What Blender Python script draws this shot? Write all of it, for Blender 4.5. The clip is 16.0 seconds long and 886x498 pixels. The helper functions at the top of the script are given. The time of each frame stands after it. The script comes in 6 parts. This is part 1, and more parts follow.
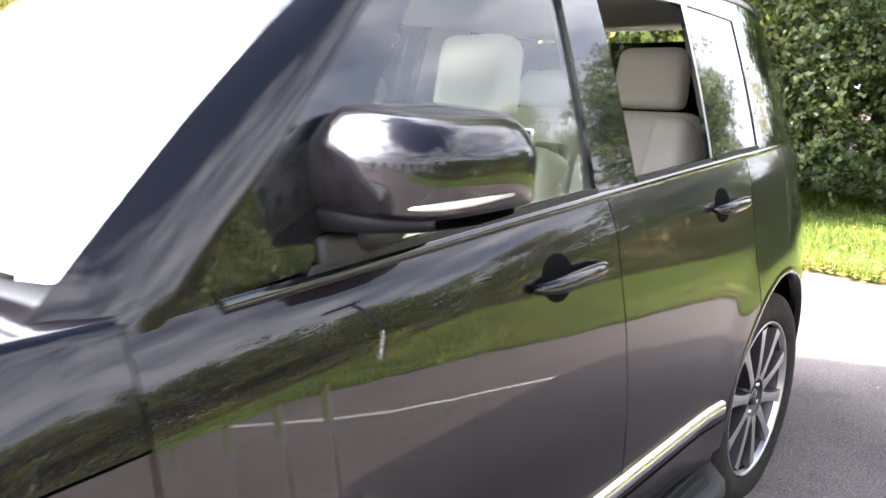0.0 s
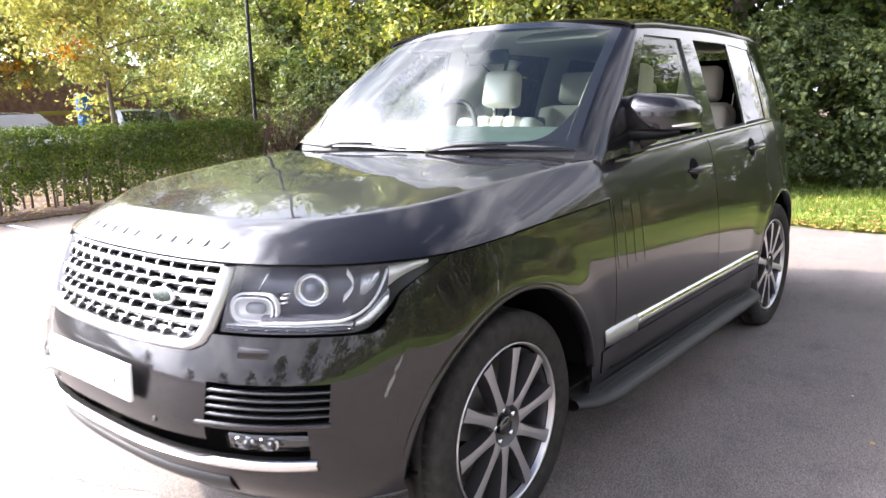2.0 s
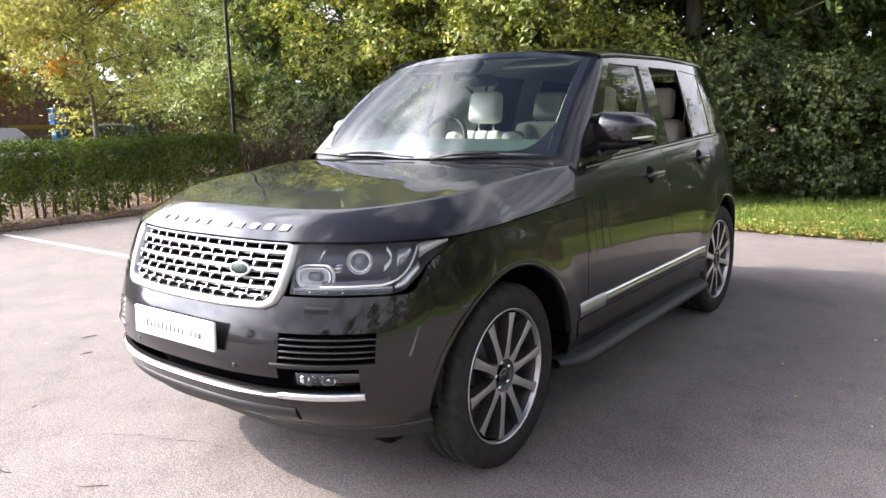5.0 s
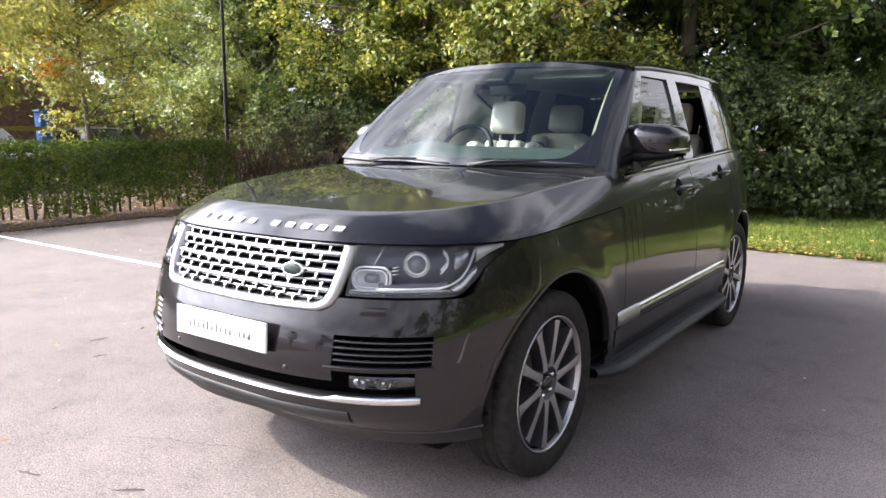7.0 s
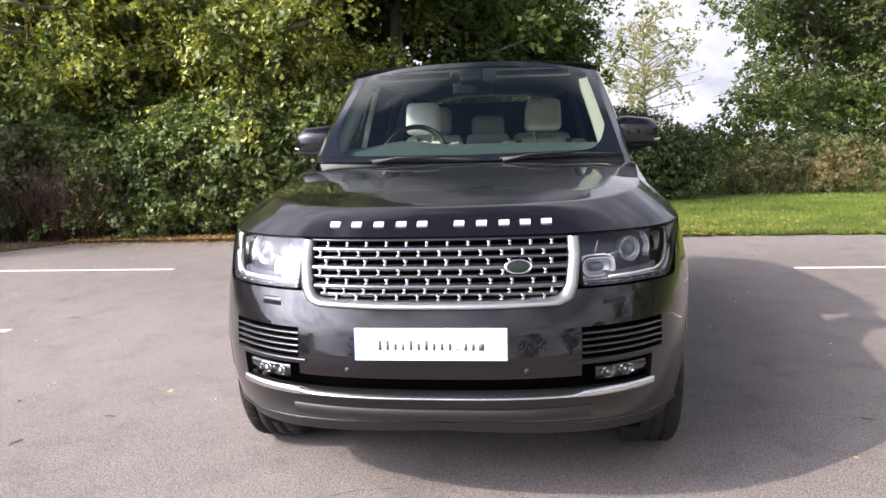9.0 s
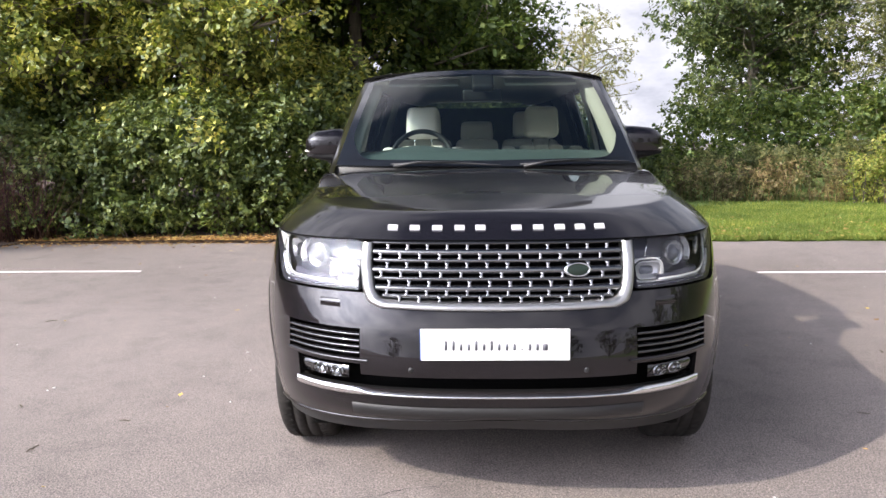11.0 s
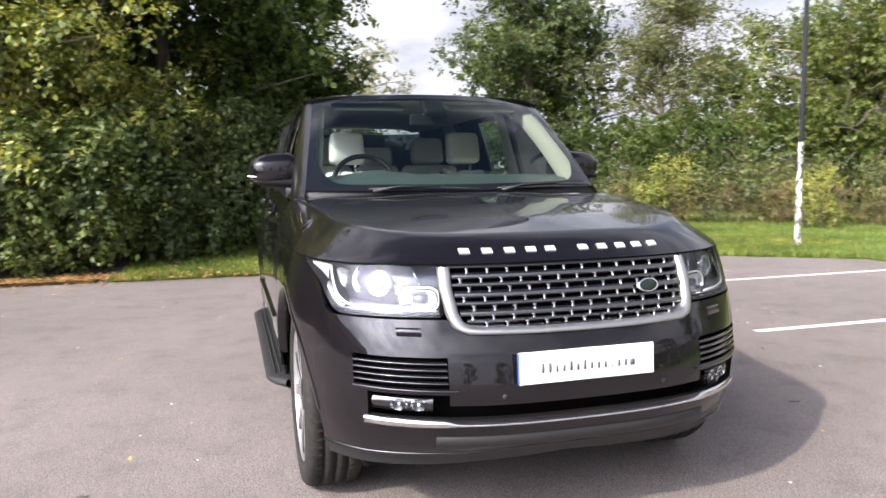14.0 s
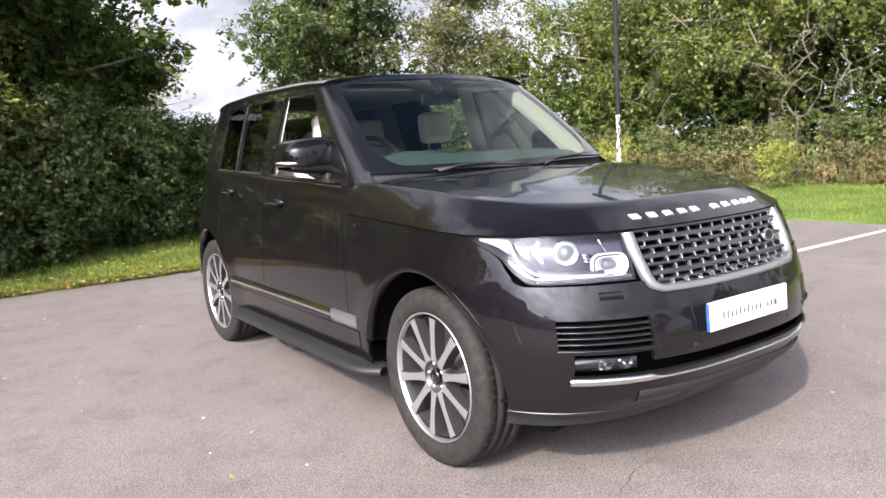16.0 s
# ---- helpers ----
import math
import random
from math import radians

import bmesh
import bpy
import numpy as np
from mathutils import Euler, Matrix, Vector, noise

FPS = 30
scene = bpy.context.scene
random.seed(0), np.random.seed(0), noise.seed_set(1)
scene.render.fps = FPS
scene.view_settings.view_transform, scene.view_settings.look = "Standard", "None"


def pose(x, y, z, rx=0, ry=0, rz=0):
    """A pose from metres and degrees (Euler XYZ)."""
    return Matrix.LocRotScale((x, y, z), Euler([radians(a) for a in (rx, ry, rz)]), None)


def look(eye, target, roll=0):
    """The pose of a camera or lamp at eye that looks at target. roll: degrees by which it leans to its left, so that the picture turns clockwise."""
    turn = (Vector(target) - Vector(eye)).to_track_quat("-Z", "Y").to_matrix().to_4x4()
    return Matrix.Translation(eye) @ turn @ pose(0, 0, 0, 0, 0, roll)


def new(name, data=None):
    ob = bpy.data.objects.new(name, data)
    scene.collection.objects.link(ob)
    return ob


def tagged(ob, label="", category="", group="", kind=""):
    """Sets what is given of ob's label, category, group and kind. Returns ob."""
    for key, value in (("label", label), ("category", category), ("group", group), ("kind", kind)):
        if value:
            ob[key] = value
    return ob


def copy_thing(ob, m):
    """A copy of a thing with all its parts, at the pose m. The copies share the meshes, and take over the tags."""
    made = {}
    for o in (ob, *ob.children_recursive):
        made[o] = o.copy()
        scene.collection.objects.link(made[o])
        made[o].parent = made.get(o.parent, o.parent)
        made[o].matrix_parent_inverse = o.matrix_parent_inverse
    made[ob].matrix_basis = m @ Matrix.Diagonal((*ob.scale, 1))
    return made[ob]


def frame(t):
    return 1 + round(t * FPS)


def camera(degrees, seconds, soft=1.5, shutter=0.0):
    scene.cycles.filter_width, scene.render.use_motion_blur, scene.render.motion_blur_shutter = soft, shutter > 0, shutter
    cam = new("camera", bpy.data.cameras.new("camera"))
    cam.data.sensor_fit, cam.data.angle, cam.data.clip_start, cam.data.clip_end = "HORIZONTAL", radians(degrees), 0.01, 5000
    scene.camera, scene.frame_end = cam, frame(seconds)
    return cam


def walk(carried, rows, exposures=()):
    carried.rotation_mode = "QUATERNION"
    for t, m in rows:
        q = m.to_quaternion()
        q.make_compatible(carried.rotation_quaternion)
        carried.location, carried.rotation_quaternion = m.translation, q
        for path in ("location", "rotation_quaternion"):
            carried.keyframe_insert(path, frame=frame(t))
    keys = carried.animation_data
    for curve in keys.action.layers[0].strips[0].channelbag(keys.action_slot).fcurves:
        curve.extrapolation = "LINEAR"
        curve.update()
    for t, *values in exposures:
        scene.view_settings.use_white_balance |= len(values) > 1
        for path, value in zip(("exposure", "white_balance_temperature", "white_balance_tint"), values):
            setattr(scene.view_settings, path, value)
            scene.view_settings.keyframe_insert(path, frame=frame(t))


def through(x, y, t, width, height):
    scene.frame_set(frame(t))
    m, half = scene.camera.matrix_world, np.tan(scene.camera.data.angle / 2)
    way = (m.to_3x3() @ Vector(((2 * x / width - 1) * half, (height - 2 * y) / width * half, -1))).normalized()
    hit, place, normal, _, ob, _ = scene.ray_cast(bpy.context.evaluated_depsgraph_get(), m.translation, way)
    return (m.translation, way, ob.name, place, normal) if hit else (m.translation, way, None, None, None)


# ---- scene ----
cam = camera(62.3, 16.0, shutter=0.3)
PATH = [
    (0, (1.721, 0.302, 1.505), (0.421, 1.755, 1.058), 0.6),
    (0.5, (1.807, -0.308, 1.462), (0.519, 1.177, 1.097), 0.4),
    (1, (1.889, -0.955, 1.454), (0.665, 0.576, 1.059), -0.2),
    (1.5, (2.041, -1.461, 1.438), (0.8, 0.055, 1.032), -1.2),
    (2, (2.221, -1.883, 1.462), (0.968, -0.376, 1.064), -1.5),
    (2.5, (2.349, -2.231, 1.458), (1.157, -0.676, 1.055), -1.1),
    (3, (2.463, -2.405, 1.466), (1.265, -0.852, 1.075), -1.3),
    (3.5, (2.479, -2.46, 1.471), (1.287, -0.898, 1.097), -1.3),
    (4, (2.48, -2.482, 1.472), (1.301, -0.909, 1.105), -1.4),
    (6.5, (2.464, -2.512, 1.467), (1.277, -0.937, 1.132), -0.9),
    (7, (2.241, -2.652, 1.436), (1.103, -1.039, 1.112), 0.3),
    (7.5, (1.768, -2.896, 1.393), (0.834, -1.157, 1.074), -0.1),
    (8, (1.227, -3.087, 1.399), (0.536, -1.236, 1.088), -0.6),
    (8.5, (0.748, -3.279, 1.371), (0.361, -1.344, 1.042), -1.5),
    (9, (0.318, -3.305, 1.367), (0.088, -1.341, 1.072), -1.7),
    (11.5, (-0.127, -3.417, 1.387), (-0.177, -1.438, 1.099), -0.5),
    (12, (-0.128, -3.411, 1.386), (-0.179, -1.432, 1.101), -0.6),
    (12.5, (-0.149, -3.408, 1.388), (-0.19, -1.429, 1.104), -0.4),
    (13, (-0.314, -3.413, 1.38), (-0.306, -1.433, 1.099), 0.1),
    (13.5, (-0.704, -3.312, 1.381), (-0.477, -1.34, 1.133), 0.0),
    (14, (-1.195, -3.192, 1.363), (-0.638, -1.283, 1.148), -0.7),
    (14.5, (-1.699, -2.978, 1.332), (-0.868, -1.178, 1.07), -2.6),
    (15, (-2.145, -2.729, 1.357), (-1.147, -1.023, 1.045), -5.2),
    (15.5, (-2.499, -2.609, 1.372), (-1.367, -0.989, 1.069), -5.3),
    (16, (-2.591, -2.599, 1.388), (-1.479, -0.961, 1.107), -3.4),
]
walk(cam, [(t, look(eye, target, roll)) for t, eye, target, roll in PATH],
     exposures=[(0, 2.5), (0.5, 2.22), (1, 2.02), (2, 1.78), (3, 1.32), (4, 1.10), (6.5, 1.06), (8, 0.70), (9, 0.62), (11.5, 0.56), (13, 0.58), (16, 0.60)])

# ---- world, sun, exposure ----
SUN = Vector((-1.255, -0.665, 1.0)).normalized()
world = bpy.data.worlds.new("sky")
scene.world = world
world.use_nodes = True
wn, wl = world.node_tree.nodes, world.node_tree.links
wn.clear()
w_out, w_bg = wn.new("ShaderNodeOutputWorld"), wn.new("ShaderNodeBackground")
w_sky = wn.new("ShaderNodeTexSky")
w_sky.sky_type, w_sky.sun_disc = "NISHITA", False
w_sky.sun_elevation = math.asin(SUN.z)
w_sky.sun_rotation = math.atan2(SUN.x, SUN.y)
w_co, w_map = wn.new("ShaderNodeTexCoord"), wn.new("ShaderNodeMapping")
w_map.inputs["Scale"].default_value = (1.0, 1.0, 2.2)
w_no, w_ra = wn.new("ShaderNodeTexNoise"), wn.new("ShaderNodeValToRGB")
w_no.inputs["Scale"].default_value, w_no.inputs["Detail"].default_value = 2.1, 7.0
w_no.inputs["Roughness"].default_value = 0.58
w_ra.color_ramp.elements[0].position, w_ra.color_ramp.elements[1].position = 0.22, 0.42
w_mix = wn.new("ShaderNodeMixRGB")
w_dot, w_pow, w_mad = wn.new("ShaderNodeVectorMath"), wn.new("ShaderNodeMath"), wn.new("ShaderNodeMath")
w_dot.operation, w_pow.operation, w_mad.operation = "DOT_PRODUCT", "POWER", "MULTIPLY_ADD"
w_nrm, w_max = wn.new("ShaderNodeVectorMath"), wn.new("ShaderNodeMath")
w_nrm.operation, w_max.operation = "NORMALIZE", "MAXIMUM"
w_dot.inputs[1].default_value = SUN
w_max.inputs[1].default_value, w_pow.inputs[1].default_value = 0.0, 3.0
w_mad.inputs[1].default_value = 30.0
w_p2, w_m2 = wn.new("ShaderNodeMath"), wn.new("ShaderNodeMath")
w_p2.operation, w_m2.operation = "POWER", "MULTIPLY_ADD"
w_p2.inputs[1].default_value, w_m2.inputs[1].default_value, w_m2.inputs[2].default_value = 13.0, 190.0, 9.5
w_tint = wn.new("ShaderNodeMixRGB")
w_tint.blend_type = "MULTIPLY"
w_tint.inputs["Fac"].default_value, w_tint.inputs["Color2"].default_value = 1.0, (0.95, 0.955, 1.07, 1)
wl.new(w_co.outputs["Generated"], w_nrm.inputs[0])
wl.new(w_nrm.outputs["Vector"], w_dot.inputs[0])
wl.new(w_dot.outputs["Value"], w_max.inputs[0])
wl.new(w_max.outputs["Value"], w_pow.inputs[0])
wl.new(w_max.outputs["Value"], w_p2.inputs[0])
wl.new(w_p2.outputs["Value"], w_m2.inputs[0])
wl.new(w_m2.outputs["Value"], w_mad.inputs[2])
wl.new(w_pow.outputs["Value"], w_mad.inputs[0])
w_no2, w_ra2, w_str = wn.new("ShaderNodeTexNoise"), wn.new("ShaderNodeValToRGB"), wn.new("ShaderNodeMixRGB")
w_no2.inputs["Scale"].default_value, w_no2.inputs["Detail"].default_value, w_no2.inputs["Roughness"].default_value = 4.6, 6.0, 0.6
w_ra2.color_ramp.elements[0].position, w_ra2.color_ramp.elements[0].color = 0.34, (0.52, 0.54, 0.60, 1)
w_ra2.color_ramp.elements[1].position, w_ra2.color_ramp.elements[1].color = 0.60, (1.22, 1.20, 1.18, 1)
w_str.blend_type = "MULTIPLY"
w_str.inputs["Fac"].default_value = 1.0
wl.new(w_map.outputs["Vector"], w_no2.inputs["Vector"])
wl.new(w_no2.outputs["Fac"], w_ra2.inputs["Fac"])
wl.new(w_mad.outputs["Value"], w_str.inputs["Color1"])
wl.new(w_ra2.outputs["Color"], w_str.inputs["Color2"])
wl.new(w_str.outputs["Color"], w_tint.inputs["Color1"])
wl.new(w_tint.outputs["Color"], w_mix.inputs["Color2"])
w_bg.inputs["Strength"].default_value = 0.073
wl.new(w_co.outputs["Generated"], w_map.inputs["Vector"])
wl.new(w_map.outputs["Vector"], w_no.inputs["Vector"])
w_sep, w_low = wn.new("ShaderNodeSeparateXYZ"), wn.new("ShaderNodeMath")
w_low.operation = "MULTIPLY_ADD"
w_low.inputs[1].default_value = -0.14
wl.new(w_nrm.outputs["Vector"], w_sep.inputs["Vector"])
wl.new(w_sep.outputs["Z"], w_low.inputs[0])
w_zen, w_ze2 = wn.new("ShaderNodeMath"), wn.new("ShaderNodeMath")
w_zen.operation, w_ze2.operation = "POWER", "MULTIPLY_ADD"
w_zen.inputs[1].default_value, w_ze2.inputs[1].default_value = 8.0, -0.45
wl.new(w_sep.outputs["Z"], w_zen.inputs[0])
wl.new(w_zen.outputs["Value"], w_ze2.inputs[0])
wl.new(w_no.outputs["Fac"], w_ze2.inputs[2])
wl.new(w_ze2.outputs["Value"], w_low.inputs[2])
wl.new(w_low.outputs["Value"], w_ra.inputs["Fac"])
wl.new(w_ra.outputs["Color"], w_mix.inputs["Fac"])
wl.new(w_sky.outputs["Color"], w_mix.inputs["Color1"])
wl.new(w_mix.outputs["Color"], w_bg.inputs["Color"])
wl.new(w_bg.outputs["Background"], w_out.inputs["Surface"])
sun_data = bpy.data.lights.new("sun", "SUN")
sun_data.energy, sun_data.angle, sun_data.color = 4.25, radians(0.53), (1.0, 0.90, 0.745)
sun = new("sun", sun_data)
sun.matrix_world = look(SUN * 60, (0, 0, 0))


# ---- materials ----
def material(name, color, rough=0.5, metal=0.0, coat=0.0, spec=0.5):
    m = bpy.data.materials.new(name)
    m.use_nodes = True
    b = m.node_tree.nodes["Principled BSDF"]
    b.inputs["Base Color"].default_value = (*color, 1)
    b.inputs["Roughness"].default_value, b.inputs["Metallic"].default_value = rough, metal
    b.inputs["Coat Weight"].default_value, b.inputs["Coat Roughness"].default_value = coat, 0.02
    b.inputs["Specular IOR Level"].default_value = spec
    return m


def noise_node(m, scale, detail=4.0, rough=0.55, stretch=(1, 1, 1)):
    n, l = m.node_tree.nodes, m.node_tree.links
    co, mp, no = n.new("ShaderNodeTexCoord"), n.new("ShaderNodeMapping"), n.new("ShaderNodeTexNoise")
    mp.inputs["Scale"].default_value = stretch
    no.inputs["Scale"].default_value, no.inputs["Detail"].default_value, no.inputs["Roughness"].default_value = scale, detail, rough
    l.new(co.outputs["Object"], mp.inputs["Vector"])
    l.new(mp.outputs["Vector"], no.inputs["Vector"])
    return no


def ramp(m, source, stops):
    r = m.node_tree.nodes.new("ShaderNodeValToRGB")
    e = r.color_ramp.elements
    while len(e) < len(stops):
        e.new(0.5)
    for k, (p, c) in enumerate(stops):
        e[k].position, e[k].color = p, (*c, 1)
    m.node_tree.links.new(source, r.inputs["Fac"])
    return r


def blend(m, a, b, fac, mode="MIX"):
    x = m.node_tree.nodes.new("ShaderNodeMixRGB")
    x.blend_type = mode
    for s, v in (("Color1", a), ("Color2", b), ("Fac", fac)):
        if isinstance(v, (int, float)):
            x.inputs[s].default_value = v
        elif isinstance(v, tuple):
            x.inputs[s].default_value = (*v, 1)
        else:
            m.node_tree.links.new(v, x.inputs[s])
    return x.outputs["Color"]


def base_of(m, colour):
    m.node_tree.links.new(colour, m.node_tree.nodes["Principled BSDF"].inputs["Base Color"])


def bump(m, height, strength, distance):
    b = m.node_tree.nodes.new("ShaderNodeBump")
    b.inputs["Strength"].default_value, b.inputs["Distance"].default_value = strength, distance
    m.node_tree.links.new(height, b.inputs["Height"])
    m.node_tree.links.new(b.outputs["Normal"], m.node_tree.nodes["Principled BSDF"].inputs["Normal"])


def glass(name, tint, gloss_rough=0.0, ior=1.5):
    m = bpy.data.materials.new(name)
    m.use_nodes = True
    n, l = m.node_tree.nodes, m.node_tree.links
    n.clear()
    out, mix = n.new("ShaderNodeOutputMaterial"), n.new("ShaderNodeMixShader")
    fr, tr, gl = n.new("ShaderNodeFresnel"), n.new("ShaderNodeBsdfTransparent"), n.new("ShaderNodeBsdfGlossy")
    fr.inputs["IOR"].default_value, gl.inputs["Roughness"].default_value = ior, gloss_rough
    tr.inputs["Color"].default_value = (*tint, 1)
    l.new(fr.outputs["Fac"], mix.inputs["Fac"])
    l.new(tr.outputs["BSDF"], mix.inputs[1])
    l.new(gl.outputs["BSDF"], mix.inputs[2])
    l.new(mix.outputs["Shader"], out.inputs["Surface"])
    return m


def leaf_material(name, dark, mid, light, through=0.35, gloss=0.06):
    m = bpy.data.materials.new(name)
    m.use_nodes = True
    n, l = m.node_tree.nodes, m.node_tree.links
    n.clear()
    out, geo = n.new("ShaderNodeOutputMaterial"), n.new("ShaderNodeNewGeometry")
    r = n.new("ShaderNodeValToRGB")
    e = r.color_ramp.elements
    e.new(0.5)
    for k, (p, c) in enumerate(((0.0, dark), (0.55, mid), (1.0, light))):
        e[k].position, e[k].color = p, (*c, 1)
    l.new(geo.outputs["Random Per Island"], r.inputs["Fac"])
    no = noise_node(m, 0.9, 2.0)
    tone = blend(m, r.outputs["Color"], ramp(m, no.outputs["Fac"], ((0.3, (0.55, 0.6, 0.5)), (0.7, (1.25, 1.15, 1.0)))).outputs["Color"], 1.0, "MULTIPLY")
    d, t, g = n.new("ShaderNodeBsdfDiffuse"), n.new("ShaderNodeBsdfTranslucent"), n.new("ShaderNodeBsdfGlossy")
    g.inputs["Roughness"].default_value, g.inputs["Color"].default_value = 0.55, (0.8, 0.88, 0.85, 1)
    lift = n.new("ShaderNodeHueSaturation")
    lift.inputs["Value"].default_value, lift.inputs["Saturation"].default_value = 1.5, 1.1
    l.new(tone, d.inputs["Color"])
    l.new(tone, lift.inputs["Color"])
    l.new(lift.outputs["Color"], t.inputs["Color"])
    m1, m2 = n.new("ShaderNodeMixShader"), n.new("ShaderNodeMixShader")
    m1.inputs["Fac"].default_value, m2.inputs["Fac"].default_value = through, gloss
    l.new(d.outputs["BSDF"], m1.inputs[1])
    l.new(t.outputs["BSDF"], m1.inputs[2])
    l.new(m1.outputs["Shader"], m2.inputs[1])
    l.new(g.outputs["BSDF"], m2.inputs[2])
    l.new(m2.outputs["Shader"], out.inputs["Surface"])
    return m


# car paint: dark grey-brown metallic under clear coat
PAINT = material("metallic_paint", (0.012, 0.011, 0.012), 0.34, 0.35, 1.0, 0.08)
_n = noise_node(PAINT, 900.0, 1.0)
base_of(PAINT, ramp(PAINT, _n.outputs["Fac"], ((0.35, (0.0038, 0.0029, 0.0041)), (0.68, (0.0082, 0.0063, 0.0090)))).outputs["Color"])
PAINT.node_tree.nodes["Principled BSDF"].inputs["Specular IOR Level"].default_value = 0.12
PAINT.node_tree.nodes["Principled BSDF"].inputs["Coat Roughness"].default_value = 0.02
PAINT.node_tree.nodes["Principled BSDF"].inputs["Coat IOR"].default_value = 1.52
BLACK_GLOSS = material("black_gloss", (0.006, 0.006, 0.007), 0.08, 0.0, 1.0)
BLACK_TRIM = material("black_plastic", (0.014, 0.014, 0.015), 0.55)
_n = noise_node(BLACK_TRIM, 260.0, 2.0)
bump(BLACK_TRIM, _n.outputs["Fac"], 0.25, 0.001)
SHOE_BLACK = material("matt_black_plastic", (0.007, 0.007, 0.008), 0.6, 0.0, 0.0, 0.2)
# near-black: shade in gaps and openings put into colour; liners and underside too
DARK = material("cavity_shade_and_liner", (0.004, 0.004, 0.004), 0.9, 0.0, 0.0, 0.08)
CHROME = material("satin_chrome", (0.78, 0.78, 0.79), 0.16, 1.0)
SATIN = material("satin_silver", (0.46, 0.46, 0.47), 0.33, 0.9)
ATLAS = material("grille_silver", (0.20, 0.20, 0.205), 0.24, 1.0)
# grille silver made lighter, for the sky light on the tooth chamfers
TOOTH = material("sky_lit_tooth_silver", (0.34, 0.34, 0.35), 0.20, 1.0)
ALLOY = material("polished_alloy", (0.55, 0.54, 0.55), 0.32, 0.85)
ALLOY_DARK = material("dark_alloy", (0.075, 0.073, 0.078), 0.38, 0.7)
RUBBER = material("tyre_rubber", (0.020, 0.019, 0.019), 0.8, 0.0, 0.0, 0.22)
_n = noise_node(RUBBER, 30.0, 5.0)
base_of(RUBBER, ramp(RUBBER, _n.outputs["Fac"], ((0.3, (0.014, 0.013, 0.0125)), (0.75, (0.034, 0.031, 0.029)))).outputs["Color"])
LEATHER = material("cream_leather", (0.70, 0.66, 0.59), 0.45)
_n = noise_node(LEATHER, 140.0, 3.0)
bump(LEATHER, _n.outputs["Fac"], 0.2, 0.002)
LINER = material("pale_headliner", (0.58, 0.56, 0.52), 0.9)
_n = noise_node(LINER, 300.0, 2.0)
bump(LINER, _n.outputs["Fac"], 0.3, 0.001)
# teal lift of the dark leather stands for the greenish windscreen reflection
DASH = material("dark_leather_reflection_teal", (0.10, 0.135, 0.135), 0.45)
_n = noise_node(DASH, 180.0, 3.0)
bump(DASH, _n.outputs["Fac"], 0.3, 0.001)
CARPET = material("dark_carpet", (0.05, 0.048, 0.045), 0.95)
PLATE = material("white_plate", (0.82, 0.82, 0.80), 0.3)
PLATE_INK = material("plate_ink", (0.10, 0.10, 0.12), 0.5)
BLUE = material("blue_band", (0.03, 0.09, 0.32), 0.4)
LETTER = material("letter_silver", (0.80, 0.80, 0.82), 0.25, 0.45)
AMBER_WHITE = material("indicator_lens", (0.75, 0.74, 0.70), 0.12, 0.3)
REFLECTOR = material("reflector_bowl", (0.86, 0.87, 0.88), 0.08, 1.0)
HL_DARK = material("headlamp_housing", (0.045, 0.045, 0.060), 0.3, 0.2)
HL_BEZEL = material("headlamp_bezel", (0.070, 0.070, 0.098), 0.25, 0.1)
LIGHT_GUIDE = material("light_guide", (0.82, 0.84, 0.88), 0.16, 0.3)
HL_WHITE = material("lamp_reflector_white", (0.93, 0.93, 0.95), 0.15, 0.0)
LAMP_BOWL = material("bright_lamp_bowl", (0.86, 0.86, 0.88), 0.28, 0.55)
HL_SILVER = material("lamp_silver", (0.62, 0.63, 0.66), 0.24, 0.8)
INDICATOR = material("pale_indicator", (0.74, 0.72, 0.68), 0.25, 0.35)
PROJECTOR = material("projector_glass", (0.14, 0.15, 0.18), 0.05, 0.2, 1.0)
GLASS_FRONT = glass("windscreen_glass", (0.50, 0.62, 0.60), 0.0, 1.75)
GLASS_SIDE = glass("side_glass", (0.62, 0.74, 0.70), 0.0, 2.1)
GLASS_DARK = glass("privacy_glass", (0.10, 0.11, 0.11), 0.0, 1.85)
GLASS_CLEAR = glass("lamp_cover", (0.93, 0.94, 0.96), 0.0, 1.45)

ASPHALT = material("asphalt", (0.14, 0.135, 0.135), 0.88)
_f, _g, _h = noise_node(ASPHALT, 0.35, 5.0), noise_node(ASPHALT, 130.0, 3.0, 0.8), noise_node(ASPHALT, 3.2, 6.0, 0.65)
_v = ASPHALT.node_tree.nodes.new("ShaderNodeTexVoronoi")
_v.inputs["Scale"].default_value = 210.0
ASPHALT.node_tree.links.new(ASPHALT.node_tree.nodes["Texture Coordinate"].outputs["Object"], _v.inputs["Vector"])
_c = ramp(ASPHALT, _f.outputs["Fac"], ((0.3, (0.133, 0.117, 0.112)), (0.7, (0.181, 0.160, 0.154)))).outputs["Color"]
_c = blend(ASPHALT, _c, ramp(ASPHALT, _g.outputs["Fac"], ((0.37, (0.46, 0.46, 0.46)), (0.5, (1.0, 0.99, 0.98)), (0.63, (1.58, 1.55, 1.52)))).outputs["Color"], 1.0, "MULTIPLY")
_c = blend(ASPHALT, _c, ramp(ASPHALT, _h.outputs["Fac"], ((0.28, (0.74, 0.73, 0.73)), (0.48, (1.0, 0.99, 0.98)), (0.72, (1.12, 1.1, 1.08)))).outputs["Color"], 1.0, "MULTIPLY")
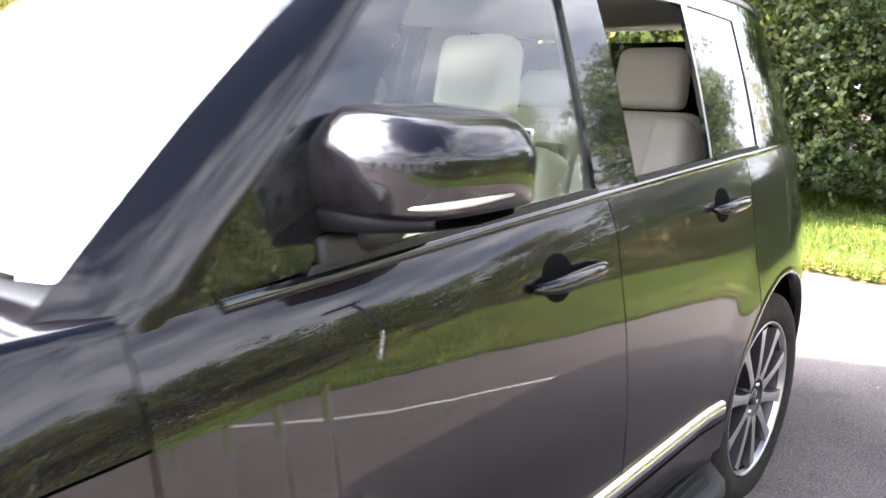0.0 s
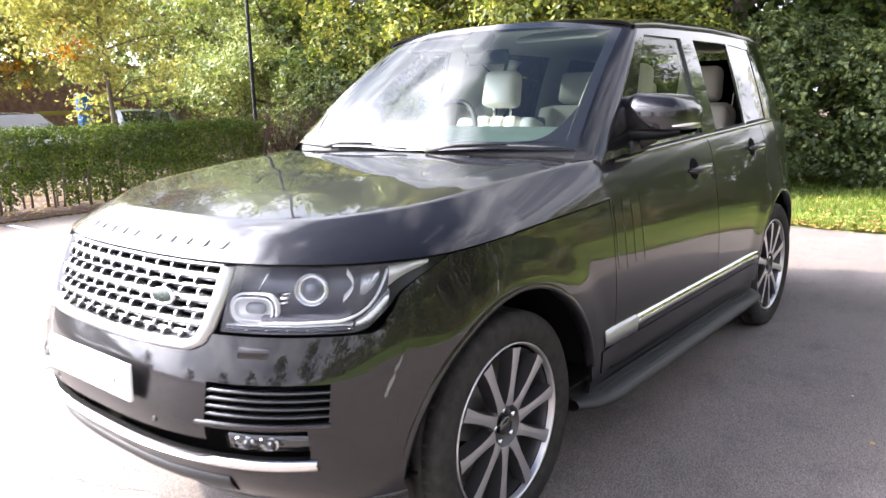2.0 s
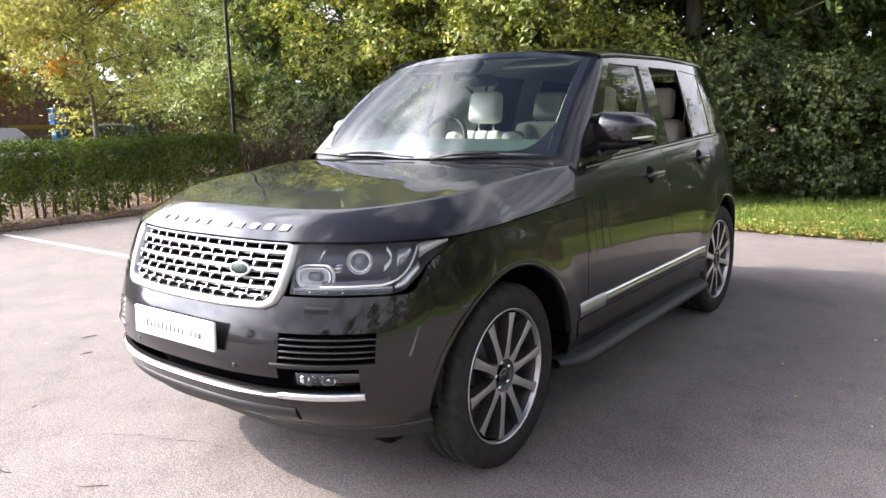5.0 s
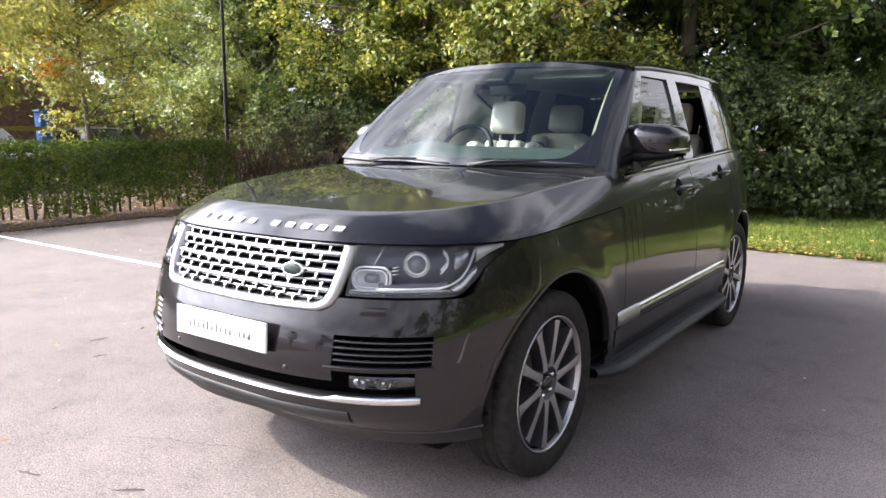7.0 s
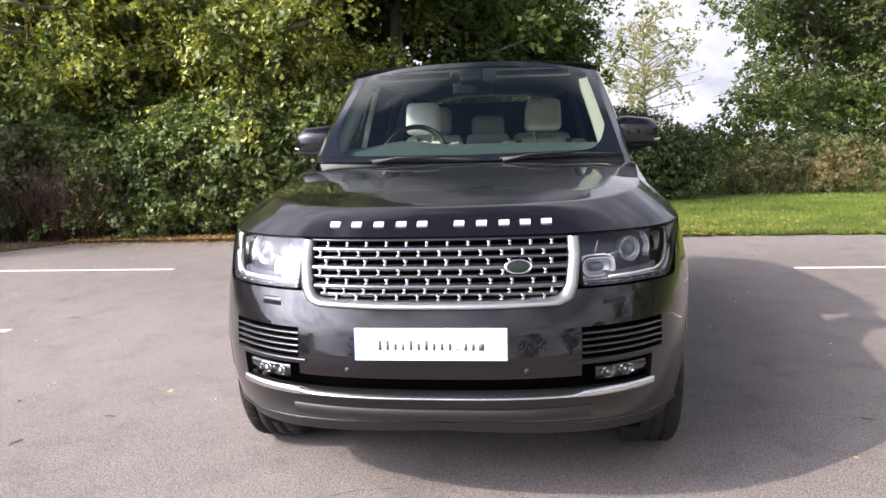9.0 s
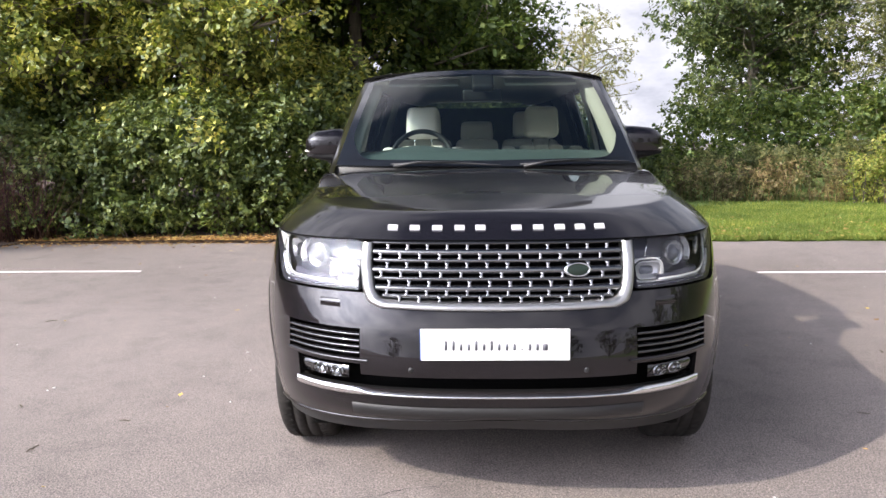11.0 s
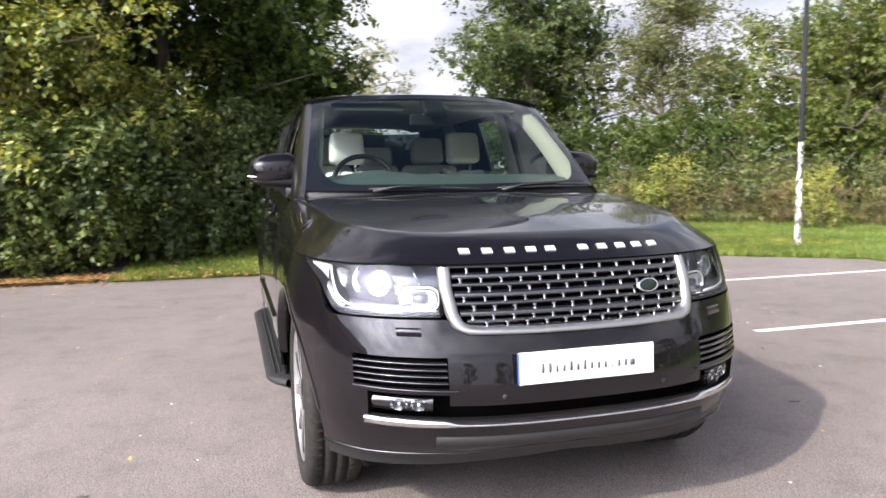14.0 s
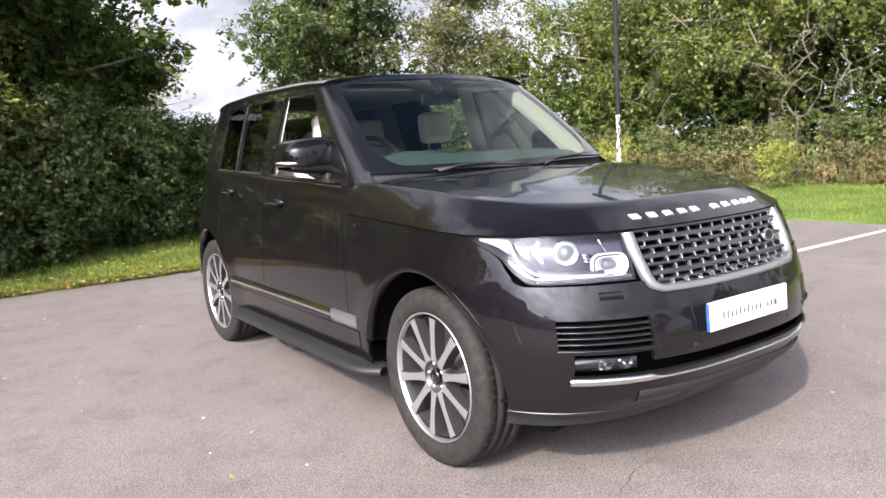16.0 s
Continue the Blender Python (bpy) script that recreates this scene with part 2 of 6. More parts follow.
_c = blend(ASPHALT, _c, ramp(ASPHALT, _v.outputs["Color"], ((0.15, (0.66, 0.66, 0.67)), (0.5, (1.0, 1.0, 1.0)), (0.85, (1.36, 1.34, 1.32)))).outputs["Color"], 1.0, "MULTIPLY")
base_of(ASPHALT, _c)
bump(ASPHALT, blend(ASPHALT, _v.outputs["Distance"], _g.outputs["Fac"], 0.5), 0.5, 0.0035)

GRIT = material("pale_grit", (0.50, 0.48, 0.45), 0.85)
_n = noise_node(GRIT, 120.0, 3.0)
base_of(GRIT, ramp(GRIT, _n.outputs["Fac"], ((0.3, (0.34, 0.32, 0.30)), (0.7, (0.62, 0.60, 0.57)))).outputs["Color"])
CRACK = material("crack_shadow", (0.045, 0.042, 0.042), 0.95)
_n = noise_node(CRACK, 40.0, 4.0)
base_of(CRACK, ramp(CRACK, _n.outputs["Fac"], ((0.35, (0.03, 0.028, 0.028)), (0.7, (0.085, 0.078, 0.076)))).outputs["Color"])
LINE_PAINT = material("worn_line_paint", (0.72, 0.71, 0.69), 0.7)
_n = noise_node(LINE_PAINT, 55.0, 5.0, 0.7)
base_of(LINE_PAINT, ramp(LINE_PAINT, _n.outputs["Fac"], ((0.34, (0.24, 0.23, 0.23)), (0.46, (0.74, 0.73, 0.71)))).outputs["Color"])
bump(LINE_PAINT, _n.outputs["Fac"], 0.3, 0.003)

LAWN = material("lawn_soil", (0.10, 0.16, 0.03), 0.95)
_n, _g = noise_node(LAWN, 1.3, 5.0), noise_node(LAWN, 60.0, 3.0)
_c = ramp(LAWN, _n.outputs["Fac"], ((0.3, (0.085, 0.155, 0.022)), (0.7, (0.16, 0.23, 0.035)))).outputs["Color"]
base_of(LAWN, blend(LAWN, _c, ramp(LAWN, _g.outputs["Fac"], ((0.3, (0.6, 0.6, 0.6)), (0.7, (1.25, 1.25, 1.1)))).outputs["Color"], 1.0, "MULTIPLY"))
bump(LAWN, _g.outputs["Fac"], 0.8, 0.03)
GRASS = leaf_material("grass_blades", (0.085, 0.135, 0.024), (0.145, 0.20, 0.040), (0.25, 0.28, 0.085), 0.33, 0.02)
SOIL = material("leafy_soil", (0.10, 0.07, 0.045), 0.95)
_n, _g = noise_node(SOIL, 14.0, 6.0, 0.7), noise_node(SOIL, 2.0, 3.0)
base_of(SOIL, ramp(SOIL, _n.outputs["Fac"], ((0.3, (0.026, 0.018, 0.013)), (0.55, (0.085, 0.052, 0.034)), (0.8, (0.20, 0.125, 0.08)))).outputs["Color"])
bump(SOIL, _n.outputs["Fac"], 0.9, 0.03)
LITTER = leaf_material("fallen_leaves", (0.16, 0.07, 0.03), (0.36, 0.22, 0.10), (0.55, 0.42, 0.16), 0.15, 0.03)
BUSH = leaf_material("shrub_leaves", (0.030, 0.050, 0.011), (0.092, 0.134, 0.029), (0.225, 0.262, 0.076), 0.30, 0.04)
BUSH_COOL = leaf_material("cool_shrub_leaves", (0.026, 0.044, 0.013), (0.072, 0.104, 0.030), (0.170, 0.200, 0.066), 0.30, 0.04)
IVY = leaf_material("warm_tree_leaves", (0.060, 0.092, 0.018), (0.205, 0.245, 0.048), (0.500, 0.475, 0.130), 0.38, 0.04)
YELLOW = leaf_material("yellow_tree_leaves", (0.180, 0.202, 0.058), (0.303, 0.310, 0.101), (0.448, 0.398, 0.159), 0.42, 0.03)
LIME = leaf_material("lime_leaves", (0.14, 0.20, 0.04), (0.26, 0.30, 0.07), (0.45, 0.40, 0.14), 0.45, 0.03)
MEADOW = leaf_material("mid_green_leaves", (0.052, 0.080, 0.018), (0.120, 0.155, 0.036), (0.25, 0.27, 0.075), 0.42, 0.03)
ORANGE = leaf_material("orange_leaves", (0.30, 0.12, 0.02), (0.52, 0.22, 0.03), (0.6, 0.36, 0.06), 0.55, 0.02)
GREEN = leaf_material("green_tree_leaves", (0.086, 0.126, 0.031), (0.192, 0.242, 0.066), (0.363, 0.383, 0.141), 0.36, 0.07)
# dark tree green; on understory and backing it also stands for shade
SHADE = leaf_material("dark_and_shaded_leaves", (0.040, 0.064, 0.019), (0.073, 0.115, 0.028), (0.150, 0.188, 0.046), 0.32, 0.02)
WILLOW = leaf_material("pale_tree_leaves", (0.068, 0.082, 0.034), (0.130, 0.150, 0.060), (0.25, 0.25, 0.115), 0.42, 0.03)
OLIVE = leaf_material("pale_olive_leaves", (0.14, 0.15, 0.07), (0.24, 0.24, 0.12), (0.36, 0.34, 0.19), 0.45, 0.03)
HEDGE = leaf_material("hedge_leaves", (0.033, 0.060, 0.010), (0.070, 0.107, 0.018), (0.139, 0.167, 0.034), 0.22, 0.02)
DRY = leaf_material("dry_stems", (0.10, 0.075, 0.045), (0.20, 0.16, 0.09), (0.30, 0.27, 0.13), 0.3, 0.03)
RED_TWIG = leaf_material("red_twigs", (0.035, 0.016, 0.016), (0.07, 0.034, 0.03), (0.12, 0.06, 0.05), 0.1, 0.03)
PALE_BARK = material("pale_bark", (0.2, 0.18, 0.14), 0.95)
_n = noise_node(PALE_BARK, 9.0, 6.0, 0.65, (1, 1, 0.2))
base_of(PALE_BARK, ramp(PALE_BARK, _n.outputs["Fac"], ((0.3, (0.11, 0.095, 0.07)), (0.7, (0.33, 0.29, 0.22)))).outputs["Color"])
bump(PALE_BARK, _n.outputs["Fac"], 0.8, 0.02)
BARK = material("bark", (0.10, 0.085, 0.065), 0.95)
_n = noise_node(BARK, 9.0, 6.0, 0.65, (1, 1, 0.2))
base_of(BARK, ramp(BARK, _n.outputs["Fac"], ((0.3, (0.045, 0.038, 0.030)), (0.7, (0.17, 0.145, 0.11)))).outputs["Color"])
bump(BARK, _n.outputs["Fac"], 0.8, 0.02)
LIMB_BARK = material("grey_limb_bark", (0.12, 0.105, 0.08), 0.95)
_n = noise_node(LIMB_BARK, 14.0, 6.0, 0.65, (1, 1, 0.3))
base_of(LIMB_BARK, ramp(LIMB_BARK, _n.outputs["Fac"], ((0.3, (0.06, 0.052, 0.038)), (0.7, (0.20, 0.175, 0.13)))).outputs["Color"])
bump(LIMB_BARK, _n.outputs["Fac"], 0.8, 0.01)
POST = material("post_paint", (0.014, 0.015, 0.017), 0.75, 0.0, 0.0, 0.2)
POST_WHITE = material("peeling_white_paint", (0.6, 0.6, 0.58), 0.7)
_n = noise_node(POST_WHITE, 18.0, 6.0, 0.7, (1, 1, 0.35))
base_of(POST_WHITE, ramp(POST_WHITE, _n.outputs["Fac"], ((0.485, (0.05, 0.05, 0.05)), (0.53, (0.62, 0.61, 0.59)))).outputs["Color"])
BRICK_FAR = material("far_brick", (0.22, 0.12, 0.09), 0.9)
_n = noise_node(BRICK_FAR, 8.0, 5.0)
base_of(BRICK_FAR, ramp(BRICK_FAR, _n.outputs["Fac"], ((0.3, (0.13, 0.075, 0.06)), (0.7, (0.27, 0.16, 0.12)))).outputs["Color"])


# ---- mesh helpers ----
def thing(name, label, category, group="", kind="", at=(0, 0, 0)):
    ob = new(name)
    ob.location = at
    return tagged(ob, label, category, group, kind)


def mesh_of(name, verts, faces, smooth=True):
    me = bpy.data.meshes.new(name)
    me.from_pydata([tuple(v) for v in verts], [], [tuple(f) for f in faces])
    if smooth:
        me.polygons.foreach_set("use_smooth", [True] * len(me.polygons))
    me.update()
    return me


def part(name, bm, mat, parent=None, label="", smooth=True):
    """Link a bmesh (or a mesh) as one mesh object under a thing or a part."""
    if isinstance(bm, bmesh.types.BMesh):
        me = bpy.data.meshes.new(name)
        bm.to_mesh(me)
        bm.free()
        me.polygons.foreach_set("use_smooth", [smooth] * len(me.polygons))
    else:
        me = bm
    if mat and not me.materials:
        me.materials.append(mat)
    ob = new(name, me)
    if parent:
        ob.parent = parent
    if label:
        ob["label"] = label
    return ob


def thick(ob, t, rim=None):
    """Give an open sheet a back and rims, with crisp edges all round."""
    me = ob.data
    n = len(me.vertices)
    V = np.empty(n * 3, np.float32)
    N = np.empty(n * 3, np.float32)
    me.vertices.foreach_get("co", V)
    me.vertices.foreach_get("normal", N)
    V, N = V.reshape(-1, 3), N.reshape(-1, 3)
    faces = [tuple(p.vertices) for p in me.polygons]
    count, ways = {}, []
    for f in faces:
        for a, b in zip(f, f[1:] + f[:1]):
            key = (min(a, b), max(a, b))
            count[key] = count.get(key, 0) + 1
            ways.append((a, b))
    border = [(a, b) for a, b in ways if count[(min(a, b), max(a, b))] == 1]
    back = [tuple(v + n for v in reversed(f)) for f in faces]
    sides = [(b, a, a + n, b + n) for a, b in border]
    full = bpy.data.meshes.new(me.name)
    full.from_pydata(np.r_[V, V - N * t].tolist(), [], faces + back + sides)
    full.polygons.foreach_set("use_smooth", [True] * len(full.polygons))
    for mt in me.materials:
        full.materials.append(mt)
    if rim:
        full.materials.append(rim)
        full.polygons.foreach_set("material_index", [0] * len(faces) + [1] * (len(back) + len(sides)))
    edge = {(min(a, b), max(a, b)) for a, b in border}
    edge |= {(a + n, b + n) for a, b in edge} | {(v, v + n) for ab in edge for v in ab}
    for e in full.edges:
        a, b = e.vertices
        e.use_edge_sharp = (min(a, b), max(a, b)) in edge
    ob.data = full
    return ob


def sheet(P, centre=(0, 1.5, 0.8), keep=None):
    """A mesh from a grid of points (n x m x 3), its faces turned away from centre."""
    n, m, _ = P.shape
    idx = np.arange(n * m).reshape(n, m)
    q = np.stack([idx[:-1, :-1], idx[1:, :-1], idx[1:, 1:], idx[:-1, 1:]], -1)
    if keep is not None:
        q = q[keep]
    q = q.reshape(-1, 4)
    V = P.reshape(-1, 3)
    c = V[q].mean(1)
    nn = np.cross(V[q[:, 2]] - V[q[:, 0]], V[q[:, 3]] - V[q[:, 1]])
    away = c - np.array(centre)
    if (nn * away).sum() < 0:
        q = q[:, ::-1]
    return mesh_of("sheet", V.tolist(), q.tolist())


def box(sx, sy, sz, at=(0, 0, 0), bevel=0.0, seg=2, taper=1.0):
    bm = bmesh.new()
    bmesh.ops.create_cube(bm, size=1.0)
    for v in bm.verts:
        k = taper if v.co.z > 0 else 1.0
        v.co = Vector((v.co.x * sx * k, v.co.y * sy * k, v.co.z * sz))
    if bevel:
        bmesh.ops.bevel(bm, geom=bm.edges[:], offset=bevel, segments=seg, affect="EDGES", profile=0.6)
    bmesh.ops.translate(bm, verts=bm.verts, vec=at)
    return bm


def turned(bm, rx=0, ry=0, rz=0, at=(0, 0, 0)):
    bmesh.ops.transform(bm, matrix=pose(*at, rx, ry, rz), verts=bm.verts)
    return bm


def lathe(profile, seg=48, axis="x"):
    """Profile rows of (along the axis, radius)."""
    a = np.linspace(0, 2 * np.pi, seg, endpoint=False)
    p = np.array(profile, float)
    V = np.stack([np.repeat(p[:, :1], seg, 1), p[:, 1:] * np.cos(a), p[:, 1:] * np.sin(a)], -1)
    if axis == "z":
        V = V[..., [1, 2, 0]]
    if axis == "y":
        V = V[..., [2, 0, 1]]
    n = len(p)
    F = [(i * seg + j, i * seg + (j + 1) % seg, (i + 1) * seg + (j + 1) % seg, (i + 1) * seg + j) for i in range(n - 1) for j in range(seg)]
    me = mesh_of("lathe", V.reshape(-1, 3).tolist(), F)
    return me


def tube(points, radii, seg=8):
    """A bmesh tube along points."""
    bm = bmesh.new()
    rings = []
    pts = [Vector(p) for p in points]
    for k, p in enumerate(pts):
        d = (pts[min(k + 1, len(pts) - 1)] - pts[max(k - 1, 0)]).normalized()
        a = d.orthogonal().normalized() if k == 0 else (rings_a - d * rings_a.dot(d)).normalized()
        rings_a = a
        b = d.cross(a)
        r = radii[k] if isinstance(radii, (list, tuple)) else radii
        rings.append([bm.verts.new(p + (a * math.cos(t) + b * math.sin(t)) * r) for t in [2 * math.pi * j / seg for j in range(seg)]])
    for r0, r1 in zip(rings, rings[1:]):
        for j in range(seg):
            bm.faces.new((r0[j], r0[(j + 1) % seg], r1[(j + 1) % seg], r1[j]))
    bm.faces.new(rings[0][::-1])
    bm.faces.new(rings[-1])
    return bm


# ---- setting: lot, lawn, beds ----
ground = part("ground", sheet(np.array([[(-400, -400, 0), (400, -400, 0)], [(-400, 400, 0), (400, 400, 0)]], float), (0, 0, -50)), ASPHALT)
tagged(ground, "worn pinkish-grey asphalt of a car park", "asphalt", kind="structure")


def lawn_piece(name, outline, z, mat, label, category):
    bm = bmesh.new()
    top = [bm.verts.new((x, y, z)) for x, y in outline]
    low = [bm.verts.new((x, y, -0.05)) for x, y in outline]
    bm.faces.new(top)
    for k in range(len(top)):
        bm.faces.new((top[k - 1], low[k - 1], low[k], top[k]))
    bmesh.ops.recalc_face_normals(bm, faces=bm.faces)
    return tagged(part(name, bm, mat, smooth=False), label, category, kind="structure")


def edge_line(a, b, n, wob, seed):
    rnd = random.Random(seed)
    return [(a[0] + (b[0] - a[0]) * k / n + rnd.uniform(-wob, wob), a[1] + (b[1] - a[1]) * k / n + rnd.uniform(-wob, wob)) for k in range(n)]


lawn_edge = edge_line((-2.6, 6.75), (5.6, 6.6), 50, 0.03, 3) + edge_line((5.6, 6.6), (7.65, 5.2), 14, 0.03, 4) + edge_line((7.65, 5.2), (7.65, -30), 150, 0.03, 5)
lawn_piece("lawn", lawn_edge + [(120, -30), (120, 90), (-2.6, 90)], 0.03, LAWN, "sunlit mown lawn with scattered fallen leaves", "lawn")
bed_edge = edge_line((-8.35, -30), (-8.4, 4.2), 120, 0.05, 6) + edge_line((-8.4, 4.2), (-6.4, 6.75), 16, 0.05, 7) + edge_line((-6.4, 6.75), (-2.6, 6.75), 18, 0.04, 8)
lawn_piece("planting_bed", [(-60, -30)] + bed_edge + [(-2.6, 90), (-60, 90)], 0.024, SOIL, "brown soil strip covered in fallen leaves", "soil")


def bay_line(x0, x1, y, w=0.085):
    bm = bmesh.new()
    n = 24
    rnd = random.Random(int(y * 10 + x0))
    rows = []
    for k in range(n + 1):
        x = x0 + (x1 - x0) * k / n
        rows.append([bm.verts.new((x, y + s * w / 2 + rnd.uniform(-0.004, 0.004), 0.004)) for s in (-1, 1)])
    for a, b in zip(rows, rows[1:]):
        bm.faces.new((a[0], b[0], b[1], a[1]))
    tagged(part("parking_line", bm, LINE_PAINT, smooth=False), "worn white painted parking bay line", "parking line", "bay lines", "structure")


for x0, x1, shift in ((-8.2, -3.68, 0.06), (2.95, 7.55, -0.20)):
    for y in (-0.9, 1.80, 4.42):
        bay_line(x0, x1, y + (shift if y > 2 else 0.0))


# ---- foliage ----
def leaf_cloud(centres, size, rng, flat_bias=0.4, aspect=0.55, facing=None):
    """One folded quad leaf at each centre, turned at random or roughly along facing; returns the corners."""
    n = len(centres)
    d = rng.normal(size=(n, 3))
    d /= np.linalg.norm(d, axis=1)[:, None]
    up = rng.normal(size=(n, 3)) * (1 - flat_bias) + np.array([0, 0, flat_bias * 1.6]) if facing is None else facing
    s = np.cross(d, up)
    s /= np.linalg.norm(s, axis=1)[:, None] + 1e-9
    if facing is not None:
        d = np.cross(up, s)
        d /= np.linalg.norm(d, axis=1)[:, None] + 1e-9
    L = size * rng.uniform(0.55, 1.3, (n, 1))
    a, b = d * L * 0.5, s * L * 0.5 * aspect
    fold = np.cross(d, s) * L * 0.10
    return np.stack([centres - a, centres + b + fold - a * 0.1, centres + a, centres - b + fold - a * 0.1], 1).reshape(-1, 3)


def leaf_mesh(name, V):
    n = len(V) // 4
    me = bpy.data.meshes.new(name)
    me.vertices.add(n * 4)
    me.vertices.foreach_set("co", V.astype(np.float32).ravel())
    me.loops.add(n * 4)
    me.loops.foreach_set("vertex_index", np.arange(n * 4, dtype=np.int32))
    me.polygons.add(n)
    me.polygons.foreach_set("loop_start", np.arange(0, n * 4, 4, dtype=np.int32))
    me.polygons.foreach_set("loop_total", np.full(n, 4, dtype=np.int32))
    me.update(calc_edges=True)
    return me


def sprays(rng, centres, radii, count, leaf, aspect, squash=0.8, droop=0.0, twig=0.16, per=9, loose=0.6):
    """Leaves in short drooping sprays over rounded lumps of growth, thick outside and hollow within."""
    share = radii ** 2 / (radii ** 2).sum()
    k = rng.choice(len(centres), max(1, count // per), p=share)
    d = rng.normal(size=(len(k), 3)) + np.array([0, 0, 0.35])
    d /= np.linalg.norm(d, axis=1)[:, None]
    R = radii[k][:, None] * (0.55 + 0.5 * rng.uniform(0, 1, (len(k), 1)) ** 0.6)
    root = centres[k] + d * R * np.array([1, 1, squash])
    run = d * 0.7 + rng.normal(0, 0.5, d.shape) - np.array([0, 0, droop])
    run /= np.linalg.norm(run, axis=1)[:, None]
    u = rng.uniform(-0.5, 1.0, (len(k), per, 1))
    pts = root[:, None] + run[:, None] * u * twig + rng.normal(0, twig * 0.22, (len(k), per, 3))
    face = d[:, None] + np.array([0, 0, 0.45]) + rng.normal(0, loose, (len(k), per, 3))
    return leaf_cloud(pts.reshape(-1, 3), leaf, rng, 0, aspect, face.reshape(-1, 3))


def joined(pieces):
    bm = bmesh.new()
    for one in pieces:
        me = bpy.data.meshes.new("t")
        one.to_mesh(me)
        one.free()
        bm.from_mesh(me)
        bpy.data.meshes.remove(me)
    return bm


def along(line, s):
    line = np.array(line, float)
    seg = np.r_[0, np.cumsum(np.linalg.norm(np.diff(line[:, :2], axis=0), axis=1))]
    s = np.asarray(s) * seg[-1]
    P = np.stack([np.interp(s, seg, line[:, c]) for c in range(3)], -1)
    Q = np.stack([np.interp(np.minimum(s + 0.1, seg[-1]), seg, line[:, c]) - np.interp(np.maximum(s - 0.1, 0), seg, line[:, c]) for c in (0, 1)], -1)
    Q /= np.linalg.norm(Q, axis=-1)[..., None] + 1e-9
    return P, np.stack([-Q[..., 1], Q[..., 0]], -1), seg[-1]


def stem_set(rng, line, n, height, rad, spread, depth):
    pieces = []
    P, N, _ = along(line, rng.uniform(0, 1, n))
    for p, m in zip(P, N):
        off = rng.uniform(-0.1, depth)
        x, y = p[0] + m[0] * off, p[1] + m[1] * off
        h = height * p[2] * rng.uniform(0.6, 1.05)
        dx, dy = rng.normal(0, spread, 2)
        r = rad * rng.uniform(0.6, 1.3)
        pieces.append(tube([(x, y, 0), (x + dx * 0.3, y + dy * 0.3, h * 0.4), (x + dx * 0.6 + rng.normal(0, 0.03), y + dy * 0.6, h * 0.7), (x + dx, y + dy, h)], [r, r * 0.85, r * 0.6, r * 0.25], 5))
    return joined(pieces)


def shrub(name, label, category, line, depth, z0, height, count, leaf, mat, seed, n_stems=24, lump=0.34, aspect=0.6, rad=0.012, spread=0.25, stem_mat=None, twig=0.14, density=8.0):
    """A shrub mass along a line of (x, y, height factor), its face to the right of the line's run."""
    rng = np.random.default_rng(seed)
    t = thing(name, label, category)
    _, _, length = along(line, [0.0])
    k = int(length * height * density / lump / 2) + 4
    P, N, _ = along(line, rng.uniform(0, 1, k))
    v = rng.uniform(0, 1, k)
    R = lump * rng.uniform(0.6, 1.35, k)
    off = np.abs(rng.normal(0, 0.22, k)) * depth + 0.5 * depth * np.clip(v - 0.7, 0, 1) + rng.uniform(-0.12, 0.2, k) * lump
    top = height * P[:, 2] * (1 + rng.normal(0, 0.05, k))
    c = np.c_[P[:, 0] + N[:, 0] * off, P[:, 1] + N[:, 1] * off, z0 + R * 0.3 + v * (top - z0 - R)]
    k2 = k // 3
    P2, N2, _ = along(line, rng.uniform(0, 1, k2))
    off2 = rng.uniform(0.1, 1.0, k2) * depth
    c2 = np.c_[P2[:, 0] + N2[:, 0] * off2, P2[:, 1] + N2[:, 1] * off2, height * P2[:, 2] * rng.uniform(0.72, 0.95, k2)]
    C, RR = np.r_[c, c2], np.r_[R, lump * rng.uniform(0.7, 1.2, k2)]
    V = sprays(rng, C, RR, count, leaf, aspect, 0.85, 0.2, twig)
    V[:, 2] = np.maximum(V[:, 2], 0.03)
    part("foliage", leaf_mesh("foliage", V), mat, t)
    if n_stems:
        ob = part("undergrowth", stem_set(rng, line, n_stems, height * 0.8, rad, spread, depth * 0.6), stem_mat or BARK, t)
        ob["kind"] = "stuff"
    return t


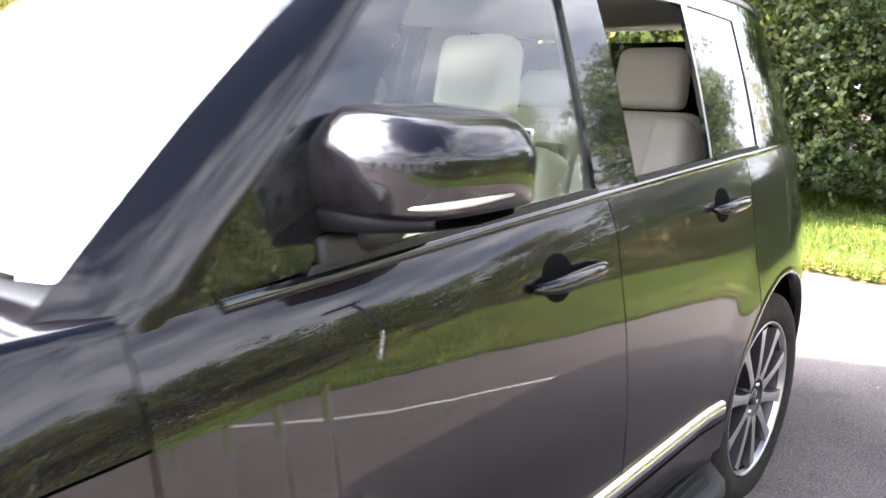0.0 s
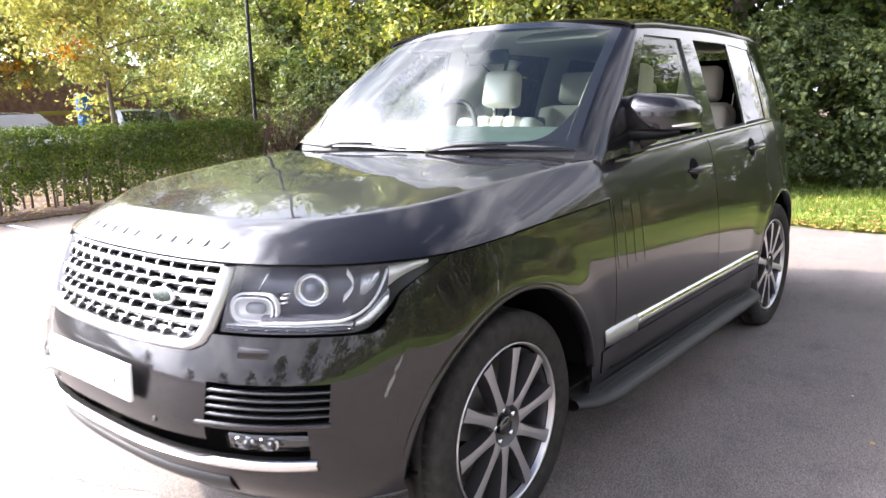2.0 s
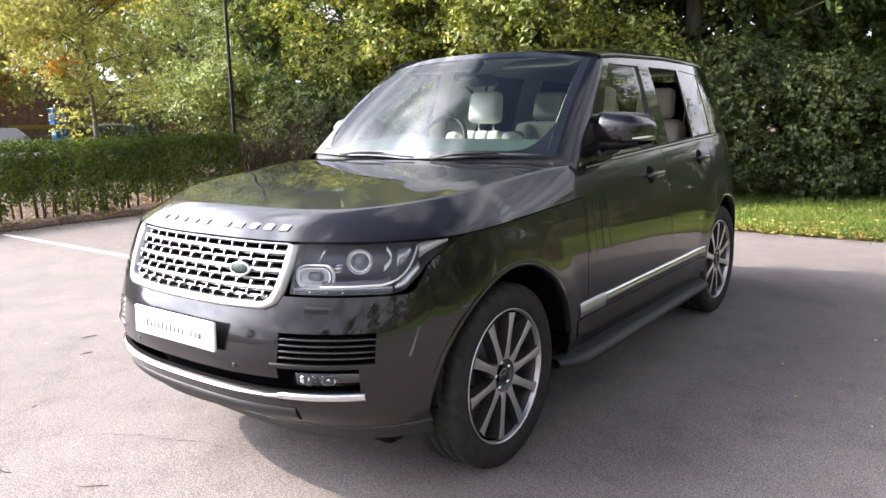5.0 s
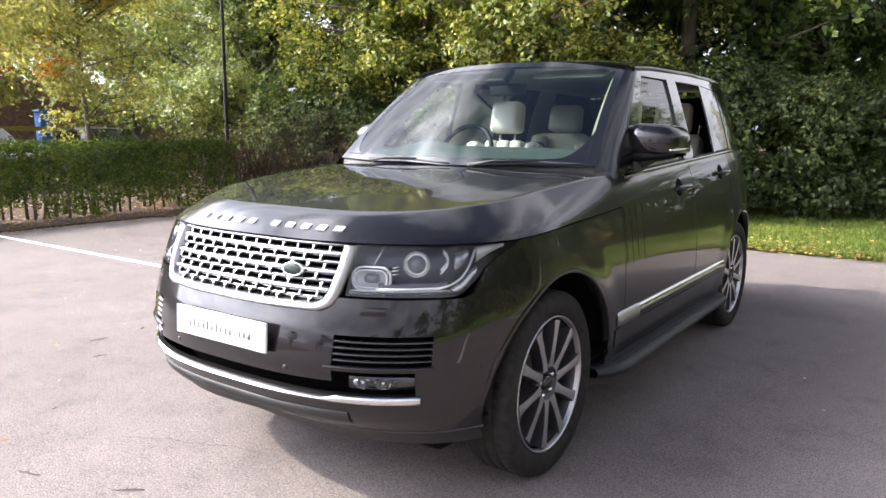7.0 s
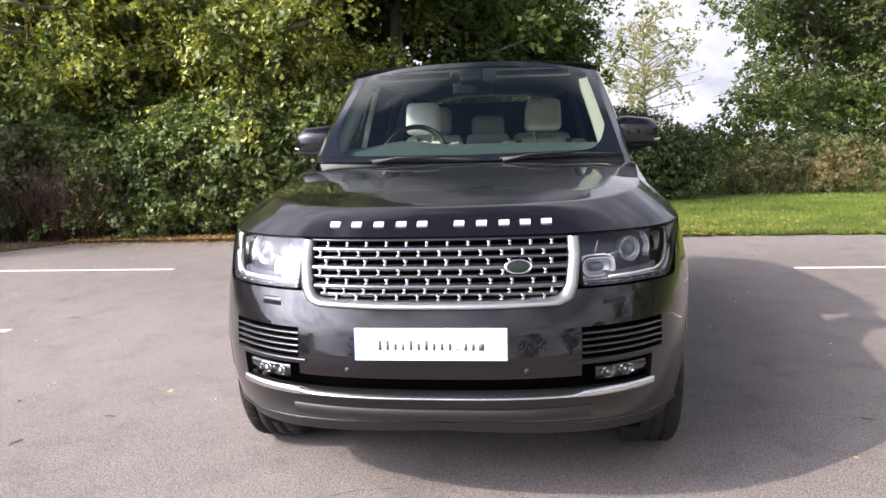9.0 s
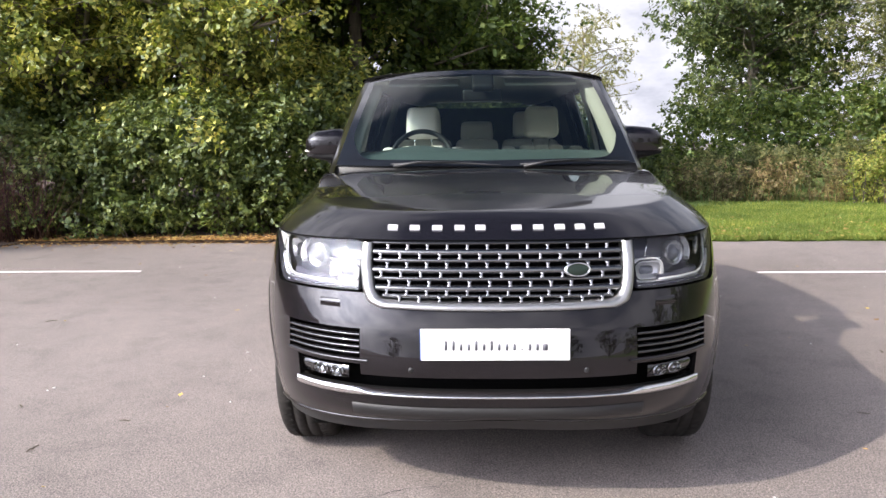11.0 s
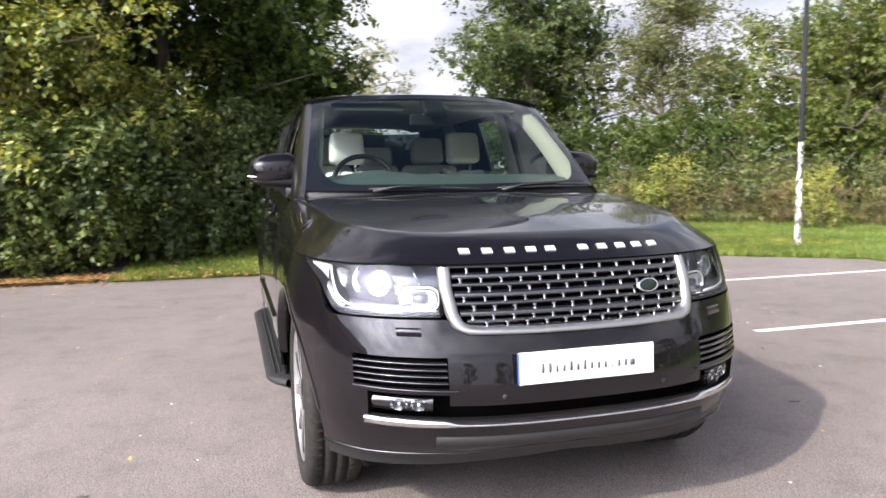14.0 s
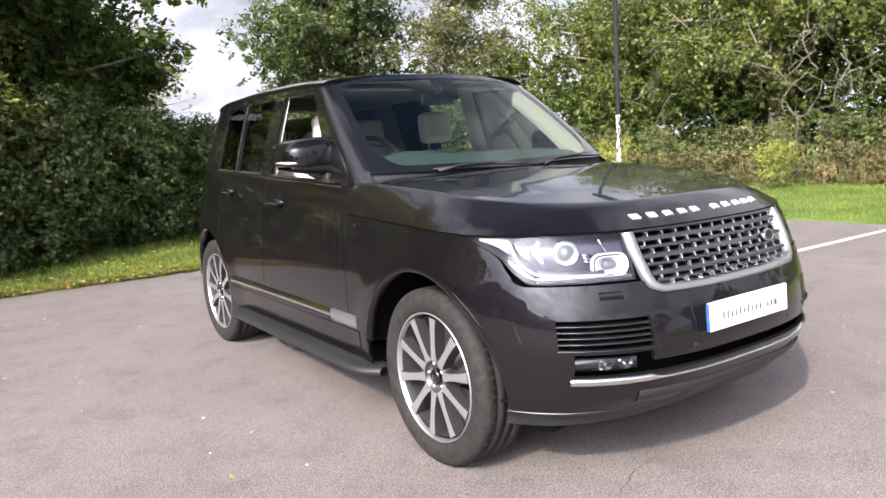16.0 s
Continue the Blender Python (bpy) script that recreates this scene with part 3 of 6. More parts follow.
def hedge(name, label, line, width, z0, top, count, leaf, mat, seed, n_stems):
    """A clipped hedge with a level top and upright stems below."""
    rng = np.random.default_rng(seed)
    t = thing(name, label, "hedge")
    P, N, _ = along(line, rng.uniform(0, 1, count // 8))
    n = len(P)
    side = rng.uniform(0, 1, n)
    off = np.where(side < 0.55, np.abs(rng.normal(0, 0.05, n)), rng.uniform(0, width, n))
    low = z0 + 0.10 * np.sin(P[:, 1] * 3.1) + 0.07 * np.sin(P[:, 1] * 7.7)
    z = np.where(side < 0.7, low + (top - low) * rng.uniform(0, 1, n), top - np.abs(rng.normal(0, 0.05, n)))
    z += np.where(rng.uniform(0, 1, n) < 0.02, rng.uniform(0, 0.09, n), 0)
    c = np.c_[P[:, 0] + N[:, 0] * off, P[:, 1] + N[:, 1] * off, z]
    pts = np.repeat(c, 8, 0) + rng.normal(0, 0.045, (n * 8, 3))
    out = np.repeat(np.c_[-N * (off < 0.2)[:, None], (z > top - 0.12).astype(float)], 8, 0) + rng.normal(0, 0.6, (n * 8, 3)) + np.array([0, 0, 0.3])
    part("foliage", leaf_mesh("foliage", leaf_cloud(pts, leaf, rng, 0, 0.6, out)), mat, t)
    ob = part("undergrowth", stem_set(rng, line, n_stems, top * 0.85, 0.020, 0.06, width * 0.7), BARK, t)
    ob["kind"] = "stuff"
    return t


def limb_tree(rng, h, spread, base, n_limbs, r0, rise=(0.1, 0.55)):
    """Trunk, limbs and side branches; returns the bmesh and the places where growth sits."""
    tubes, ends = [], []
    sway = rng.normal(0, 0.25, 2)
    trunk = [(sway[0] * k * k + 0.06 * math.sin(9 * k), sway[1] * k * k, h * 0.92 * k) for k in (0, 0.15, 0.35, 0.6, 0.8, 1.0)]
    tubes.append(tube(trunk, [r0 * 1.25, r0, r0 * 0.8, r0 * 0.5, r0 * 0.3, r0 * 0.1], 9))
    for j in range(n_limbs):
        k = rng.uniform(base, 0.92)
        z = h * 0.92 * k
        x, y = sway[0] * k * k, sway[1] * k * k
        a = rng.uniform(0, 2 * np.pi)
        L = spread * (1.05 - 0.55 * abs(k - 0.45)) * rng.uniform(0.55, 1.0) * (1.15 - 0.5 * k)
        up = rng.uniform(*rise) * L
        bend = rng.normal(0, 0.25)
        p1 = np.array((x + math.cos(a) * L * 0.5, y + math.sin(a) * L * 0.5, z + up * 0.75))
        p2 = np.array((x + math.cos(a + bend) * L, y + math.sin(a + bend) * L, z + up))
        tubes.append(tube([(x, y, z), tuple(p1), tuple(p2)], [r0 * 0.34, r0 * 0.22, r0 * 0.05], 6))
        ends += [p1, p2]
        for m in range(3):
            q = p1 + (p2 - p1) * rng.uniform(-0.3, 0.8)
            e = q + rng.normal(0, 0.24, 3) * L + np.array([0, 0, 0.08 * L])
            mid = (q + e) / 2 + rng.normal(0, 0.05, 3) * L
            tubes.append(tube([tuple(q), tuple(mid), tuple(e)], [r0 * 0.13, r0 * 0.08, r0 * 0.02], 4))
            ends.append(e)
    ends += [np.array(trunk[-1]), np.array(trunk[-2])]
    return joined(tubes), np.array(ends)


def tree(name, label, at, h, spread, base, count, leaf, mat, seed, n_limbs=26, clump=0.5, r0=0.16, droop=0.1, aspect=0.55, extra=None, squash=0.7, twig=0.22, bark=None):
    rng = np.random.default_rng(seed)
    t = thing(name, label, "tree", at=at)
    bm, ends = limb_tree(rng, h, spread, base, n_limbs, r0)
    part("trunk", bm, bark or BARK, t)
    c = ends[ends[:, 2] > h * base * 0.75] + rng.normal(0, clump * 0.25, 3)
    R = clump * rng.uniform(0.55, 1.35, len(c))
    part("crown", leaf_mesh("crown", sprays(rng, c, R, count, leaf, aspect, squash, droop, twig)), mat, t)
    if extra:
        m2, share = extra
        pick = rng.permutation(len(c))[: max(2, int(len(c) * share))]
        part("turning_leaves", leaf_mesh("turning_leaves", sprays(rng, c[pick], R[pick] * 0.8, int(count * share * 1.3), leaf, aspect, squash, droop, twig)), m2, t)
    return t


# shrubs behind the lot: a broad evergreen bank that swings back behind the lawn
shrub("evergreen_shrub", "dense glossy evergreen shrub bank beside the car park", "shrub",
      [(-10.4, 7.9, 1.0), (-8.6, 7.5, 1.05), (-6.6, 7.25, 1.0), (-4.8, 7.2, 1.02), (-3.2, 7.3, 1.0), (-2.2, 7.9, 0.98)], 1.4, 0.10, 2.05, 88000, 0.084, BUSH, 11, 40, lump=0.38, density=6.0)
shrub("tall_shrub", "tall dark green shrub bank behind the lawn", "shrub",
      [(-2.4, 8.1, 1.0), (-1.2, 9.0, 1.0), (0.2, 9.9, 1.0), (1.4, 10.6, 0.88), (2.6, 11.4, 0.74), (4.0, 12.2, 0.55)], 1.6, 0.08, 2.4, 94000, 0.08, BUSH_COOL, 12, 30)
shrub("bare_shrub", "leafless reddish-brown twiggy shrub", "shrub",
      [(-9.6, 6.8, 0.95), (-8.0, 6.85, 1.0), (-6.9, 6.85, 1.0), (-6.1, 6.95, 0.75)], 0.5, 0.05, 1.75, 6000, 0.10, RED_TWIG, 13, 420, 0.3, 0.07, 0.0065, 0.38, RED_TWIG)
shrub("evergreen_shrub", "low straggling evergreen growth at the foot of the shrub bank", "shrub",
      [(-8.3, 6.95, 0.8), (-7.2, 6.85, 1.0), (-6.2, 6.82, 1.1), (-5.0, 6.9, 1.2), (-3.6, 6.95, 1.0)], 0.35, 0.04, 0.50, 2600, 0.080, BUSH, 16, 10, 0.16, rad=0.006, density=3.0)
# added backing: blocks sky holes, its dark leaves stand for shaded gaps
shrub("backing_thicket", "tall dark leaf backing added behind the shrub bank", "shrub",
      [(-11.0, 13.2, 1.0), (-7.0, 13.6, 1.1), (-3.5, 14.6, 1.1), (-0.6, 15.4, 1.0), (0.6, 15.6, 0.55)], 2.0, 0.3, 5.2, 20000, 0.26, SHADE, 61, 20, 0.8, rad=0.04, spread=0.5)
# clipped hedge with open stems at its foot
hedge("clipped_hedge", "clipped privet hedge with bare stems at its foot", [(-9.0, 6.5, 1.0), (-9.15, 3.0, 1.0), (-9.3, -9.0, 1.0)][::-1], 0.95, 0.16, 1.17, 90000, 0.050, HEDGE, 14, 170)

# trees over the shrub bank
tree("broadleaf_tree", "leafy tree with yellowing foliage above the shrubs", (-6.6, 9.2, 0), 8.0, 2.9, 0.13, 50000, 0.105, IVY, 21, 36, 0.5, droop=0.4, extra=(ORANGE, 0.008))
tree("broadleaf_tree", "leafy tree with yellowing foliage above the shrubs", (-3.7, 9.5, 0), 8.5, 2.9, 0.13, 52000, 0.105, IVY, 22, 38, 0.5, droop=0.4, extra=(ORANGE, 0.008))
tree("dark_tree", "dense dark green tree behind the shrubs", (-2.3, 11.8, 0), 12.0, 3.4, 0.06, 32000, 0.16, SHADE, 23, 44, 0.75)
tree("dark_tree", "dense dark green tree with drooping lower branches", (-0.9, 13.6, 0), 10.5, 2.7, 0.06, 34000, 0.125, SHADE, 24, 42, 0.6, droop=0.5)
tree("dark_tree", "tall dark tree further back", (0.9, 27.0, 0), 13.0, 3.3, 0.05, 24000, 0.18, SHADE, 33, 40, 0.8, 0.2)
tree("dark_tree", "low dark tree with drooping branches", (1.0, 13.2, 0), 4.0, 1.7, 0.1, 16000, 0.10, SHADE, 32, 26, 0.36, 0.08, 0.6)
tree("dark_tree", "dense dark green tree behind the shrubs", (-9.4, 11.2, 0), 9.0, 3.8, 0.05, 22000, 0.18, SHADE, 25, 42, 0.85)
tree("dark_tree", "dense dark green tree behind the shrubs", (-4.9, 12.8, 0), 11.0, 4.6, 0.05, 24000, 0.20, SHADE, 26, 46, 0.95)
tree("broadleaf_tree", "bushy green tree at the corner of the car park", (-12.5, 10.0, 0), 8.0, 2.6, 0.08, 60000, 0.09, GREEN, 27, 36, 0.5)
tree("yellow_tree", "small tree with bright yellow-green autumn leaves", (-11.1, 4.8, 0), 5.6, 2.1, 0.30, 28000, 0.085, YELLOW, 28, 28, 0.36, 0.05, extra=(ORANGE, 0.03))
tree("yellow_tree", "small tree with yellow and orange autumn leaves", (-19.5, 5.6, 0), 5.4, 2.4, 0.30, 16000, 0.12, YELLOW, 29, 26, 0.6, 0.10, extra=(ORANGE, 0.15))
tree("broadleaf_tree", "tall green tree behind the hedge", (-15.5, 10.8, 0), 8.2, 3.4, 0.12, 40000, 0.11, GREEN, 30, 30, 0.6)
tree("broadleaf_tree", "tall green tree behind the hedge", (-21.0, 12.0, 0), 8.0, 4.0, 0.12, 16000, 0.18, GREEN, 31, 34, 0.8)

# right-hand boundary: rough weeds, scrub and taller trees
# darker leaf colour stands for the shaded hollow under the crowns
shrub("understory_shrub", "dense understory below the far trees, shade put into its darker green", "shrub",
      [(5.2, 16.8, 0.55), (7.0, 16.6, 0.8), (9.5, 15.8, 0.9), (13.0, 14.4, 1.0), (15.8, 10.5, 1.0), (16.2, 5.0, 1.0), (16.4, -4.0, 1.0)], 1.8, 0.2, 3.0, 60000, 0.13, SHADE, 45, 60, 0.55, rad=0.03, spread=0.5)
# added dark backing that keeps the sky from showing through the wood
shrub("backing_thicket", "dark leaf backing added in the wood behind the scrub", "shrub",
      [(14.5, 17.5, 1.0), (18.2, 14.0, 1.0), (18.8, 8.0, 1.0), (19.0, 2.0, 1.0), (19.0, -5.0, 1.0)], 1.6, 0.3, 4.4, 16000, 0.28, SHADE, 62, 16, 0.8, rad=0.05, spread=0.5)
shrub("rough_scrub", "overgrown weeds and brambles along the lawn", "scrub",
      [(3.6, 13.2, 0.7), (6.5, 13.0, 0.8), (9.6, 12.2, 0.9), (12.4, 10.4, 1.0), (13.4, 7.0, 1.0), (13.8, 2.0, 1.0), (14.0, -6.0, 1.0), (14, -16, 1)], 2.2, 0.05, 1.45, 76000, 0.09, WILLOW, 41, 200, 0.32, rad=0.008, spread=0.35, stem_mat=DRY, density=3.5)
shrub("dry_weeds", "tall dry weeds and grasses beside the lawn", "weeds",
      [(4.0, 12.9, 0.8), (6.5, 12.6, 1.0), (9.4, 11.8, 1.0), (12.0, 10.1, 1.0), (13.0, 7.0, 1.0), (13.3, 2.0, 1.0)], 0.8, 0.04, 0.95, 14000, 0.10, DRY, 42, 700, 0.2, 0.25, rad=0.006, spread=0.12, stem_mat=DRY)
for x, y, h, s in ((9.0, 12.2, 1.7, 43), (8.2, 11.9, 1.2, 46), (10.6, 9.3, 1.3, 44), (12.2, 6.4, 1.0, 47)):
    shrub("yellow_bush", "young yellow-green bush among the weeds", "bush", [(x - 0.3, y + 0.1, 0.9), (x + 0.35, y - 0.2, 1.05)], 0.4, 0.1, h, 2200, 0.065, LIME, s, 14, 0.2)
tree("tall_tree", "tall airy tree against the pale sky", (9.9, 22.8, 0), 9.5, 3.4, 0.14, 40000, 0.15, BUSH_COOL, 51, 46, 0.66, 0.17)
tree("far_tree", "small pale tree with open branches beyond the lawn", (7.9, 46.0, 0), 10.0, 4.2, 0.16, 9000, 0.17, OLIVE, 52, 30, 0.5, 0.16, 0.1, bark=PALE_BARK)
tree("birch_tree", "pale drooping birch among the trees", (13.2, 19.2, 0), 8.0, 3.0, 0.08, 40000, 0.12, WILLOW, 53, 42, 0.62, 0.13, 0.5, 0.45)
def twisting_limbs(t, n, seed):
    """Bare pale limbs that wind out below a tree's crown towards the lawn."""
    rng = np.random.default_rng(seed)
    for _ in range(n):
        p = np.array([rng.uniform(-2.2, -0.6), rng.uniform(-2.6, 2.6), rng.uniform(1.7, 3.6)])
        d = np.array([-0.5, rng.normal(0, 0.7), rng.uniform(-0.5, 0.7)])
        r = rng.uniform(0.009, 0.024)
        pts = [p.copy()]
        for k in range(8):
            d = d / np.linalg.norm(d) + rng.normal(0, 0.55, 3) * np.array([0.5, 1, 1]) - np.array([0.0, 0, 0.10])
            p = p + d / np.linalg.norm(d) * rng.uniform(0.14, 0.30)
            pts.append(p.copy())
        part("bare_limb", tube([tuple(q) for q in pts], [r * (1 - 0.09 * k) for k in range(9)], 6), LIMB_BARK, t)
        for k in (3, 5, 6):
            q = pts[k]
            e = q + rng.normal(0, 0.22, 3) - np.array([0.05, 0, 0.12])
            part("bare_limb", tube([tuple(q), tuple((q + e) / 2 + rng.normal(0, 0.05, 3)), tuple(e)], [r * 0.55, r * 0.4, r * 0.15], 5), LIMB_BARK, t)


for x, y, h, count, seed in ((16.2, 14.2, 7.6, 46000, 54), (16.4, 9.0, 7.2, 46000, 55), (16.6, 4.0, 7.2, 42000, 56)):
    t = tree("tall_tree", "leafy green tree with bare twisting lower limbs", (x, y, 0), h, 3.8, 0.26 if y < 10 else 0.12, count, 0.125, MEADOW, seed, 38, 0.65, 0.18, bark=PALE_BARK)
    twisting_limbs(t, 26 if y < 10 else 6, seed + 100)
tree("dark_tree", "dark tree behind the scrub", (12.6, 25.5, 0), 8.5, 4.0, 0.05, 16000, 0.23, SHADE, 60, 34, 1.0, 0.18)
tree("dark_tree", "dark tree behind the scrub", (20.0, 11.5, 0), 7.5, 4.4, 0.05, 16000, 0.24, SHADE, 58, 36, 1.1, 0.18)
tree("dark_tree", "dark tree behind the scrub", (20.5, 4.5, 0), 7.5, 4.4, 0.05, 16000, 0.24, SHADE, 59, 36, 1.1, 0.18)
# added trees, mostly out of view for reflections; a few close sky gaps
_t = tree("broadleaf_tree", "leafy green tree added round the lot, mostly out of view", (18.5, -3.0, 0), 8.0, 4.0, 0.08, 7000, 0.28, BUSH, 57, 22, 0.9, 0.18)
for x, y, r, k in ((19, -9.5, 40, 0.75), (18, -16, 130, 0.75), (15.5, -23, 210, 0.75), (9, -29, 80, 0.75), (2, -31, 300, 0.6), (-6, -31, 20, 0.6),
                   (23, 21, 100, 0.8), (22, 28, 50, 0.85), (-25, 15, 10, 0.65), (-26, 10.5, 140, 0.8), (-25.5, 5.0, 220, 0.7), (-13, 16, 70, 1.25), (-30, -9, 170, 0.45), (-27, -16, 250, 0.42), (-24, -23, 100, 0.45), (-15, -30, 330, 0.55)):
    c = copy_thing(_t, pose(x, y, 0, 0, 0, r) @ Matrix.Scale(k, 4))
    c.matrix_basis = pose(x, y, 0, 0, 0, r) @ Matrix.Scale(k, 4)


# ---- lamp posts ----
def lamp_post(x, y, h, white):
    t = thing("lamp_post", "slim dark steel lamp post" + (" with peeling white paint at its foot" if white else " behind the shrubs"), "lamp post", at=(x, y, 0))
    if white:
        part("painted_foot", lathe([(0, 0.056), (0.25, 0.056), (0.27, 0.043), (1.75, 0.041)], 20, "z"), POST_WHITE, t, "peeling white painted foot")
        part("pole", lathe([(1.75, 0.045), (h, 0.038), (h, 0.0)], 20, "z"), POST, t)
    else:
        part("pole", lathe([(0, 0.055), (1.0, 0.055), (1.02, 0.040), (h, 0.030), (h, 0.0)], 20, "z"), POST, t)
    part("lantern", box(0.24, 0.62, 0.10, (0, -0.2, h + 0.03), 0.03), POST, t)
    return t


lamp_post(7.95, 6.90, 4.6, True)
lamp_post(-10.45, 7.45, 6.4, False)


# ---- the car: nose towards -y, front axle over y = 0, its left side at +x ----
NF = 2.7
WB = 2.922
HUB_Z, TYRE_R, ARCH_R = 0.385, 0.392, 0.478


def smooth_table(zs, vs, sigma):
    g = np.arange(0.0, 2.2, 0.002)
    f = np.interp(g, zs, vs)
    k = np.exp(-0.5 * (np.arange(-60, 61) * 0.002 / sigma) ** 2)
    k /= k.sum()
    f = np.convolve(np.pad(f, 60, mode="edge"), k, mode="valid")
    return lambda z: np.interp(z, g, f)


side_low = smooth_table([0.2, 0.30, 0.45, 0.65, 0.80, 0.95, 1.06, 1.3], [0.930, 0.948, 0.966, 0.975, 0.972, 0.957, 0.938, 0.895], 0.03)
nose = smooth_table([0.2, 0.34, 0.40, 0.47, 0.60, 0.72, 0.80, 0.90, 1.0, 1.03, 1.2], [0.72, 0.825, 0.872, 0.902, 0.921, 0.900, 0.872, 0.835, 0.785, 0.765, 0.70], 0.018)
tail_y = smooth_table([0.2, 0.35, 0.5, 0.8, 1.1, 1.3, 1.75, 1.9], [3.95, 4.08, 4.13, 4.12, 4.06, 4.00, 3.80, 3.7], 0.04)


def crease(y):
    return np.interp(y, [-0.9, -0.3, 0.62, 1.7, 2.5, 4.2], [1.030, 1.034, 1.074, 1.128, 1.172, 1.22])


def belt(y):
    return np.interp(y, [0.4, 0.75, 1.75, 2.65, 4.2], [1.185, 1.212, 1.255, 1.290, 1.325])


def half(y, z):
    """Half width of the body below the belt, with rounded nose and tail."""
    y, z = np.asarray(y, float), np.asarray(z, float)
    zc, zb = crease(y), belt(y)
    u = np.clip((z - zc) / (zb - zc), 0, 1.3)
    a = np.where(z < zc, side_low(z), side_low(zc) - (side_low(zc) - 0.880) * (0.45 * u + 0.55 * u * u))
    # soft flares round the wheel arches
    for c in (0.0, WB):
        k = np.clip((0.66 - np.hypot(y - c, z - HUB_Z)) / 0.17, 0, 1)
        a = a + 0.013 * k * k * (3 - 2 * k) * np.clip((y + 0.50) / 0.22, 0, 1) * (z < zc)
    fr = np.clip(-y / nose(z), 0, 0.9999)
    re = np.clip((y - 2.4) / (tail_y(z) - 2.4), 0, 0.9999)
    return a * (1 - fr**NF) ** (1 / NF) * (1 - re**2.8) ** (1 / 2.8)


def nose_at(phi, z, push=0.0):
    """A point of the nose: phi 0 at the car's left, pi/2 ahead."""
    c, s = np.cos(phi), np.sin(phi)
    a, b = side_low(z) + push, nose(z) + push
    return np.stack([np.sign(c) * a * np.abs(c) ** (2 / NF), -b * np.abs(s) ** (2 / NF), z + 0 * phi], -1)


def phi_x(x, z=0.7):
    return math.acos(min(1.0, (x / float(side_low(z))) ** (NF / 2)))


def phi_y(y, z=0.7):
    return math.asin(min(1.0, (-y / float(nose(z))) ** (NF / 2)))


def lines(*stops, step):
    """Grid lines through the stops, no further apart than step."""
    out = []
    for a, b in zip(stops, stops[1:]):
        n = max(1, int(math.ceil(abs(b - a) / step - 1e-6)))
        out += [a + (b - a) * k / n for k in range(n)]
    return np.array(out + [stops[-1]])


def mirrored(P, s):
    return P * np.array([s, 1, 1])


car = thing("car", "dark metallic SUV with chrome trim and cream seats on asphalt", "car")


def panel(name, P, mat, t=0.012, label="", parent=None, keep=None, centre=(0, 1.5, 0.8)):
    ob = part(name, sheet(P, centre, keep), mat, parent or car, label)
    # edges and backs of painted panels go near-black, for shade in shut gaps
    if t:
        thick(ob, t, DARK if mat is PAINT else None)
    return ob


def side_panel(name, y0, y1, low, high, mat, s, nz=18, ny=0.03, t=0.012, stops=(), label="", push=0.0, edge=False):
    ys = lines(y0, *stops, y1, step=ny)
    v = np.linspace(0, 1, nz)
    lo, hi = np.array([low(y) for y in ys]), np.array([high(y) for y in ys])
    if edge:
        # a crisp crease: grid lines just below and just above it
        zc = crease(ys)
        n1 = int(nz * 0.7)
        Z = np.concatenate([lo[:, None] + (zc - 0.006 - lo)[:, None] * np.linspace(0, 1, n1), (zc - 0.002)[:, None], (zc + 0.001)[:, None],
                            (zc + 0.005)[:, None] + (hi - zc - 0.005)[:, None] * np.linspace(0, 1, nz - n1)], 1)
    else:
        Z = lo[:, None] + (hi - lo)[:, None] * v
    Y = np.repeat(ys[:, None], Z.shape[1], 1)
    return panel(name, mirrored(np.stack([half(Y, Z) + push, Y, Z], -1), s), mat, t, label)


def arch(y, c, low, r=ARCH_R):
    d = abs(y - c)
    return HUB_Z + math.sqrt(r * r - d * d) if d < r else low


GAP = 0.0022
HL_LOW = [(-0.62, 0.848), (-0.545, 0.849), (-0.52, 0.860), (-0.476, 0.911), (-0.455, 0.945), (-0.41, 0.974), (-0.35, 1.002), (-0.285, 1.029)]


def hl_low(y):
    return float(np.interp(y, [p[0] for p in HL_LOW], [p[1] for p in HL_LOW]))


FENDER_Y, DOOR_Y, REAR_Y, QUARTER_Y = -0.505, 0.665, 1.80, 2.66

# --- bonnet: clamshell whose sides come down to the crease line ---
def bonnet_z(x, y, r, front):
    zc = crease(y)
    top = np.interp(y, [-0.8, -0.6, -0.3, 0.0, 0.3, 0.5, 0.7], [1.092, 1.126, 1.168, 1.204, 1.233, 1.249, 1.254])
    top = top - 0.030 * (np.abs(x) / 0.9) ** 2 + np.clip((y + 0.55) / 0.35, 0, 1) * (0.003 * np.exp(-((np.abs(x) - 0.69) / 0.08) ** 2) - 0.0015 * np.exp(-((np.abs(x) - 0.46) / 0.06) ** 2))
    # a crisp shoulder line that closes up to the door's upright flank at the back
    wide = np.interp(y, [-0.5, 0.0, 0.62], [0.20, 0.15, 0.064])
    side = (np.sqrt(0.2025 + 2.2 * np.clip((1 - r) / wide, 0, 1)) - 0.45) / 1.1
    fore = 1 - np.clip((r - 0.79) / 0.21, 0, 1) ** 1.55
    return zc + (top - zc) * (side * (1 - front) + fore * front)


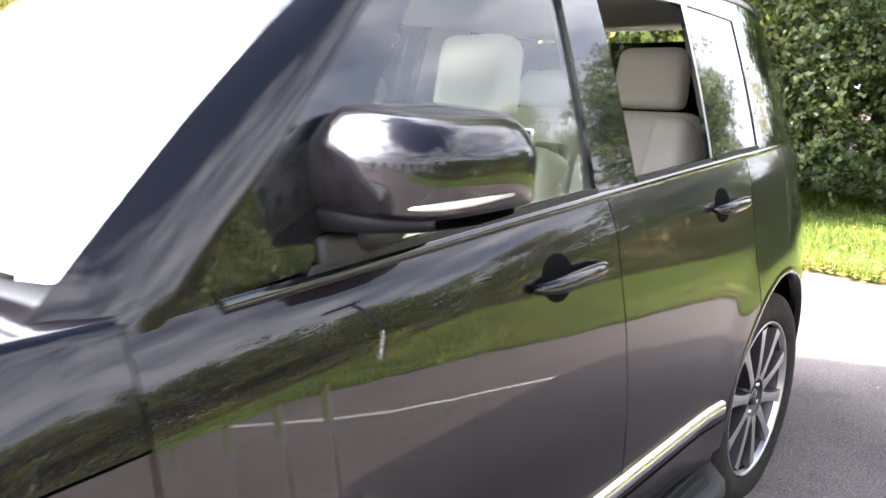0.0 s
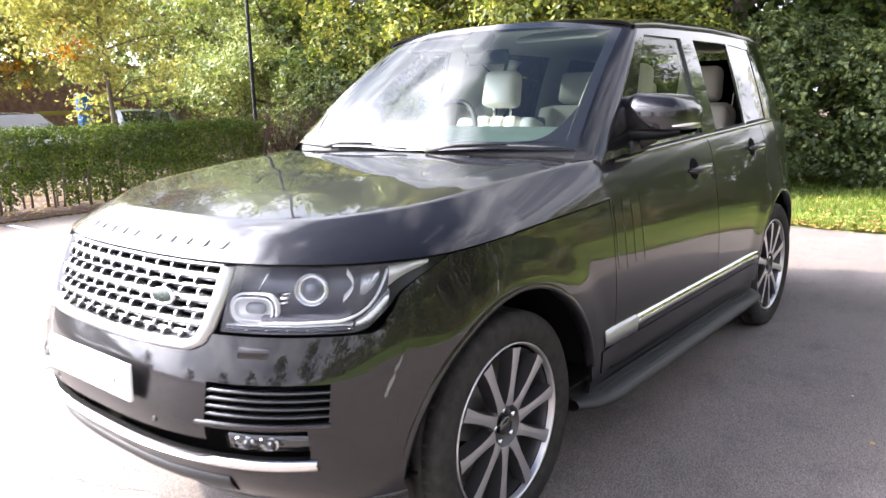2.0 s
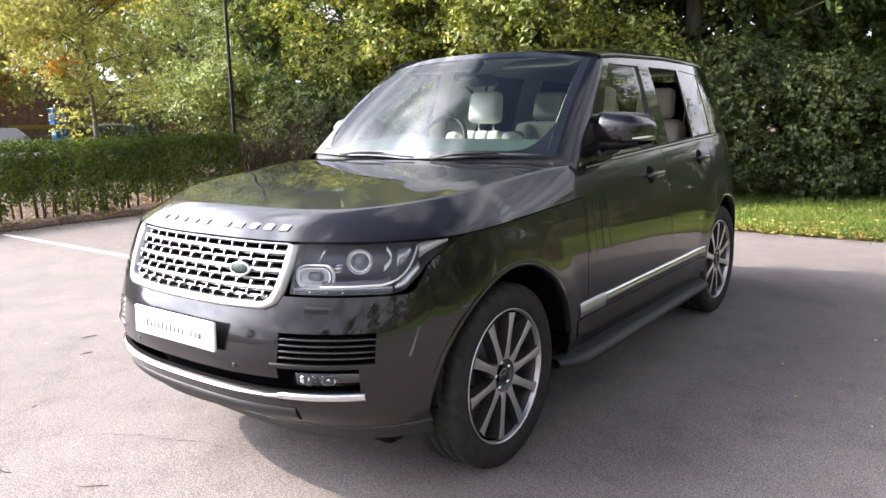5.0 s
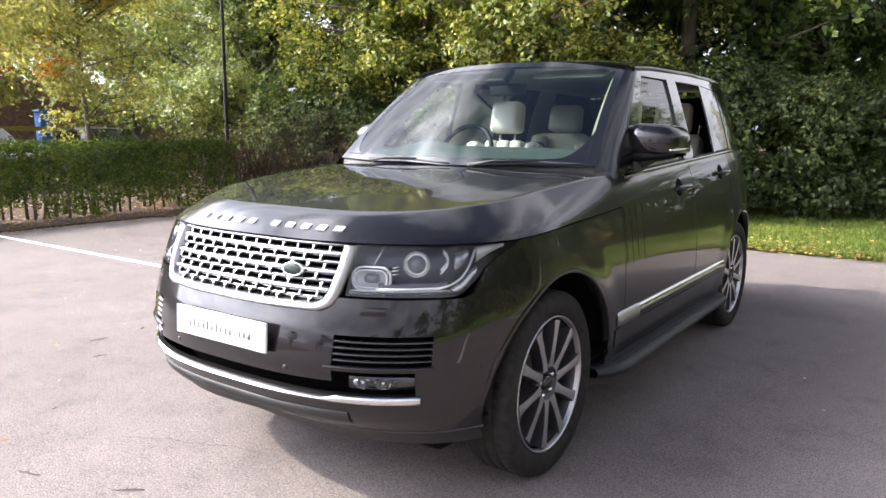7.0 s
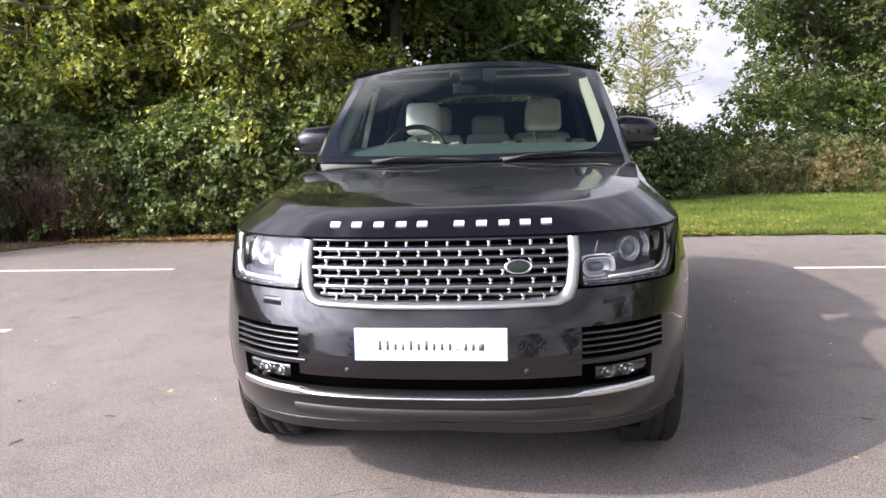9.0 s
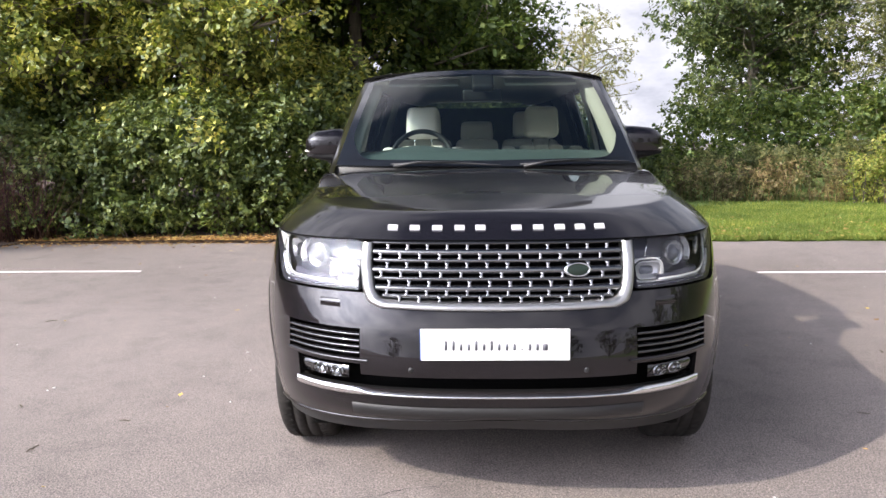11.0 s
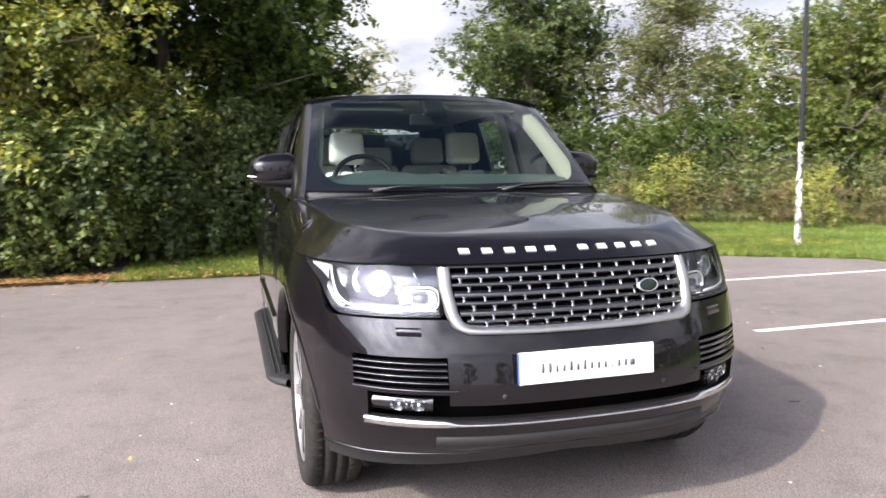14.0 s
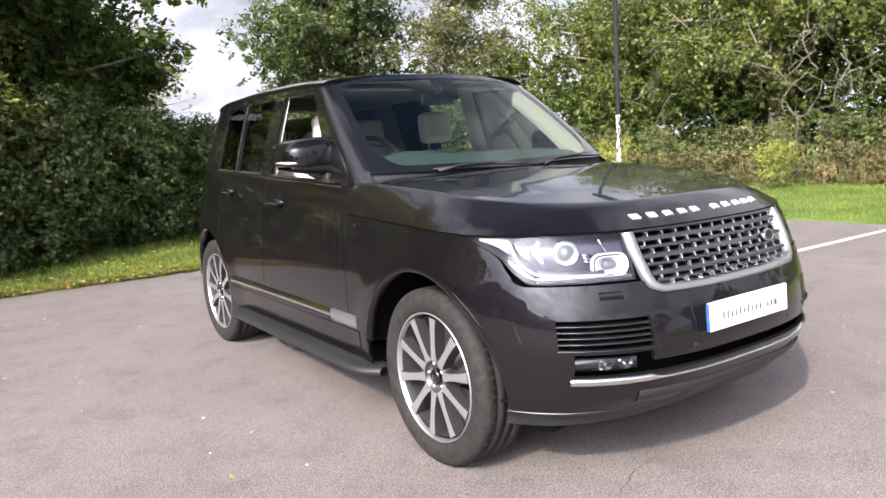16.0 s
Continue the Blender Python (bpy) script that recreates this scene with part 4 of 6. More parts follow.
def bonnet():
    rs = np.r_[np.linspace(0, 0.72, 15), np.linspace(0.74, 1.0, 36)]
    back = np.linspace(1, 0, 16, endpoint=False)
    phis = np.linspace(0, np.pi, 73)
    P = np.zeros((len(rs), 2 * len(back) + len(phis), 3))
    for i, r in enumerate(rs):
        row = []
        for k in back:
            x = r * float(side_low(crease(0.3)))
            yend = 0.47 + 0.1925 * min(1.0, x / 0.86) ** 2
            y = k * yend
            row.append((x, y, float(bonnet_z(x, y, r, 0.0))))
        arc = []
        for p in phis:
            q = nose_at(np.array(p), np.array(1.032)) * np.array([r, r, 1])
            f = math.sin(p) ** 2
            arc.append((q[0], q[1], float(bonnet_z(q[0], q[1], r, f * f * (3 - 2 * f)))))
        P[i] = row + arc + [(-a, b, c) for a, b, c in reversed(row)]
    panel("bonnet", P, PAINT, 0.014, "dark metallic clamshell bonnet", centre=(0, 0, 0.5))


bonnet()


def wordmark():
    rnd = random.Random(2)
    xs = [-0.385, -0.302, -0.218, -0.135, -0.058, 0.075, 0.155, 0.235, 0.31, 0.385]
    for x in xs:
        p = phi_x(abs(x), 1.03)
        w = 0.037
        r0, r1 = 0.943, 0.913
        P = np.zeros((2, 5, 3))
        for i, r in enumerate((r0, r1)):
            for j in range(5):
                xx = x - w / 2 + w * j / 4
                ph = phi_x(min(0.9, abs(xx) / r), 1.03)
                q = nose_at(np.array(ph), np.array(1.032)) * np.array([r, r, 1])
                f = math.sin(ph) ** 2
                z = float(bonnet_z(xx, q[1], r, f * f * (3 - 2 * f)))
                P[i, j] = (xx, q[1] - 0.004, z + 0.004)
        ob = part("badge_bar", sheet(P, (0, 0, 0.5)), LETTER, car, "raised silver bar")
        thick(ob, 0.006)


wordmark()

# --- sides ---
for s in (1, -1):
    side_panel("front_wing", FENDER_Y + 0.001, DOOR_Y - GAP, lambda y: arch(y, 0, 0.345 if y < 0 else 0.40),
               lambda y: hl_low(y) - GAP if y < -0.285 else float(crease(y)) - 0.0055, PAINT, s, 24, 0.02, stops=(-ARCH_R - 0.001, -ARCH_R, -0.285, 0.0, ARCH_R, ARCH_R + 0.001))
    front_door = side_panel("front_door", DOOR_Y + GAP, REAR_Y - GAP, lambda y: 0.40, lambda y: float(belt(y)), PAINT, s, 34, 0.05, edge=True)
    rear_door = side_panel("rear_door", REAR_Y + GAP, QUARTER_Y - GAP, lambda y: arch(y, WB, 0.40, ARCH_R) if y > WB - ARCH_R else 0.40, lambda y: float(belt(y)), PAINT, s, 34, 0.025, stops=(WB - ARCH_R - 0.001, WB - ARCH_R), edge=True)
    side_panel("rear_quarter", QUARTER_Y + GAP, 4.07, lambda y: arch(y, WB, 0.34, ARCH_R), lambda y: float(belt(y)), PAINT, s, 30, 0.025, stops=(WB, WB + ARCH_R, WB + ARCH_R + 0.001), edge=True)
    # sill below the doors
    side_panel("sill", ARCH_R + 0.01, WB - ARCH_R - 0.02, lambda y: 0.30, lambda y: 0.40 - GAP, PAINT, s, 5, 0.1, push=-0.012)
    # near-black sheets added inside the bonnet edge and door gaps, for the shade there
    side_panel("bonnet_gap_shade", -0.27, DOOR_Y - 0.01, lambda y: float(crease(y)) - 0.035, lambda y: float(crease(y)) + 0.004, DARK, s, 4, 0.05, 0, push=-0.015)
    side_panel("door_gap_shade", ARCH_R + 0.05, WB - ARCH_R - 0.09, lambda y: 0.32, lambda y: float(belt(y)) - 0.02, DARK, s, 16, 0.06, 0, push=-0.016)
    # wheel arch lips
    for c, a0, a1, r in ((0, 10, 170, ARCH_R), (WB, 8, 172, ARCH_R)):
        an = np.radians(np.linspace(a0, a1, 40))
        P = np.zeros((5, 40, 3))
        for i, (dr, dx) in enumerate(((0.020, 0.001), (0.014, 0.003), (0.003, 0.004), (-0.003, 0.0), (-0.003, -0.04))):
            yy, zz = c - np.cos(an) * (r + dr), HUB_Z + np.sin(an) * (r + dr)
            P[i] = np.stack([half(yy, zz) + dx, yy, zz], -1)
        panel("arch_lip", mirrored(P, s), PAINT, 0, centre=(0, c, 0.4))
        # liner
        an = np.radians(np.linspace(8, 172, 30))
        P = np.stack([np.stack([np.full(30, x), c - np.cos(an) * 0.506, HUB_Z + np.sin(an) * 0.506], -1) for x in (0.93, 0.5)])
        P[:, :, 0] = np.minimum(P[:, :, 0], np.maximum(0.45, half(P[:, :, 1], P[:, :, 2]) - 0.03))
        panel("wheel_arch_liner", mirrored(P, s), DARK, 0)
        an2 = np.linspace(-0.35, np.pi + 0.35, 30)
        P = np.stack([np.stack([np.full(30, 0.5 + 0 * k), c + np.cos(an2) * k, HUB_Z + np.sin(an2) * k], -1) for k in (0.02, 0.506)])
        panel("wheel_arch_wall", mirrored(P, s), DARK, 0)
    # satin trim along the doors, with its wider block on the wing end
    yy = lines(0.83, 2.40, step=0.08)
    P = np.stack([np.stack([half(yy, np.full(len(yy), z)) + dx, yy, np.full(len(yy), z)], -1) for z, dx in ((0.528, 0.0), (0.530, 0.012), (0.543, 0.016), (0.571, 0.012), (0.574, 0.0))])
    panel("door_trim", mirrored(P, s), CHROME, 0, "satin chrome strip")
    yy = lines(0.575, 0.845, step=0.06)
    P = np.stack([np.stack([half(yy, np.full(len(yy), z)) + dx, yy, np.full(len(yy), z)], -1) for z, dx in ((0.508, 0.0), (0.511, 0.014), (0.54, 0.017), (0.576, 0.014), (0.579, 0.0))])
    P[:, 0, 0] -= 0.012
    panel("trim_block", mirrored(P, s), SATIN, 0, "satin silver block")
    # lower black cladding under the trim
    side_panel("sill_cladding", 0.55, 2.43, lambda y: 0.415, lambda y: 0.50, PAINT, s, 5, 0.08, 0.004, push=0.004)
    # four vertical fins on the front door
    for k, y in enumerate((0.69, 0.765, 0.842, 0.925)):
        zt, zb = float(crease(y)) - 0.012, 0.80 - 0.012 * (k % 2)
        zz = np.linspace(zb, zt, 12)
        w = np.interp(np.linspace(0, 1, 12), [0, 0.15, 0.85, 1], [0.002, 0.007, 0.008, 0.006])
        P = np.stack([np.stack([half(np.full(12, y), zz) + dx, y + dy * w, zz], -1) for dy, dx in ((-1, 0.0), (-0.6, 0.0018), (0.6, 0.0012), (1, 0.0))])
        panel("door_fin", mirrored(P, s), PAINT, 0, parent=front_door)
    # door handles
    for y0, y1 in ((1.445, 1.71), (2.33, 2.57)):
        ym, zm = (y0 + y1) / 2, float(crease((y0 + y1) / 2)) - 0.008
        hx = float(half(ym, zm))
        an = np.linspace(0, 2 * np.pi, 25)
        # flat near-black disc for the cup, its shade put into the colour
        C = np.stack([np.stack([half(ym - 0.035 + 0.058 * r * np.cos(an), zm + 0.050 * r * np.sin(an)) + dx, ym - 0.035 + 0.058 * r * np.cos(an), zm + 0.050 * r * np.sin(an)], -1) for r, dx in ((0.02, 0.0015), (0.5, 0.0015), (0.93, 0.0015), (1.0, 0.0))])
        panel("handle_cup_shade", mirrored(C, s), DARK, 0, parent=front_door if y0 < 2 else rear_door)
        rows = []
        for k in np.linspace(0, 1, 13):
            e = 1 - abs(2 * k - 1) ** 4
            rows.append((s * (hx + 0.010 + 0.030 * e), y0 + (y1 - y0) * k, zm + 0.02 * (k - 0.5) * 0.4))
        bm = tube(rows, [0.008 + 0.011 * (1 - abs(2 * k - 1) ** 3) for k in np.linspace(0, 1, 13)], 12)
        for v in bm.verts:
            v.co.x = s * hx + (v.co.x - s * hx) * 0.9
        part("door_handle", bm, PAINT, front_door if y0 < 2 else rear_door)
    # side step
    ys = lines(0.40, 2.44, step=0.06)
    prof = [(0.86, 0.352), (0.94, 0.372), (1.02, 0.366), (1.045, 0.352), (1.045, 0.335), (1.01, 0.322), (0.86, 0.325)]
    P = np.zeros((len(prof), len(ys), 3))
    for i, (x, z) in enumerate(prof):
        e = np.minimum(1, np.minimum((ys - 0.40) / 0.16, (2.44 - ys) / 0.12))
        P[i] = np.stack([0.86 + (x - 0.86) * (0.55 + 0.45 * np.sqrt(np.clip(e, 0, 1))), ys, np.full(len(ys), z) - 0.02], -1)
    panel("side_step", mirrored(P, s), BLACK_TRIM, 0, "black ribbed running board", centre=(s * 0.95, 1.4, 0.345))
    for x in (0.95, 0.975, 1.0):
        part("step_rib", box(0.008, 1.75, 0.006, (s * x, 1.42, 0.352), 0.002), BLACK_TRIM, car)

# --- nose: bumper grid with openings ---
def bumper():
    xs = [0.0, 0.10, 0.25, 0.40, 0.445, 0.47, 0.497, 0.55, 0.65, 0.755, 0.795]
    ph = [phi_x(x) for x in xs]
    end = phi_y(FENDER_Y, 0.6)
    quarter = list(lines(*ph, end, step=0.035))
    phis = np.array(sorted(set([round(p, 5) for p in quarter] + [round(math.pi - p, 5) for p in quarter])))
    zs = lines(0.345, 0.372, 0.444, 0.468, 0.486, 0.507, 0.557, 0.596, 0.614, 0.635, 0.722, 0.744, 0.797, 0.822, 0.846, step=0.02)
    P = np.stack([nose_at(phis, np.full(len(phis), z)) for z in zs], 0)
    # the underside sweeps up towards the middle
    X = np.abs(P[..., 0])
    lift = np.clip(1 - X / 0.75, 0, 1)
    low = np.clip((0.40 - P[..., 2]) / 0.10, 0, 1)
    P[..., 2] += low * lift * 0.055
    # the upper edge follows the lamp's lower outline at the corners
    edge = np.array([[hl_low(y) - 0.004 if y > -0.56 else 0.846 for y in row] for row in P[..., 1]])
    Z = P[..., 2] + np.clip((P[..., 2] - 0.797) / 0.049, 0, 1) * (edge - 0.846)
    for i in np.flatnonzero(zs > 0.797):
        P[i] = nose_at(phis, Z[i])
    zc = (zs[:-1] + zs[1:]) / 2
    xc = np.abs(np.stack([nose_at(phis, np.full(len(phis), 0.7))[:, 0]]))[0]
    xc = (xc[:-1] + xc[1:]) / 2
    Z, XX = np.meshgrid(zc, xc, indexing="ij")
    hole = (Z > 0.822) & (XX < 0.445)
    hole |= (Z > 0.614) & (Z < 0.722) & (XX > 0.497) & (XX < 0.795)
    hole |= (Z > 0.507) & (Z < 0.557) & (XX < 0.497)
    hole |= (Z > 0.507) & (Z < 0.596) & (XX > 0.497) & (XX < 0.755)
    panel("front_bumper", P, PAINT, 0.02, "dark metallic front bumper", keep=~hole, centre=(0, 0, 0.6))
    rim = np.stack([nose_at(phis, np.full(len(phis), z), push) for z, push in ((0.340, -0.02), (0.3405, 0.003), (0.347, 0.006), (0.353, 0.004), (0.358, -0.004))], 0)
    rim[..., 2] += np.clip((0.40 - rim[..., 2]) / 0.10, 0, 1) * np.clip(1 - np.abs(rim[..., 0]) / 0.75, 0, 1) * 0.055
    panel("lower_lip", rim, PAINT, 0, centre=(0, 0, 0.36))
    # dark valance set back below the painted edge
    zl = np.linspace(0.285, 0.352, 4)
    L = np.stack([nose_at(phis, np.full(len(phis), z), -0.016) for z in zl], 0)
    L[..., 2] += np.clip((0.40 - L[..., 2]) / 0.10, 0, 0.55) * np.clip(1 - np.abs(L[..., 0]) / 0.75, 0, 1) * 0.055
    panel("lower_valance", L, BLACK_TRIM, 0.01, "black plastic lower valance", centre=(0, 0, 0.6))
    # near-black sheet added behind all the openings, standing for the shade inside
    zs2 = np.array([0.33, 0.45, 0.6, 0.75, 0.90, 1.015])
    panel("nose_opening_shade", np.stack([nose_at(phis, np.full(len(phis), z), -0.115) for z in zs2], 0), DARK, 0, centre=(0, 0, 0.6))


bumper()


def nose_strip(name, x0, x1, rows, mat, n=14, label="", parent=None, z_at=None, t=0):
    """A strip on the nose between x0 and x1; rows of (height, push)."""
    xs = np.linspace(x0, x1, n)
    P = np.zeros((len(rows), n, 3))
    for i, (z, push) in enumerate(rows):
        for j, x in enumerate(xs):
            zz = z + (z_at(x) if z_at else 0)
            p = phi_x(abs(x) * 1.0, zz)
            q = nose_at(np.array(p), np.array(zz), push)
            P[i, j] = (x, q[1], zz)
    return panel(name, P, mat, t, label, parent, centre=(0, 0, (rows[0][0] + rows[-1][0]) / 2))


# lower chrome blade: thin in the middle, deeper towards the corners
def blade(s):
    xs = np.linspace(0.44, 0.765, 16)
    hi = np.interp(xs, [0.44, 0.475, 0.50, 0.765], [0.492, 0.494, 0.506, 0.506])
    lo = np.interp(xs, [0.44, 0.475, 0.50, 0.765], [0.481, 0.480, 0.476, 0.474])
    P = np.zeros((5, 16, 3))
    for i, (k, push) in enumerate(((0, -0.01), (0.06, 0.012), (0.5, 0.017), (0.94, 0.010), (1.0, -0.015))):
        for j, x in enumerate(xs):
            z = lo[j] + (hi[j] - lo[j]) * k
            q = nose_at(np.array(phi_x(x, z)), np.array(z), push)
            P[i, j] = (s * x, q[1], z)
    panel("bumper_blade", P, CHROME, 0, "bright satin chrome blade", centre=(0, 0, 0.49))


for s in (1, -1):
    blade(s)
nose_strip("bumper_blade", -0.44, 0.44, ((0.481, -0.01), (0.482, 0.012), (0.4865, 0.016), (0.491, 0.010), (0.492, -0.015)), CHROME, 30, "thin bright chrome strip")
nose_strip("skid_panel", -0.535, 0.535, ((0.384, -0.004), (0.389, 0.007), (0.41, 0.010), (0.434, 0.007), (0.440, -0.004)), BLACK_TRIM, 30, "dark grey skid panel", z_at=lambda x: 0.0)
# parking sensors on the centre bar
for x in (-0.31, 0.31):
    q = nose_at(np.array(phi_x(abs(x), 0.58)), np.array(0.58))
    o = part("parking_sensor", lathe([(-0.004, 0.0), (-0.004, 0.009), (0.004, 0.011)], 16, "y"), BLACK_TRIM, car)
    o.location = (x, q[1] + 0.001, 0.585)
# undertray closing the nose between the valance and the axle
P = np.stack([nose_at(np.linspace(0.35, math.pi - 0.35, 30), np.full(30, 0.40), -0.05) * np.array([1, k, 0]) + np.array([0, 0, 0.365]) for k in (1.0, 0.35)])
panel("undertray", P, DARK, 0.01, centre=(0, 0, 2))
for s in (1, -1):
    # bumper vents: four thin blades in a dark opening, in a slim frame
    for z in (0.634, 0.656, 0.678, 0.700):
        xa, xb = 0.50, 0.795
        nose_strip("vent_blade", s * xa, s * xb, ((z - 0.0045, -0.035), (z - 0.003, 0.0), (z + 0.003, 0.0), (z + 0.0045, -0.035)), BLACK_GLOSS, 10)
    nose_strip("vent_frame", s * 0.470, s * 0.800, ((0.604, -0.004), (0.606, 0.008), (0.613, 0.009), (0.616, -0.01)), PAINT, 12)
    # fog lamp
    lamp = nose_strip("fog_lamp", s * 0.545, s * 0.745, ((0.525, -0.05), (0.530, -0.024), (0.575, -0.024), (0.580, -0.05)), BLACK_GLOSS, 8)
    for x in (0.592, 0.655):
        q = nose_at(np.array(phi_x(x, 0.55)), np.array(0.55), -0.012)
        o = part("reflector", lathe([(-0.002, 0.032), (-0.004, 0.029), (0.010, 0.020), (0.016, 0.008), (0.004, 0.007), (0.002, 0.0)], 20, "y"), REFLECTOR, lamp, "faceted chrome reflector")
        o.data.polygons.foreach_set("use_smooth", [False] * len(o.data.polygons))
        o.location, o.scale, o.rotation_euler = (s * x, q[1] + 0.004, 0.553), (0.95, 1, 0.66), (0, 0, s * 0.45)
    nose_strip("cover", s * 0.55, s * 0.70, ((0.532, -0.008), (0.574, -0.008)), GLASS_CLEAR, 6, parent=lamp).visible_shadow = False
    # washer lid
    nose_strip("washer_lid", s * 0.575, s * 0.655, ((0.790, -0.002), (0.7905, 0.0012), (0.8195, 0.0012), (0.820, -0.002)), PAINT, 6)

# --- number plate with plain bars for its writing ---
plate = part("number_plate", box(0.52, 0.012, 0.111, (0, 0, 0), 0.004, 2), PLATE, car, "white plate with grey writing")
plate.location, plate.rotation_euler = (-0.013, -0.929, 0.685), (radians(-3), 0, 0)
part("blue_band", box(0.004, 0.0125, 0.107, (-0.2595, 0.0005, 0), 0.001), BLUE, plate)
rnd = random.Random(4)
for k in range(14):
    x = -0.172 + 0.0265 * k
    tall = k in (0, 1, 4, 6)
    if k == 10:
        part("writing_bar", box(0.006, 0.002, 0.006, (x, -0.0068, -0.016)), PLATE_INK, plate)
        continue
    h = 0.034 if tall else 0.023
    part("writing_bar", box(0.009 if k != 13 else 0.018, 0.002, h, (x, -0.0068, -0.019 + h / 2)), PLATE_INK, plate)

# --- grille ---
def grille():
    g = new("grille")
    g.parent = car
    # surround
    out = [(-0.497, 1.022), (-0.500, 0.95), (-0.488, 0.86), (-0.470, 0.818), (-0.425, 0.798), (-0.2, 0.793), (0, 0.792)]
    inn = [(-0.455, 1.022), (-0.458, 0.95), (-0.447, 0.87), (-0.432, 0.838), (-0.405, 0.824), (-0.2, 0.819), (0, 0.818)]

    def path(pts):
        pts = np.array(pts)
        full = np.r_[pts, (pts * [-1, 1])[-2::-1]]
        s = np.r_[0, np.cumsum(np.hypot(*np.diff(full, axis=0).T))]
        u = np.linspace(0, s[-1], 90)
        return np.stack([np.interp(u, s, full[:, 0]), np.interp(u, s, full[:, 1])], 1)

    O, I = path(out), path(inn)
    P = np.zeros((6, 90, 3))
    for i, (k, push) in enumerate(((0.0, -0.01), (0.03, 0.012), (0.35, 0.018), (0.65, 0.016), (0.97, 0.006), (1.0, -0.05))):
        m = O + (I - O) * k
        for j, (x, z) in enumerate(m):
            P[i, j] = (x, nose_at(np.array(phi_x(abs(x), z)), np.array(z), push)[1], z)
    panel("surround", P, SATIN, 0, "satin silver surround", g, centre=(0, 0, 0.9))
    nose_strip("upper_edge", -0.46, 0.46, ((1.014, -0.04), (1.016, 0.004), (1.024, 0.006), (1.026, -0.03)), BLACK_GLOSS, 24, parent=g)
    # near-black backing stands for the shade deep in the grille
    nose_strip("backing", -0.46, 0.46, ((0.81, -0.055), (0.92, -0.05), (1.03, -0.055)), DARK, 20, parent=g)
    # three broad bars, each with two rows of short blades hanging off it
    def w(z):
        return float(np.interp(z, [0.82, 0.87, 0.95, 1.02], [0.40, 0.444, 0.455, 0.452]))

    bars = (0.990, 0.928, 0.866)
    for z in bars:
        nose_strip("bar", -w(z), w(z), ((z - 0.0112, -0.04), (z - 0.0100, -0.004), (z - 0.002, 0.004), (z + 0.0100, -0.002), (z + 0.0112, -0.04)), ATLAS, 40, parent=g, label="satin silver bar")
    for z0 in (0.959, 0.897, 0.838):
        nose_strip("slat", -w(z0), w(z0), ((z0 - 0.0070, -0.04), (z0 - 0.0058, -0.010), (z0 + 0.0058, -0.008), (z0 + 0.0070, -0.04)), ATLAS, 40, parent=g)
    tooth = None
    for row, z0 in enumerate((1.0060, 0.9745, 0.9435, 0.9125, 0.8815, 0.852, 0.829)):
        step = 0.0725
        x = -w(z0) + (0.030 if row % 2 else 0.056)
        while x < w(z0) - 0.012:
            q0 = nose_at(np.array(phi_x(abs(x), z0)), np.array(z0), -0.012)
            if tooth is None:
                bm = box(0.020, 0.03, 0.0240, (0, 0, 0), 0.004, 2)
                bmesh.ops.bisect_plane(bm, geom=bm.verts[:] + bm.edges[:] + bm.faces[:], plane_co=(0, 0, 0), plane_no=(0, 0, 1))
                for v in bm.verts:
                    k = abs(v.co.z) / 0.012
                    v.co.x *= 0.28 + 0.60 * k ** 1.3
                    v.co.y -= 0.006 * (1 - k) + (0.006 if v.co.z < -0.004 and v.co.y < 0 else 0.0)
                tooth = bpy.data.meshes.new("tooth")
                bm.to_mesh(tooth)
                bm.free()
                tooth.materials.append(TOOTH)
            o = part("tooth", tooth, None, g)
            o.location = (x, q0[1] + 0.008, z0)
            x += step
    # oval badge, plain
    b = part("badge", lathe([(-0.004, 0.0), (-0.006, 0.020), (-0.002, 0.024), (0.004, 0.0245)], 32, "y"), material("badge_green", (0.022, 0.034, 0.027), 0.25, 0.4), g, "plain dark green oval badge")
    q = nose_at(np.array(phi_x(0.285, 0.93)), np.array(0.93), 0.016)
    b.location, b.scale, b.rotation_euler = (0.285, q[1], 0.930), (1.9, 1, 1), (radians(-12), 0, radians(10))
    ring = part("badge_rim", lathe([(-0.002, 0.0205), (-0.008, 0.0225), (-0.002, 0.026), (0.003, 0.026)], 32, "y"), CHROME, g)
    ring.location, ring.scale, ring.rotation_euler = b.location, b.scale, b.rotation_euler


grille()

